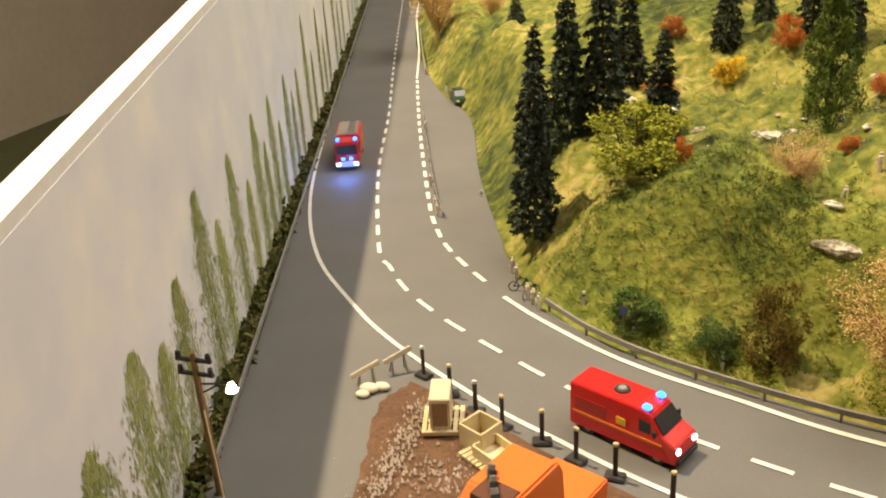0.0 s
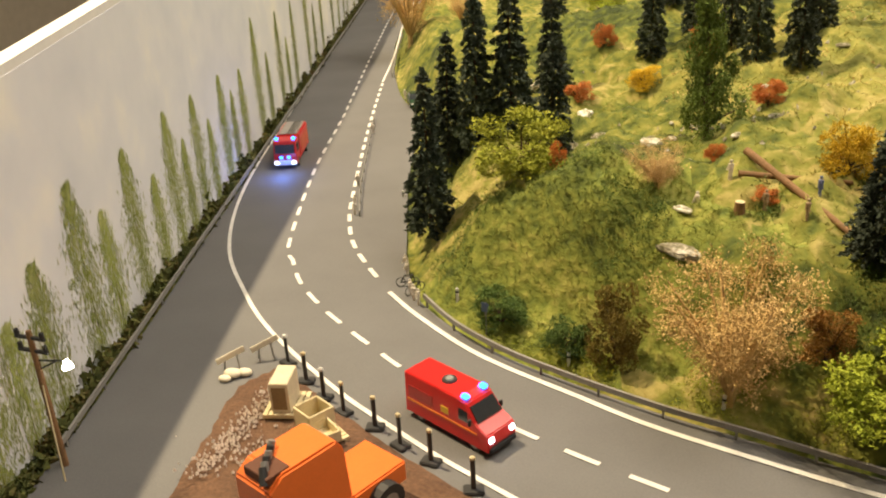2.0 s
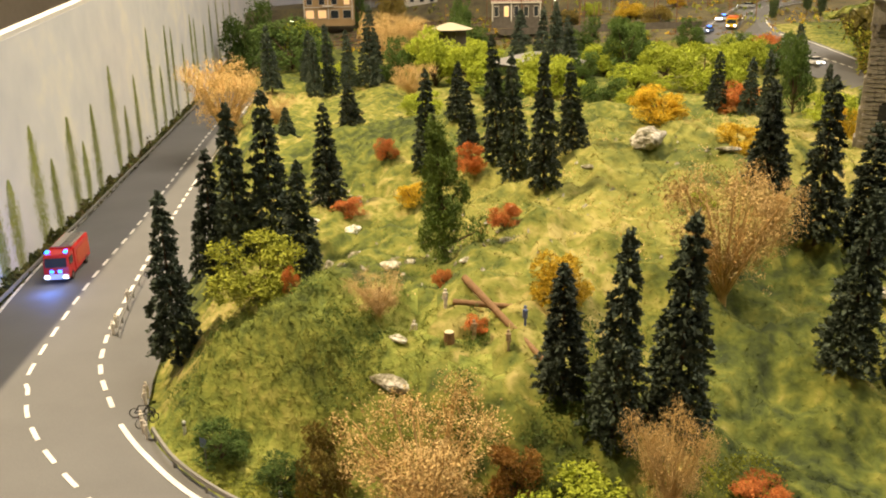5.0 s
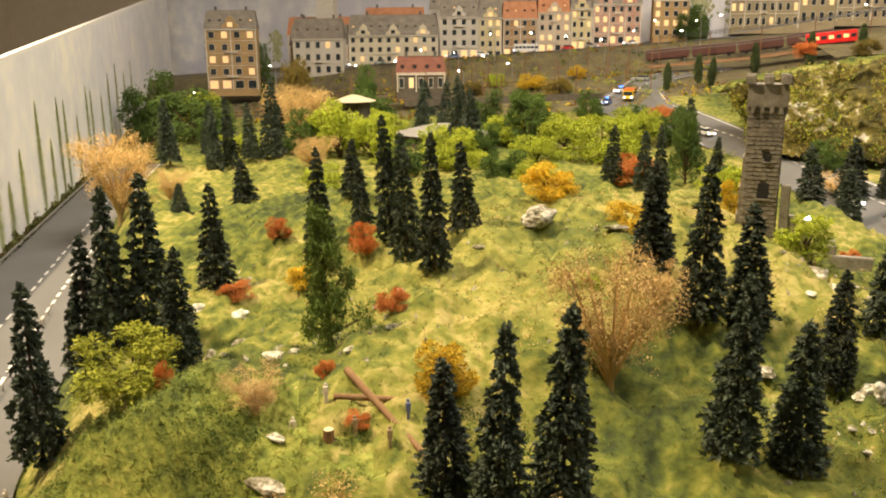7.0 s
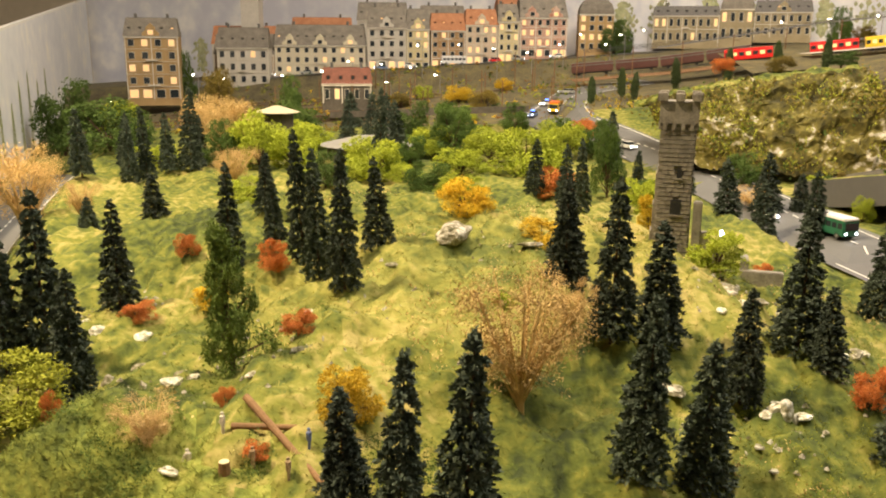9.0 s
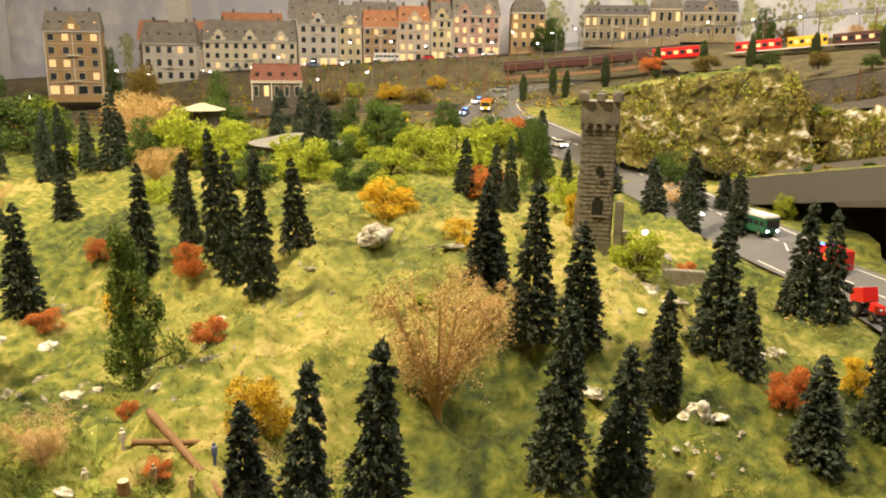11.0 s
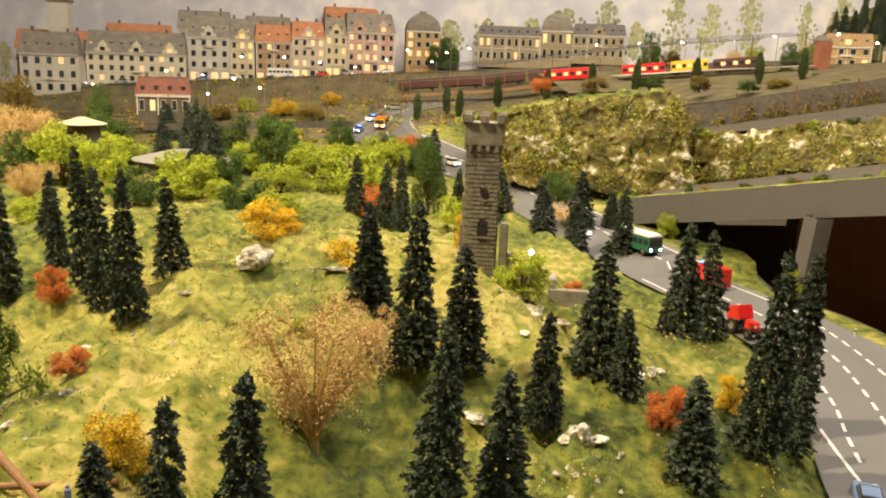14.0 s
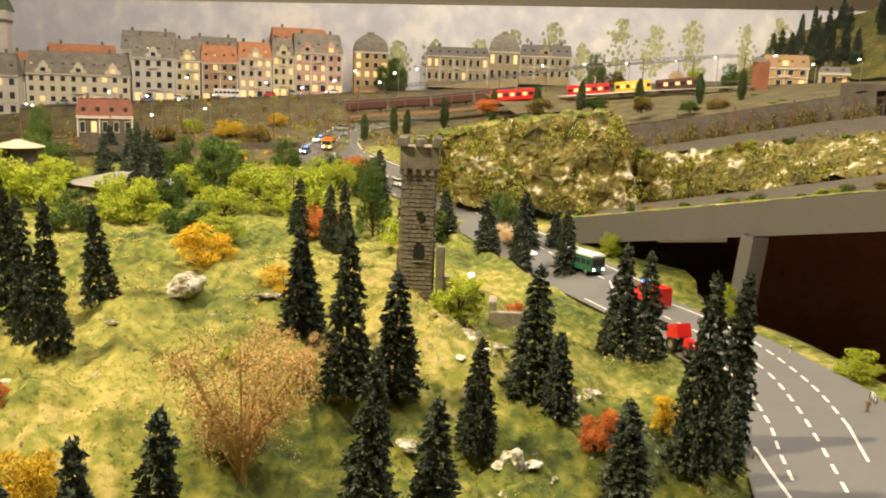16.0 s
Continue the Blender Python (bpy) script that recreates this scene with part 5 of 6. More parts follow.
part("wall", box(nb(), 0, 0, -0.5, 4.2, 0.9, 2.4, 0.1), STONE, ruin)
part("wall_end", box(nb(), -1.8, 1.5, -0.5, 0.8, 3.0, 3.4, 0.1), STONE, ruin, "taller stub of wall")


# ---- rocks ----
def rock(x, y, sx, sy, sz, seed, label="pale weathered rock half buried in the grass", z=None, mat=None):
    bm = ball(nb(), (0, 0, 0), 1.0, 3)
    for p in bm.verts:
        k = 1 + 0.32 * noise.noise(p.co * 1.3 + Vector((seed, 0, 0))) + 0.16 * noise.noise(p.co * 3.1 + Vector((0, seed, 0)))
        p.co = Vector((p.co.x * sx * k, p.co.y * sy * k, p.co.z * sz * k))
    v = thing("rock", (x, y, surface(x, y) if z is None else z), label, "rock", "rocks on the hillside", rng.uniform(0, 360))
    part("stone", bm, mat or ROCK, v)


for i, (x, y, sx, sy, sz) in enumerate([(67.5, 105.4, 2.8, 1.7, 2.0), (52.5, 69.9, 2.2, 0.8, 0.9), (48.4, 86.5, 1.3, 0.8, 0.8), (33.4, 108.6, 1.2, 1.5, 2.0), (35.6, 106.2, 1.0, 1.2, 1.6), (74.4, 101.5, 1.6, 0.6, 0.4), (41.5, 88.8, 0.8, 0.8, 1.4), (43.5, 90.5, 1.0, 0.7, 1.2), (44.5, 80.9, 2.0, 0.6, 0.5), (91.3, 100.3, 1.9, 1.2, 1.2), (93.5, 98.5, 1.1, 0.8, 0.7), (96.5, 97, 0.9, 0.8, 0.6), (100.5, 95, 1.2, 0.7, 0.8), (103, 92.5, 0.8, 0.7, 0.7), (57.5, 84.8, 1.1, 0.5, 0.5), (62.5, 100, 0.9, 0.5, 0.4), (88.5, 80.6, 0.6, 0.4, 0.3), (51.5, 88.5, 0.9, 0.5, 0.5), (45.2, 112, 1.0, 0.5, 0.5), (72, 112, 0.9, 0.5, 0.4), (84, 86, 1.4, 0.9, 0.7), (41, 81.8, 1.6, 0.6, 0.45), (55, 81.5, 1.1, 0.5, 0.35)]):
    rock(x, y, sx * 0.75, sy * 0.75, sz * 0.5, i * 3.7)
for i in range(5):
    rock(91.2 + (i - 2) * 0.62, 83.6 + 0.3 * (i % 2), 0.6, 0.5, 0.95 - 0.36 * abs(i - 2), 50 + i, "chalk-white rock in the meadow", mat=CHALK)
for i, (x, y, sx, sy, sz) in enumerate([(40.6, 98.2, 1.4, 0.9, 1.3), (42.4, 96.6, 0.8, 0.6, 0.8), (36.8, 97.6, 0.9, 0.8, 1.4), (34.0, 101.5, 0.8, 0.8, 1.5), (48.9, 82.9, 1.1, 0.6, 0.9), (50.2, 83.4, 0.6, 0.5, 0.5), (56.6, 92.2, 0.7, 0.5, 0.4), (44.2, 79.4, 1.3, 0.5, 0.6), (92.2, 98.2, 1.0, 0.7, 0.8), (95.2, 95.6, 0.7, 0.6, 0.6), (98.6, 93.0, 0.9, 0.6, 0.7), (101.6, 96.4, 0.7, 0.6, 0.5), (89.6, 95.4, 0.8, 0.5, 0.6), (52.2, 72.6, 0.9, 0.5, 0.5), (86.4, 82.0, 0.5, 0.4, 0.3), (88.8, 78.2, 0.4, 0.3, 0.3), (33.2, 113.5, 1.0, 1.0, 1.2)]):
    rock(x, y, sx * 0.85, sy * 0.8, sz * 0.4, 80 + i * 2.3, "pale chalky rock breaking through the grass", mat=CHALK)

# ---- woodcutters' logs and small figures ----
def log(a, b, r):
    v = thing("log", (a[0], a[1], surface(*a) + r), "felled brown tree trunk lying on the hill", "log", "felled logs")
    d = (b[0] - a[0], b[1] - a[1], surface(*b) - surface(*a) + 0.2)
    part("trunk", tube(nb(), (0, 0, 0), d, r, r * 0.7, 10), LOGWOOD, v)


log((55.4, 74.6), (62.3, 76.0), 0.22)
log((55.7, 77.0), (62.0, 70.6), 0.26)
stump = thing("tree_stump", (55.7, 72.0, surface(55.7, 72.0)), "pale freshly cut tree stump", "stump")
part("wood", tube(nb(), (0, 0, -0.2), (0, 0, 0.7), 0.38, 0.32, 10), LOGWOOD, stump)
part("cut_face", tube(nb(), (0, 0, 0.7), (0, 0, 0.74), 0.3, 0.3, 10), CREAM, stump, "pale cut face")


def figurine(x, y, z, mat, label):
    bm = nb()
    for s in (-1, 1):
        tube(bm, (s * 0.13, 0, 0), (s * 0.1, 0, 0.9), 0.12, 0.12, 6)
        tube(bm, (s * 0.26, 0, 1.45), (s * 0.38, -0.15, 0.85), 0.08, 0.07, 5)
    tube(bm, (0, 0, 0.85), (0, 0, 1.55), 0.22, 0.24, 8)
    ball(bm, (0, 0, 1.8), 0.17)
    m = part("figurine", bm, mat)
    m.matrix_world = pose(x * CM, y * CM, z * CM, 0, 0, rng.uniform(0, 360)) @ Matrix.Scale(0.72, 4)
    tagged(m, label, "figurine", "model figurines")


for x, y in ((53.0, 73.6), (54.9, 74.6)):
    figurine(x, y, surface(x, y), FIGPALE, "tiny pale-shirted painted model figurine on the hill")
for x, y in ((59.6, 71.2), (57.2, 72.6)):
    figurine(x, y, surface(x, y), FIGURE, "tiny brown painted model figurine on the hill")
figurine(60.3, 73.6, surface(60.3, 73.6), FIGBLUE, "tiny blue painted model figurine beside the logs")
for x, y in ((20.7, 87.4), (20.0, 89.0), (10.9, 113.4), (17.5, 95.0), (30.3, 77.0), (30.9, 75.8), (33.0, 72.0), (33.6, 71.4), (32.4, 72.8), (8.2, 130.5)):
    figurine(x, y, 0.1, FIGPALE, "tiny pale painted model figurine at the roadside")


def bicycle(x, y, z, yaw, mat, label):
    v = thing("bicycle", (x, y, z), label, "bicycle", yaw=yaw)
    for s in (-0.55, 0.55):
        bm = nb()
        for k in range(12):
            a, b = k * math.pi / 6, (k + 1) * math.pi / 6
            tube(bm, (s + 0.38 * math.cos(a), 0, 0.38 + 0.38 * math.sin(a)), (s + 0.38 * math.cos(b), 0, 0.38 + 0.38 * math.sin(b)), 0.04, 0.04, 4)
        part("wheel", bm, BLACK, v, "thin black wheel")
    bm = nb()
    for a, b in (((-0.55, 0, 0.38), (-0.2, 0, 0.95)), ((-0.2, 0, 0.95), (0.45, 0, 0.95)), ((0.45, 0, 0.95), (0.55, 0, 0.38)), ((-0.55, 0, 0.38), (0.05, 0, 0.38)), ((0.05, 0, 0.38), (0.45, 0, 0.95))):
        tube(bm, a, b, 0.05, 0.05, 5)
    part("frame", bm, mat, v)


bicycle(32.6, 73.2, 0.1, 60, BLACK, "tiny dark bicycle leaning at the roadside")
bicycle(31.6, 74.2, 0.1, 20, BLACK, "tiny dark bicycle lying by the verge")
bicycle(135.2, 104.5, 3.3, 75, WHITEP, "tiny white bicycle beside the far road")
figurine(132.8, 102.2, 3.3, FIGURE, "tiny model figurine beside the far road")


def sign(x, y, z, h, mat, label):
    v = thing("road_sign", (x, y, z), label, "sign", yaw=rng.uniform(-30, 10))
    part("post", tube(nb(), (0, 0, -0.2), (0, 0, h), 0.06, 0.06, 6), STEEL, v, "thin grey post")
    part("plate", box(nb(), 0, -0.08, h - 0.7, 0.6, 0.06, 0.7, 0.02), mat, v, "small sign plate")


sign(39.9, 68.3, 0.3, 2.4, SIGNBLUE, "small blue-grey road sign on a thin post")


def marker(x, y, z):
    v = thing("marker_post", (x, y, z), "short white roadside marker post", "marker post", "marker posts along the roads")
    part("post", box(nb(), 0, 0, -0.2, 0.22, 0.16, 1.2, 0.04), WHITEP, v)
    part("band", box(nb(), 0, 0, 0.62, 0.24, 0.18, 0.14), BLACK, v, "black band")


for x, y in ((46.3, 65.6), (56.0, 62.8), (36.8, 71.2), (23.4, 93.0)):
    marker(x, y, surface(x, y))
for x, y, z in ((135.9, 120.4, 3.3), (134.6, 132, 3.4)):
    marker(x, y, z)

car((112.6, 82.6, 3.1), 62, SIGNBLUE, "blue model car on the road below the firs")
flood = thing("floodlight", (96.4, 121.8, surface(96.4, 121.8)), "small floodlight on a post beside the ruin", "floodlight")
part("post", tube(nb(), (0, 0, -0.3), (0, 0, 4.2), 0.1, 0.08, 6), STEEL, flood)
part("lamp_head", ball(nb(), (0, -0.1, 4.3), 0.3, 2), glowing("floodlight_glow", (0.85, 0.92, 1.0), 12.0), flood, "glowing white lamp head")

# ---- far road traffic ----
def bus(at, yaw, low, top, label, ln=11.0):
    v = thing("bus", at, label, "bus", yaw=yaw)
    part("body", box(nb(), 0, 0, 0.45, ln, 2.8, 2.3, 0.15), low, v)
    part("roof", box(nb(), 0, 0, 2.7, ln - 0.1, 2.7, 0.5, 0.15), top, v, "rounded roof")
    for s in (-1, 1):
        for i in range(6):
            part("window", box(nb(), -ln / 2 + ln * (i + 0.6) / 6.3, s * 1.38, 1.55, ln / 7.6, 0.08, 0.85, 0.03), GLASSY, v, "dark side window")
        for x in (-ln * 0.3, ln * 0.32):
            wheel(v, x, s * 1.2, 0.5, 0.5, 0.4)
        part("headlight", box(nb(), ln / 2 + 0.02, s * 0.95, 0.75, 0.1, 0.45, 0.3, 0.04), HEAD, v, "headlight")
    part("windscreen", box(nb(), ln / 2 + 0.02, 0, 1.4, 0.1, 2.4, 1.1, 0.04), GLASSY, v, "dark windscreen")
    return v


def on_road(x, y):
    return float(lvl(np.array(x), np.array(y))) + 0.17


bus((123.0, 158.0, on_road(123.0, 158.0)), -70, GREENP, WHITEP, "green model bus with a white roof on the road", 7.5)
red_van((128.6, 144.0, on_road(128.6, 144.0)), 100)


def tractor(at, yaw):
    v = thing("tractor", at, "red model tractor with raised tipping body and bright engine", "tractor", yaw=yaw)
    part("chassis", box(nb(), 0, 0, 0.6, 4.4, 1.0, 0.5, 0.08), BLACK, v, "dark chassis")
    profile_body("bonnet", [(0.4, 1.0), (0.4, 2.0), (1.9, 1.9), (2.2, 1.5), (2.2, 1.0)], 0.55, RED, v, "red bonnet")
    part("engine", tube(nb(), (0.9, 0.5, 1.5), (0.9, 0.75, 1.5), 0.35, 0.3, 10), SILVER, v, "bright metal engine")
    part("tipping_body", box(nb(), -1.3, 0, 1.5, 2.4, 2.0, 1.7, 0.08, tilt=-18), RED, v, "raised red tipping body")
    part("seat", box(nb(), 0.0, 0, 1.1, 0.6, 0.8, 0.9, 0.1), BLACK, v, "black seat")
    for sd in (-1, 1):
        part("headlight", ball(nb(), (2.22, sd * 0.35, 1.55), 0.16), WHITEP, v, "round headlight")
        wheel(v, -1.2, sd * 0.9, 0.85, 0.85, 0.5)
        wheel(v, 1.6, sd * 0.8, 0.55, 0.55, 0.35)


tractor((122.6, 121.5, on_road(122.6, 121.5)), -80)
car((104, 232, on_road(104, 232)), -70, WHITEP, "white model car with lit headlamps on the road", True)
car((117.5, 172, on_road(117.5, 172)), -75, WHITEP, "white model car with lit headlamps behind the tower", True)
car((88, 288, on_road(88, 288)), -120, WHITEP, "white patrol car with blue light at the junction", True, True)
car((95, 297, on_road(95, 297)), 150, SILVER, "silver model car at the junction", True)
car((83.5, 275, on_road(83.5, 275)), -110, SIGNBLUE, "blue patrol car with lit headlamps at the junction", True, True)
lorry = bus((90, 279, on_road(90, 279)), -100, YELLOWP, ORANGE, "orange-yellow model lorry with lit headlamps", 7.0)

# ---- town row ----
ROW, ROWYAW = np.array([-29.7, 348.7]), 6.91
WINFRAME = plain("window_surround", (0.62, 0.57, 0.47), 0.7)
window_mesh = {}


def add_window(parent, x, z, w, h, lit, y=-0.02):
    key = (round(w, 1), round(h, 1), lit)
    if key not in window_mesh:
        a = part("window", box(nb(), 0, 0, 0, w + 0.22, 0.16, h + 0.3), WINFRAME)
        b = part("pane", box(nb(), 0, -0.07, 0.15, w, 0.1, h), LITWIN if lit else GLASSY)
        window_mesh[key] = (a.data, b.data)
        bpy.data.objects.remove(a)
        bpy.data.objects.remove(b)
    fr = new("window", window_mesh[key][0])
    fr.parent = parent
    fr.matrix_basis = Matrix.Translation((x * CM, y * CM, z * CM))
    pn = new("pane", window_mesh[key][1])
    pn.parent = fr


def roof_shape(bm, w, d, z0, z1, inset, over=0.3):
    lo = [(-w / 2 - over, -over), (w / 2 + over, -over), (w / 2 + over, d + over), (-w / 2 - over, d + over)]
    k = inset
    hi = [(-w / 2 + k[0], k[1]), (w / 2 - k[0], k[1]), (w / 2 - k[0], d - k[1]), (-w / 2 + k[0], d - k[1])]
    a = [bm.verts.new((x, y, z0)) for x, y in lo]
    b = [bm.verts.new((x, y, z1)) for x, y in hi]
    bm.faces.new(a[::-1])
    bm.faces.new(b)
    for i in range(4):
        bm.faces.new((a[i], a[(i + 1) % 4], b[(i + 1) % 4], b[i]))
    return bm


def house(at, yaw, w, d, base, eave, ridge, wall, roof, label, floors=4, cols=4, gables=1, lit=0.35, seed=1, trim=None, shop=False, inset=None, name="town_house"):
    r = np.random.default_rng(seed)
    v = thing(name, (at[0], at[1], base), label, "house", "town houses behind the railway yard", yaw)
    h = eave - base
    part("wall", box(nb(), 0, d / 2, -2, w, d, h + 2), wall, v)
    part("roof", roof_shape(nb(), w, d, h, ridge - base, inset or (0.4, d * 0.32)), roof, v, "steep tiled roof")
    part("cornice", box(nb(), 0, -0.12, h - 0.45, w + 0.3, 0.5, 0.4), trim or WINFRAME, v, "moulded cornice")
    part("string_course", box(nb(), 0, -0.06, h / floors, w + 0.1, 0.3, 0.25), trim or WINFRAME, v, "pale string course")
    fh = h / floors
    cw = w / cols
    for f in range(2, floors):
        part("string_course", box(nb(), 0, -0.04, f * fh, w + 0.06, 0.22, 0.16), trim or WINFRAME, v, "pale string course")
    for x in (-w / 2 + 0.25, w / 2 - 0.25, *((-w / 2 + cw * c) for c in range(2, cols - 1, 2))):
        part("pilaster", box(nb(), x, -0.03, 0, 0.34, 0.2, h - 0.4), trim or WINFRAME, v, "pale pilaster strip")
    for f in range(1, floors, 2):
        part("balcony", box(nb(), 0, -0.35, f * fh + fh * 0.06, cw * 0.9, 0.6, 0.5, 0.04), trim or WINFRAME, v, "small pale balcony")
    part("ridge", box(nb(), 0, d / 2, ridge - base - 0.08, w - 1.2, 0.5, 0.26), roof, v, "capped roof ridge")
    for f in range(floors):
        for c in range(cols):
            x = -w / 2 + cw * (c + 0.5)
            if f == 0 and shop:
                add_window(v, x, 0.4, cw * 0.62, fh * 0.62, r.random() < 0.5)
            else:
                add_window(v, x, f * fh + fh * 0.22, cw * 0.42, fh * 0.5, r.random() < lit * 0.5)
    for g in range(gables):
        gx = -w / 2 + w * (g + 0.5) / gables
        gw = min(2.6, w / gables * 0.5)
        bm = nb()
        pts = [(-gw, 0), (gw, 0), (gw, 1.2), (gw * 0.55, 1.9), (gw * 0.5, 2.9), (0, 4.2), (-gw * 0.5, 2.9), (-gw * 0.55, 1.9), (-gw, 1.2)]
        fr = [bm.verts.new((gx + a, -0.15, h + b)) for a, b in pts]
        bk = [bm.verts.new((gx + a, 2.2, h + b)) for a, b in pts]
        bm.faces.new(fr[::-1])
        bm.faces.new(bk)
        for i in range(len(pts)):
            bm.faces.new((fr[i], fr[(i + 1) % len(pts)], bk[(i + 1) % len(pts)], bk[i]))
        gable = part("gable", bm, wall, v, "curved ornamental gable")
        add_window(v, gx, h + 0.5, gw * 0.6, 1.3, r.random() < lit, y=-0.2)
    dn = max(2, int(w / 3.2))
    for g in range(dn):
        x = -w / 2 + w * (g + 0.5) / dn
        k = 0.42
        dz = h + (ridge - eave) * k
        dm = part("dormer", box(nb(), x, d * 0.32 * k + 0.7, dz - 1.0, 1.3, 1.6, 1.7, 0.15), roof, v, "small roof dormer")
        part("dormer_pane", box(nb(), x, d * 0.32 * k - 0.12, dz - 0.6, 0.8, 0.08, 1.0), LITWIN if r.random() < lit * 0.25 else GLASSY, dm, "dormer window")
    for c in range(2 if w > 9 else 1):
        x = -w / 2 + w * (0.2 + 0.6 * c)
        ch = part("chimney", box(nb(), x, d * 0.5, ridge - base - 1.2, 0.9, 0.7, 2.6, 0.05), plain("chimney_brick", (0.20, 0.10, 0.07), 0.9) if seed == 3 else ROOFGREY, v, "stubby chimney")
    return v


def facade(name, a, b, scale=30):
    return material(name, [a, b], scale, 0.85, 0.15, 8)


CREAMW = facade("cream_plaster", (0.58, 0.51, 0.35), (0.68, 0.61, 0.45))
GREYW = facade("grey_plaster", (0.50, 0.46, 0.39), (0.62, 0.57, 0.49))
BROWNW = facade("brown_plaster", (0.32, 0.19, 0.09), (0.44, 0.28, 0.14))
BEIGEW = facade("beige_plaster", (0.52, 0.40, 0.28), (0.62, 0.50, 0.37))
YELLW = facade("yellow_plaster", (0.56, 0.46, 0.24), (0.66, 0.56, 0.32))
REDW = facade("brick_and_plaster", (0.42, 0.15, 0.09), (0.62, 0.48, 0.38))
OCHREW = facade("ochre_stone", (0.34, 0.22, 0.09), (0.48, 0.32, 0.15))
SANDW = facade("sandstone", (0.26, 0.21, 0.12), (0.38, 0.31, 0.19))
u_dir = np.array([math.cos(radians(ROWYAW)), math.sin(radians(ROWYAW))])
for i, (s0, s1, base, eave, ridge, wall, roof, floors, cols, gables, shop, label) in enumerate([
    (0, 21.8, 19.0, 27.5, 34.9, BROWNW, SLATE, 3, 6, 2, False, "long brown town house with slate roof"),
    (22.1, 55.5, 20.6, 30.9, 38.3, CREAMW, SLATE, 3, 10, 3, False, "long cream terrace with three ornamental gables"),
    (56.3, 70.6, 22.3, 37.4, 45.0, GREYW, SLATE, 4, 4, 1, True, "pale grey town house with slate mansard roof"),
    (70.8, 79.3, 22.0, 36.9, 44.4, YELLW, SLATE, 4, 3, 1, True, "narrow corner house with lit windows"),
    (79.8, 92.7, 22.9, 36.6, 42.9, BROWNW, TILE, 4, 4, 0, True, "brown town house with orange tiled roof"),
    (92.9, 104.8, 24.2, 38.7, 44.5, BEIGEW, TILE, 4, 4, 1, True, "beige town house with orange tiled roof"),
    (105.0, 113.0, 25.1, 39.9, 46.4, YELLW, SLATE, 4, 3, 1, True, "narrow yellow town house with curved gable"),
    (113.2, 131.1, 27.0, 41.5, 48.6, REDW, SLATE, 4, 6, 2, True, "red and white town house with corner turret"),
]):
    p = ROW + u_dir * (s0 + s1) / 2
    house(p, ROWYAW, s1 - s0, 14, base, eave, ridge, wall, roof, label, floors, cols, gables, 0.35 + 0.15 * (i > 2), 30 + i, shop=shop)
# roofs of the row behind
for i, (s, w, top, m) in enumerate([(8, 26, 38, TILE), (38, 24, 41.5, TILE), (62, 20, 47.5, SLATE), (86, 18, 46.5, SLATE), (119, 22, 51.5, TILE)]):
    p = ROW + u_dir * s + np.array([-u_dir[1], u_dir[0]]) * 24
    house(p, ROWYAW, w, 12, 20 + s * 0.06, top - 7, top, GREYW, m, "town house standing in the second row", 3, 5, 0, 0.2, 60 + i)
house((-36.5, 306, 14), 15, 16.5, 14, 14, 33.7, 39.5, OCHREW, SLATE, "tall ochre stone house with lit windows", 5, 4, 1, 0.65, 81, shop=True)
house((-16, 338, 16), 8, 18, 12, 17, 30, 37, GREYW, SLATE, "grey town house in shade", 3, 5, 0, 0.2, 82)
house((30.8, 276, 15), 9, 14, 8, 15.5, 20.8, 25.4, WALLGREY, plain("worn_red_roof", (0.15, 0.055, 0.035), 0.85, vary=0.25, scale=60), "brick engine shed with worn red roof", 1, 5, 0, 0.3, 83, inset=(0.3, 3.9))
# church tower
church = thing("church_tower", (-21, 372, 18), "pale church tower with dark green cap", "church")
part("wall", box(nb(), 0, 0, 0, 7, 7, 34, 0.1), GREYW, church)
part("cornice", box(nb(), 0, 0, 30, 7.8, 7.8, 1.0, 0.1), SLATE, church, "dark cornice")
part("cap", roof_shape(nb(), 7, 7, 34, 44, (3.2, 3.2)), plain("copper_green", (0.10, 0.13, 0.08), 0.7), church, "green pointed cap")

# ---- corner building, station ----
def domed(at, yaw, w, d, base, eave, top, wall, label, floors=3, cols=3, lit=0.4, seed=5):
    v = thing("domed_building", (at[0], at[1], base), label, "building", yaw=yaw)
    h = eave - base
    part("wall", box(nb(), 0, d / 2, -3, w, d, h + 3), wall, v)
    bm = nb()
    prof = [(1.0, 0), (0.98, 0.25), (0.88, 0.55), (0.68, 0.8), (0.42, 0.95), (0.38, 1.0)]
    rings = [[bm.verts.new((sx * w / 2 * f, d / 2 + sy * d / 2 * f, h + (top - eave) * z)) for sx, sy in ((-1, -1), (1, -1), (1, 1), (-1, 1))] for f, z in prof]
    for a, b in zip(rings[:-1], rings[1:]):
        for i in range(4):
            bm.faces.new((a[i], a[(i + 1) % 4], b[(i + 1) % 4], b[i]))
    bm.faces.new(rings[-1])
    part("dome", bm, SLATE, v, "curved square slate dome")
    part("lantern", box(nb(), 0, d / 2, top - base, w * 0.22, d * 0.22, 1.0, 0.1), SLATE, v, "small roof lantern")
    part("cornice", box(nb(), 0, -0.1, h - 0.5, w + 0.3, 0.5, 0.5), WINFRAME, v, "pale cornice")
    r = np.random.default_rng(seed)
    for f in range(floors):
        for c in range(cols):
            add_window(v, -w / 2 + w / cols * (c + 0.5), h / floors * (f + 0.2), w / cols * 0.45, h / floors * 0.55, r.random() < lit)


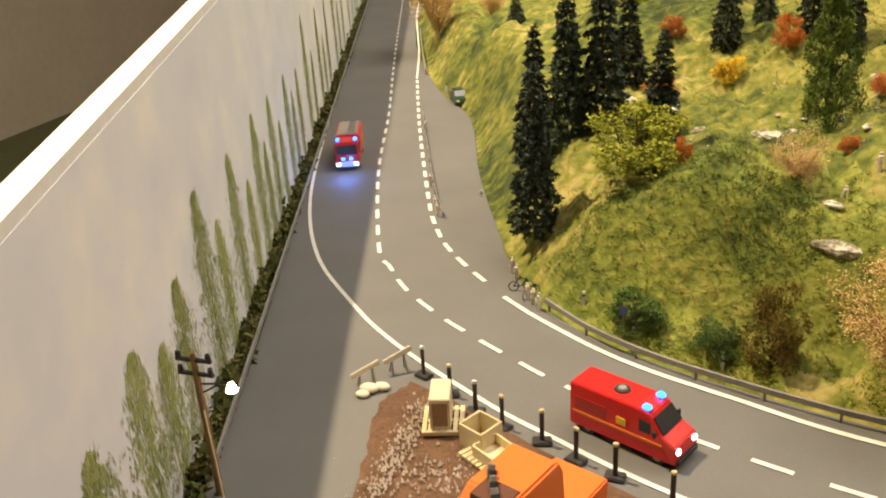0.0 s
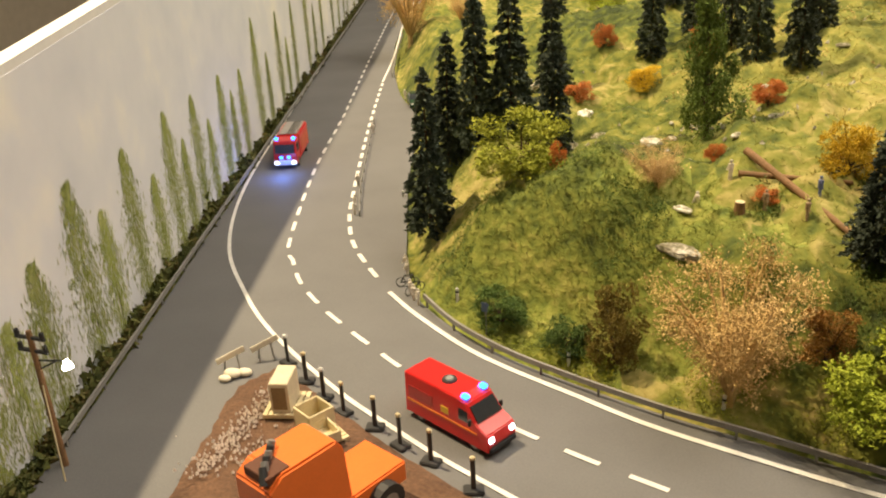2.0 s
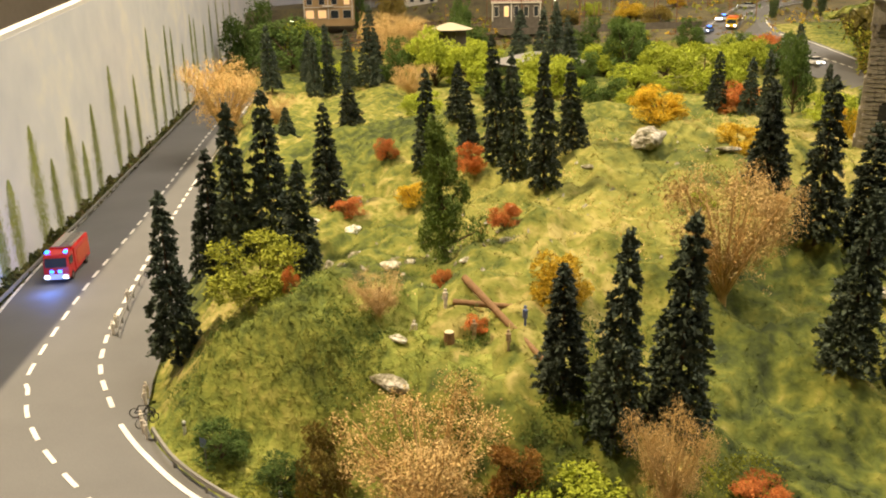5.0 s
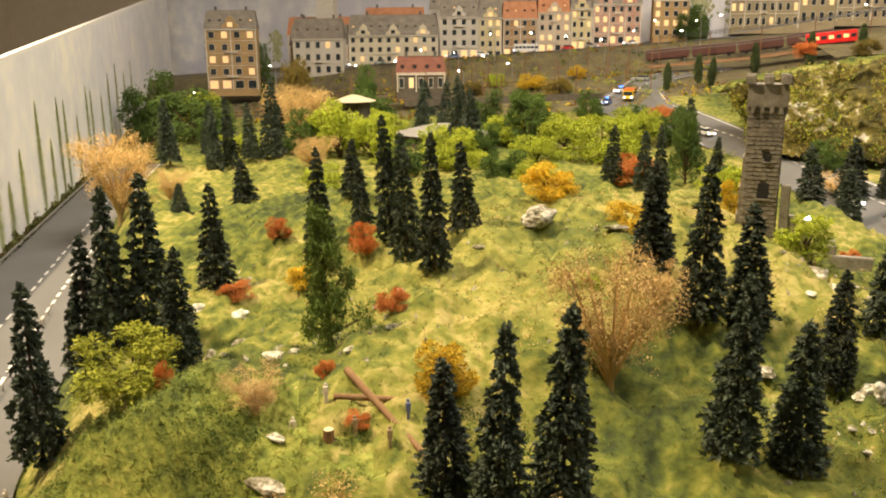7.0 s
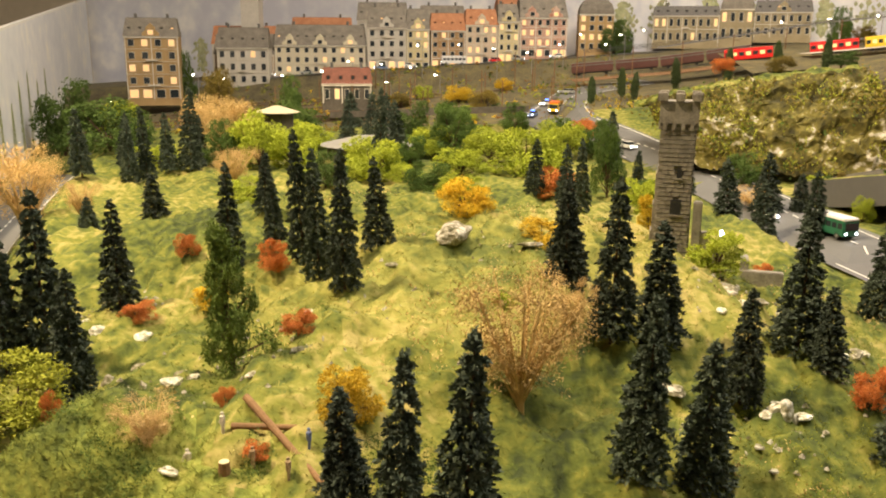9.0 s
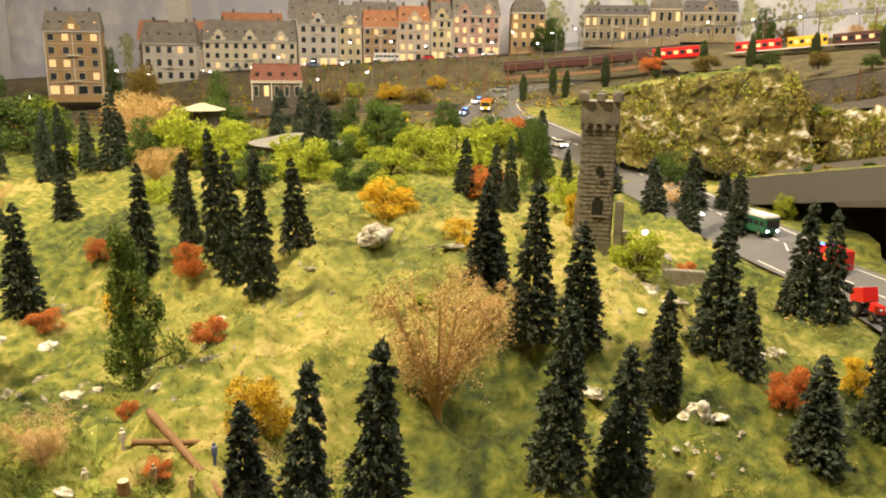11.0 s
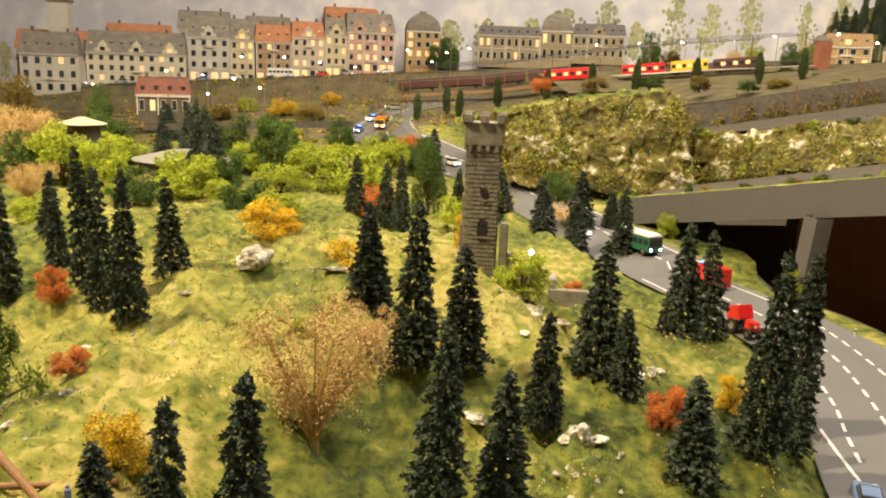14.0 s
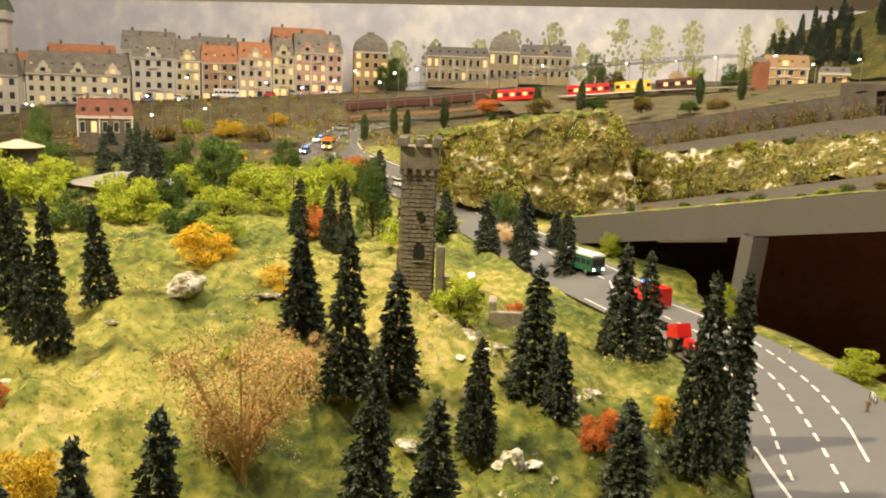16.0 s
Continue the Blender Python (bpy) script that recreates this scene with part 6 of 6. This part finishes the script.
domed((111.6, 368, 30.5), -2, 13, 12, 29.5, 43.0, 49.5, OCHREW, "round-roofed ochre corner building with lit windows", 4, 4, 0.5)
domed((163.9, 368.5, 36), -14, 12, 12, 33.5, 45.2, 52.0, SANDW, "domed sandstone entrance pavilion of the station", 2, 4, 0.2)
house((146, 372.5, 35), -12, 24.5, 11, 32.5, 42.8, 46.3, SANDW, ROOFGREY, "sandstone station wing with grey roof", 2, 9, 0, 0.3, 90, name="station_building")
house((179.5, 364, 38), -17, 20, 11, 35, 44, 48.3, SANDW, ROOFGREY, "sandstone station end wing with grey roof", 2, 7, 1, 0.3, 91, name="station_building")
house((133.2, 395, 38), -8, 7.6, 8, 34, 48.2, 52.3, GREYW, SLATE, "half-timbered gabled house behind the station", 3, 2, 0, 0.2, 92)
house((149, 392, 38), -10, 18, 8, 36, 49, 52.9, CREAMW, SLATE, "half-timbered houses behind the station", 3, 5, 2, 0.2, 93)
house((233.5, 284.5, 36.2), -32, 14, 8, 35, 41.4, 45.3, OCHREW, plain("brown_roof", (0.26, 0.17, 0.09), 0.85), "small brown country station with lit windows", 2, 4, 1, 0.5, 94)
house((246, 277, 37), -32, 9, 6, 36, 40, 42, OCHREW, ROOFGREY, "low brown goods shed", 1, 3, 0, 0.5, 95)

# ---- trains and platform ----
def wagon(at, yaw, pitch, mat, label, ln=13.2, windows=False, name="railway_wagon"):
    v = thing(name, at, label, "wagon", "wagons of the train", yaw)
    v.matrix_world = pose(at[0] * CM, at[1] * CM, at[2] * CM, 0, -pitch, yaw)
    part("body", box(nb(), 0, 0, 1.0, ln, 3.2, 2.9, 0.1), mat, v)
    bm = nb()
    tube(bm, (-ln / 2, 0, 3.2), (ln / 2, 0, 3.2), 1.7, 1.7, 16)
    bmesh.ops.scale(bm, vec=(1, 0.98, 0.5), space=Matrix.Translation((0, 0, -3.2)), verts=bm.verts)
    part("roof", bm, ROOFGREY if not windows else mat, v, "curved roof")
    part("underframe", box(nb(), 0, 0, 0.55, ln * 0.94, 2.4, 0.5), BLACK, v, "black underframe")
    for i in range(7):
        if windows:
            for s in (-1, 1):
                part("window", box(nb(), -ln / 2 + ln * (i + 0.5) / 7, s * 1.6, 2.1, ln / 10, 0.08, 1.0), LITWIN if i % 2 else GLASSY, v, "train window")
        else:
            part("rib", box(nb(), -ln / 2 + ln * (i + 0.5) / 7, -1.62, 1.1, 0.16, 0.1, 2.7), mat, v)
    for x in (-ln * 0.33, ln * 0.33):
        for s in (-1, 1):
            part("wheel", tube(nb(), (x, s * 0.75, 0.5), (x, s * 0.95, 0.5), 0.5, 0.5, 12), BLACK, v, "black wheel")


TR = np.array([(97.4, 314.6, 22.0), (128.2, 310.4, 24.9), (159.9, 302.5, 29.8), (189.6, 291.4, 34.5), (225, 277, 37.5)])


def on_line(s):
    ln = np.concatenate([[0], np.cumsum(np.linalg.norm(np.diff(TR, axis=0), axis=1))])
    return np.array([np.interp(s, ln, TR[:, i]) for i in range(3)])


for i in range(4):
    a, b = on_line(i * 14 + 1), on_line(i * 14 + 13.5)
    d = b - a
    wagon(tuple((a + b) / 2), math.degrees(math.atan2(d[1], d[0])), math.degrees(math.atan2(d[2], math.hypot(d[0], d[1]))), MAROON, "red-brown covered goods wagon on the siding")
wagon((145, 284, 27.6), -15, 6, RED, "red railbus with lit windows", 13, True, "railbus")
for at, m, ln in (((168.5, 283.5, 29.9), RED, 12.5), ((181, 279.5, 31.4), YELLOWP, 10.5), ((193, 275, 32.6), MAROON, 12.0)):
    wagon(at, -18, 6.5, m, "brightly coloured passenger coach at the platform", ln, True, "passenger_coach")
PLATFORM = plain("platform_grey", (0.42, 0.38, 0.32), 0.8, vary=0.12)
sheet("platform", [[(158, 283.5, 30.2), (182, 275.5, 32.8), (210, 264, 35.2)], [(160, 277.5, 30.2), (183, 269.5, 32.8), (209, 259, 35.2)]], PLATFORM, 0, 1, "pale grey railway platform", "platform")
sheet("platform_canopy", [[on_line(30) + (0, 14, 6.2), on_line(80) + (0, 12, 7.0), on_line(120) + (0, 12, 6.5)], [on_line(30) + (0, 18, 6.6), on_line(80) + (0, 16, 7.4), on_line(120) + (0, 16, 6.9)]], ROOFGREY, 0, 1, "long grey platform canopy", "canopy")
sheet("siding", [TR + (0, -3, -0.12), TR + (0, 4, -0.12)], BALLAST, 0.1, 0.3, "brown ballast under the goods train", "track bed", sub=4, wide=60)
STREET_N = [(-40, 347.5), (0, 352), (45, 357.5), (100, 364), (135, 366)]
STREET_S = [(-40, 337), (0, 342), (45, 347), (100, 353), (135, 353)]
strip("street", STREET_N, STREET_S, ASPHALT, 0.25, "grey street in front of the town houses", level=land)

# roundhouse and water tank in front of the yard
rh = thing("roundhouse", (43, 229, 7.0), "low grey roundhouse roof beside the yard", "shed")
part("wall", tube(nb(), (0, 0, -1), (0, 0, 2.5), 9.6, 9.6, 24), WALLGREY, rh)
part("roof", tube(nb(), (0, 0, 2.5), (0, 0, 4.4), 11.2, 3.0, 24), plain("pale_grey_roof", (0.26, 0.25, 0.23), 0.8), rh, "shallow pale grey roof")
part("chimney", tube(nb(), (5, -2, 2.5), (5, -2, 6.5), 0.7, 0.6, 10), ROOFGREY, rh, "round chimney")
tank = thing("water_tank", (23, 223.5, 13.2), "round building with a shallow cream roof", "tank")
part("wall", tube(nb(), (0, 0, -5), (0, 0, 4.0), 3.7, 3.7, 24), WALLGREY, tank)
part("roof", tube(nb(), (0, 0, 4.0), (0, 0, 5.4), 5.2, 0.6, 24), plain("cream_roof", (0.50, 0.43, 0.30), 0.8), tank, "shallow cream conical roof")
for k in range(3):
    sheet("parapet", [[(30 + 9 * k, 252 + 4 * k, 13.4), (64 + 9 * k, 258 + 3 * k, 14.6)], [(30 + 9 * k, 252 + 4 * k, 15.0), (64 + 9 * k, 258 + 3 * k, 16.2)]], WALLGREY, 0, 1, "low dark parapet along the yard", "wall", sub=2, wide=10)

# shelf column, void below
col = thing("shelf_support", (139.3, 138.3, 2.0), "slanted dark grey support under the railway shelf", "support")
bm = nb()
q = [[bm.verts.new((x, y, z)) for x, y in ((ox - 1.2, -1.6), (ox + 1.2, -1.6), (ox + 1.2, 1.6), (ox - 1.2, 1.6))] for ox, z in ((-0.6, -30), (0, 0), (1.2, 12.4))]
for a, b in zip(q[:-1], q[1:]):
    for i in range(4):
        bm.faces.new((a[i], a[(i + 1) % 4], b[(i + 1) % 4], b[i]))
part("post", bm, FASCIA, col)
BROWNB = plain("brown_underboard", (0.20, 0.085, 0.035), 0.8, vary=0.2, scale=12)
tagged(part("underboard", box(nb(), 230, 150, -18, 184, 260, 4), BROWNB), "dark red-brown board of the recess below the railway shelf", "board", kind="structure")
tagged(part("underboard", box(nb(), 205, 178, -16, 90, 4, 30), BROWNB), "red-brown back panel of the recess", "board", kind="structure")
sheet("table_edge", [[(141.4, 20, 2.6), (141.4, 60, 2.8), (141.4, 100, 2.9), (141.4, 128, 2.9), (137.2, 142, 2.9), (148, 194, 5)], [(141.4, 20, -34), (141.4, 60, -34), (141.4, 100, -34), (141.4, 128, -34), (137.2, 142, -34), (148, 194, -34)]], FASCIA, 0, 1, "dark board along the layout's edge", "board", sub=2, wide=20)

# ---- lamps, masts, wires ----
def street_lamp(x, y, z, h, arm=1.6, group="street lamps in the town"):
    v = thing("street_lamp", (x, y, z), "slim street lamp with a glowing head", "street lamp", group, rng.uniform(150, 210))
    part("post", tube(nb(), (0, 0, -0.5), (0, 0, h), 0.14, 0.1, 6), STEEL, v)
    part("arm", tube(nb(), (0, 0, h), (arm, 0, h + 0.3), 0.09, 0.08, 6), STEEL, v)
    part("lamp_head", ball(nb(), (arm, 0, h + 0.2), 0.32, 1, (1.3, 0.8, 0.6)), BULB, v, "glowing lamp head")


for x, y, h in ((25, 326, 12), (36, 328, 10), (46, 329, 8), (48, 336, 11), (74, 332, 11), (39, 316, 5), (86, 335, 7), (97, 338, 7), (112, 330, 11), (118, 338, 9), (62, 340, 8), (-20, 300, 12), (-12, 306, 10), (-30, 262, 9), (4, 318, 9), (15, 330, 8), (55, 320, 6), (105, 345, 8), (128, 350, 8)):
    street_lamp(x, y, float(land(x, y)), h)
for x, y, h in ((216, 295, 9), (228, 280, 9), (240, 278, 6), (205, 300, 8), (190, 305, 8), (250, 270, 7), (178, 312, 8), (165, 318, 8)):
    street_lamp(x, y, 18.0 + (x + 30) * 0.068, h, 1.2, "street lamps at the station")


def mast(x, y, z, h):
    v = thing("catenary_mast", (x, y, z), "thin dark railway mast in the yard", "mast", "masts in the railway yard", rng.uniform(-20, 20))
    part("post", box(nb(), 0, 0, -0.5, 0.26, 0.26, h), WOOD, v)
    part("bracket", box(nb(), 0.9, 0, h - 2.4, 1.9, 0.12, 0.12), WOOD, v)


for i in range(26):
    x, y = 12 + (i * 37 % 90), 268 + (i * 23 % 66)
    mast(x, y, float(land(x, y)), rng.uniform(8, 13))
for i in range(9):
    p = on_line(4 + i * 15)
    mast(p[0], p[1] - 4, p[2] - 0.5, 9)
for i in range(6):
    a = np.array((150, 212, 21)) + (np.array((205, 190, 31)) - np.array((150, 212, 21))) * i / 5
    mast(a[0], a[1], a[2], 6)
wires = nb()
for k in range(4):
    for i in range(8):
        a, b = on_line(4 + i * 15) + (0, -4 + 3 * k, 7.2 + 0.3 * k), on_line(19 + i * 15) + (0, -4 + 3 * k, 7.2 + 0.3 * k)
        tube(wires, tuple(a), tuple(b), 0.06, 0.06, 4)
tagged(part("overhead_wires", wires, BLACK), "thin dark overhead wires above the tracks", "wires", kind="stuff")
for k in range(4):
    for g in (-0.8, 0.8):
        raw_pts = [on_line(s) + (0, 4 * k + g - 14, -0.9) for s in (0, 30, 60, 85)]
        bm = nb()
        for a, b in zip(raw_pts[:-1], raw_pts[1:]):
            tube(bm, tuple(a), tuple(b), 0.12, 0.12, 4)
        tagged(part("rail", bm, WOOD), "long steel rail across the yard", "rail", kind="structure")
red_shelter = thing("signal_box", (212, 262, 35), "tall narrow red-brown signal hut", "hut")
part("wall", box(nb(), 0, 0, -1, 3.4, 3.4, 8, 0.1), facade("red_brick", (0.25, 0.09, 0.05), (0.34, 0.14, 0.08)), red_shelter)
part("roof", roof_shape(nb(), 3.4, 3.4, 7, 8.6, (1.2, 1.2), 0.5), ROOFGREY, red_shelter, "grey hipped roof")

# tunnel portal
tp = thing("tunnel_portal", (211, 215, 27.5), "dark stone railway tunnel portal", "tunnel", yaw=-32)
bm = nb()
arc = [(-3.2, 0)] + [(-3.2 * math.cos(a), 4.2 + 3.2 * math.sin(a)) for a in np.linspace(0, math.pi, 13)] + [(3.2, 0)]
out = [(-5, 0)] + [(-5 + 10 * i / 12, 9) for i in range(13)] + [(5, 0)]
va = [bm.verts.new((x, 0, z)) for x, z in arc]
vb = [bm.verts.new((x, 0, z)) for x, z in out]
vc = [bm.verts.new((x, 6, z)) for x, z in arc]
for i in range(len(arc) - 1):
    bm.faces.new((va[i], va[i + 1], vb[i + 1], vb[i]))
    bm.faces.new((va[i], vc[i], vc[i + 1], va[i + 1]))
part("arch", bm, WALLGREY, tp)
# Black board in place of the shade inside the tunnel.
part("opening", box(nb(), 0, 6.2, -0.5, 6.6, 0.2, 8.2), BLACK, tp, "black board painted as the tunnel's darkness")

# wooded hill at the far right, painted trees on the end wall
sheet("far_hill", [[(222, 300, 36), (236, 290, 37), (252, 268, 39), (262, 240, 40), (285, 205, 41)], [(240, 318, 42), (258, 308, 48), (274, 296, 53), (288, 270, 55), (305, 230, 54)], [(258, 336, 50), (276, 328, 60), (292, 316, 66), (312, 290, 68), (330, 240, 66)]], WOODED, 1.2, 0.12, "wooded hill behind the country station", "hill", 7.0, 12, 50)
more = [make_fir(s) for s in (11, 12)]
for i in range(60):
    f, g = rng.uniform(0.05, 0.95), rng.uniform(0.1, 1.0)
    a = np.array((228, 300, 37)) * (1 - f) + np.array((270, 245, 40)) * f
    b = np.array((262, 334, 51)) * (1 - f) + np.array((318, 285, 67)) * f
    p = a + (b - a) * g
    scatter(more[i % 2], p[0], p[1], rng.uniform(7, 15) / 3, rng.uniform(3.4, 5.4), 0.8, p[2])
for m in more:
    drop(m)
MURAL = material("painted_distance", [(0.24, 0.26, 0.12), (0.38, 0.39, 0.22), (0.48, 0.43, 0.24)], 30, 0.9, 0, 6, random_value=0.4)


def mural_tree(s, base, top, half, seed):
    r = np.random.default_rng(seed)
    a, b = np.array((335.0, 330.0)), np.array((wall_x(440) - 3, 447.0))
    p = a + (b - a) * s
    yaw = math.degrees(math.atan2(*(b - a)[::-1])) + 180
    v = thing("painted_tree", (p[0], p[1], base), "pale tree painted on the end wall", "mural tree", "painted trees on the end wall", yaw)
    n = 150
    z = (top - base) * r.uniform(0, 1, n) ** 0.8
    hw = half * (0.25 + np.sin(np.clip(z / (top - base), 0, 1) * math.pi) ** 0.7)
    x = r.normal(0, 0.45, n) * hw
    vs, fs = [], []
    for i in range(n):
        k = r.uniform(0.3, 1.0)
        e = -0.06 - 0.0006 * (i % 50)
        b0 = len(vs)
        vs += [(x[i] - k, e, z[i]), (x[i], e, z[i] - k * 1.3), (x[i] + k, e, z[i]), (x[i], e, z[i] + k * 1.3)]
        fs.append((b0, b0 + 1, b0 + 2, b0 + 3))
    raw("foliage", vs, fs, MURAL, v)


for i in range(30):
    s = 0.06 + 0.88 * i / 29 + rng.uniform(-0.01, 0.01)
    xx = 335 + (wall_x(440) - 3 - 335) * s
    base = far_level(xx) + 2
    mural_tree(s, base, base + rng.uniform(9, 19) + (4 if s < 0.5 else 0), rng.uniform(2.5, 5), 300 + i)

# ---- trees round the yard and station ----
ymasters = {k: make_bush(k, 70 + j) for j, k in enumerate(("dark", "lime", "olive", "tan", "cypress", "orange", "yellow"))}
fm = make_fir(21)
for x, y, z, h in ((100.3, 279.2, 15.5, 9), (108.6, 278.2, 18, 9), (112, 277.7, 17, 9), (120.2, 262, 20.8, 9.5), (132.5, 258, 22.4, 10.5), (143.9, 255, 24.2, 10.5), (154.5, 252, 26, 10), (170.2, 250, 28, 9), (185.6, 246, 30, 9), (195.7, 243, 31.4, 9)):
    scatter(ymasters["cypress"], x, y, h, 4.2, 0.6, z)
for kind, x, y, h, w in (("lime", 22, 212, 13, 13), ("dark", 14, 212, 11, 10), ("lime", 30, 210, 10, 12), ("lime", 44, 212, 8, 11), ("dark", 54, 214, 8, 9), ("olive", -2, 262, 19, 10), ("dark", 16, 268, 16, 8), ("dark", -44, 258, 22, 15), ("dark", 118, 366, 14, 11), ("dark", 122, 372, 16, 10), ("dark", 196, 352, 17, 10), ("dark", 88, 240, 9, 10), ("lime", 64, 275, 5, 9), ("olive", 70, 290, 6, 10), ("yellow", 62, 300, 6, 10), ("yellow", 76, 318, 5, 7), ("olive", 44, 296, 5, 8), ("lime", 50, 310, 5, 7), ("olive", 24, 300, 5, 10), ("tan", 6, 236, 12, 14), ("tan", 14, 246, 9, 12), ("lime", 26, 240, 8, 14), ("dark", 52, 248, 12, 10), ("lime", 58, 232, 8, 12), ("lime", 72, 222, 9, 13), ("lime", 88, 226, 10, 12), ("dark", 96, 232, 9, 10), ("lime", -24, 246, 12, 15), ("dark", -12, 228, 9, 10), ("lime", 0, 210, 6, 10), ("lime", 66, 176, 5, 9), ("dark", 60, 186, 6, 9), ("lime", 96, 168, 6, 8), ("dark", 101, 176, 6, 8), ("lime", 30, 168, 5, 8), ("dark", 40, 190, 7, 10), ("tan", 22, 190, 8, 10), ("dark", -30, 318, 20, 8), ("dark", 78, 262, 8, 9), ("orange", 95, 246, 6, 8), ("olive", 140, 240, 4, 7), ("orange", 128, 246, 4, 6), ("dark", 160, 256, 4, 9), ("dark", 205, 248, 3.5, 8), ("olive", 186, 236, 3, 7), ("dark", 176, 232, 3, 6), ("olive", 166, 238, 4, 6), ("dark", 196, 226, 3, 6), ("tan", 206, 300, 10, 9), ("lime", 216, 308, 11, 7), ("dark", 224, 300, 12, 8), ("olive", 188, 312, 10, 8), ("dark", 202, 262, 5, 8), ("olive", 222, 250, 4, 8), ("dark", 236, 262, 6, 8)):
    z = max(float(land(x, y)), 0) if x < 120 else 18.0 + (x + 30) * 0.052
    scatter(ymasters[kind], x, y, h, w, 0.5, z)
for x, y, h, w in ((84, 172, 11, 4), (79, 176, 10, 4), (42, 240, 15, 5), (46, 244, 14, 5), (36, 244, 13, 5), (-2, 200, 12, 4), (-8, 212, 12, 4.4), (8, 214, 13, 4.5), (105, 178, 9, 4.5), (110, 168, 10, 4.8), (114, 162, 9, 4.4)):
    scatter(fm, x, y, h / 3, w)
# scrub on cliffs and shelf verge
for i in range(46):
    f = rng.uniform(0, 1)
    if i % 2:
        a, b = np.array(LOW_TOP[0]), np.array(LOW_TOP[3])
        p = a + (b - a) * f + (0, 0, rng.uniform(-1.5, 0.3))
    else:
        p = SH_A + (SH_B - SH_A) * f + (rng.uniform(2, 5), 1, 0.2)
    scatter(ymasters[("dark", "olive", "lime")[i % 3]], p[0], p[1], rng.uniform(0.8, 2.2), rng.uniform(1.5, 3.4), 0.2, p[2])
for m in (*ymasters.values(), fm):
    drop(m)

# parked and moving traffic on the street, weeds in the yard
for i, (s, m, lit) in enumerate(((20, WHITEP, True), (34, SILVER, False), (47, RED, True), (61, SIGNBLUE, True), (72, WHITEP, True), (103, RED, False), (112, SILVER, True), (126, WHITEP, True))):
    p = ROW + u_dir * s - np.array([-u_dir[1], u_dir[0]]) * (4 + (i % 2) * 2.5)
    car((p[0], p[1], float(land(p[0], p[1])) + 0.27), ROWYAW + (180 if i % 2 else 0), m, "model car on the town street", lit)
p = ROW + u_dir * 88 - np.array([-u_dir[1], u_dir[0]]) * 5
bus((p[0], p[1], float(land(p[0], p[1])) + 0.27), ROWYAW + 180, WHITEP, WHITEP, "white delivery lorry on the town street", 9.0)
yr = np.random.default_rng(5)
for kind, n in (("olive", 420), ("yellow", 110), ("dark", 260), ("limeo", 320), ("rust", 160)):
    pts = [(x, y, float(land(x, y)) + 0.3) for x, y in zip(yr.uniform(-30, 118, n * 3), yr.uniform(262, 346, n * 3)) if wiggle(x, y, 0.07, n) > 0.02][:n]
    tufts("yard_weeds", pts, 0.4, 12, LEAVES[kind], "low weeds growing between the sidings", n, 0.35)
for i in range(7):
    y0 = 276 + i * 7.5
    bm = nb()
    for g in (-0.8, 0.8):
        for k in range(12):
            xa, xb = -28 + k * 10.5, -28 + (k + 1) * 10.5
            tube(bm, (xa, y0 + g + xa * 0.10, float(land(xa, y0)) + 0.45), (xb, y0 + g + xb * 0.10, float(land(xb, y0)) + 0.45), 0.13, 0.13, 4)
    tagged(part("rail_track", bm, plain("rusty_rail", (0.13, 0.08, 0.05), 0.5, 0.4)), "pair of rusty rails across the yard", "track", kind="structure")
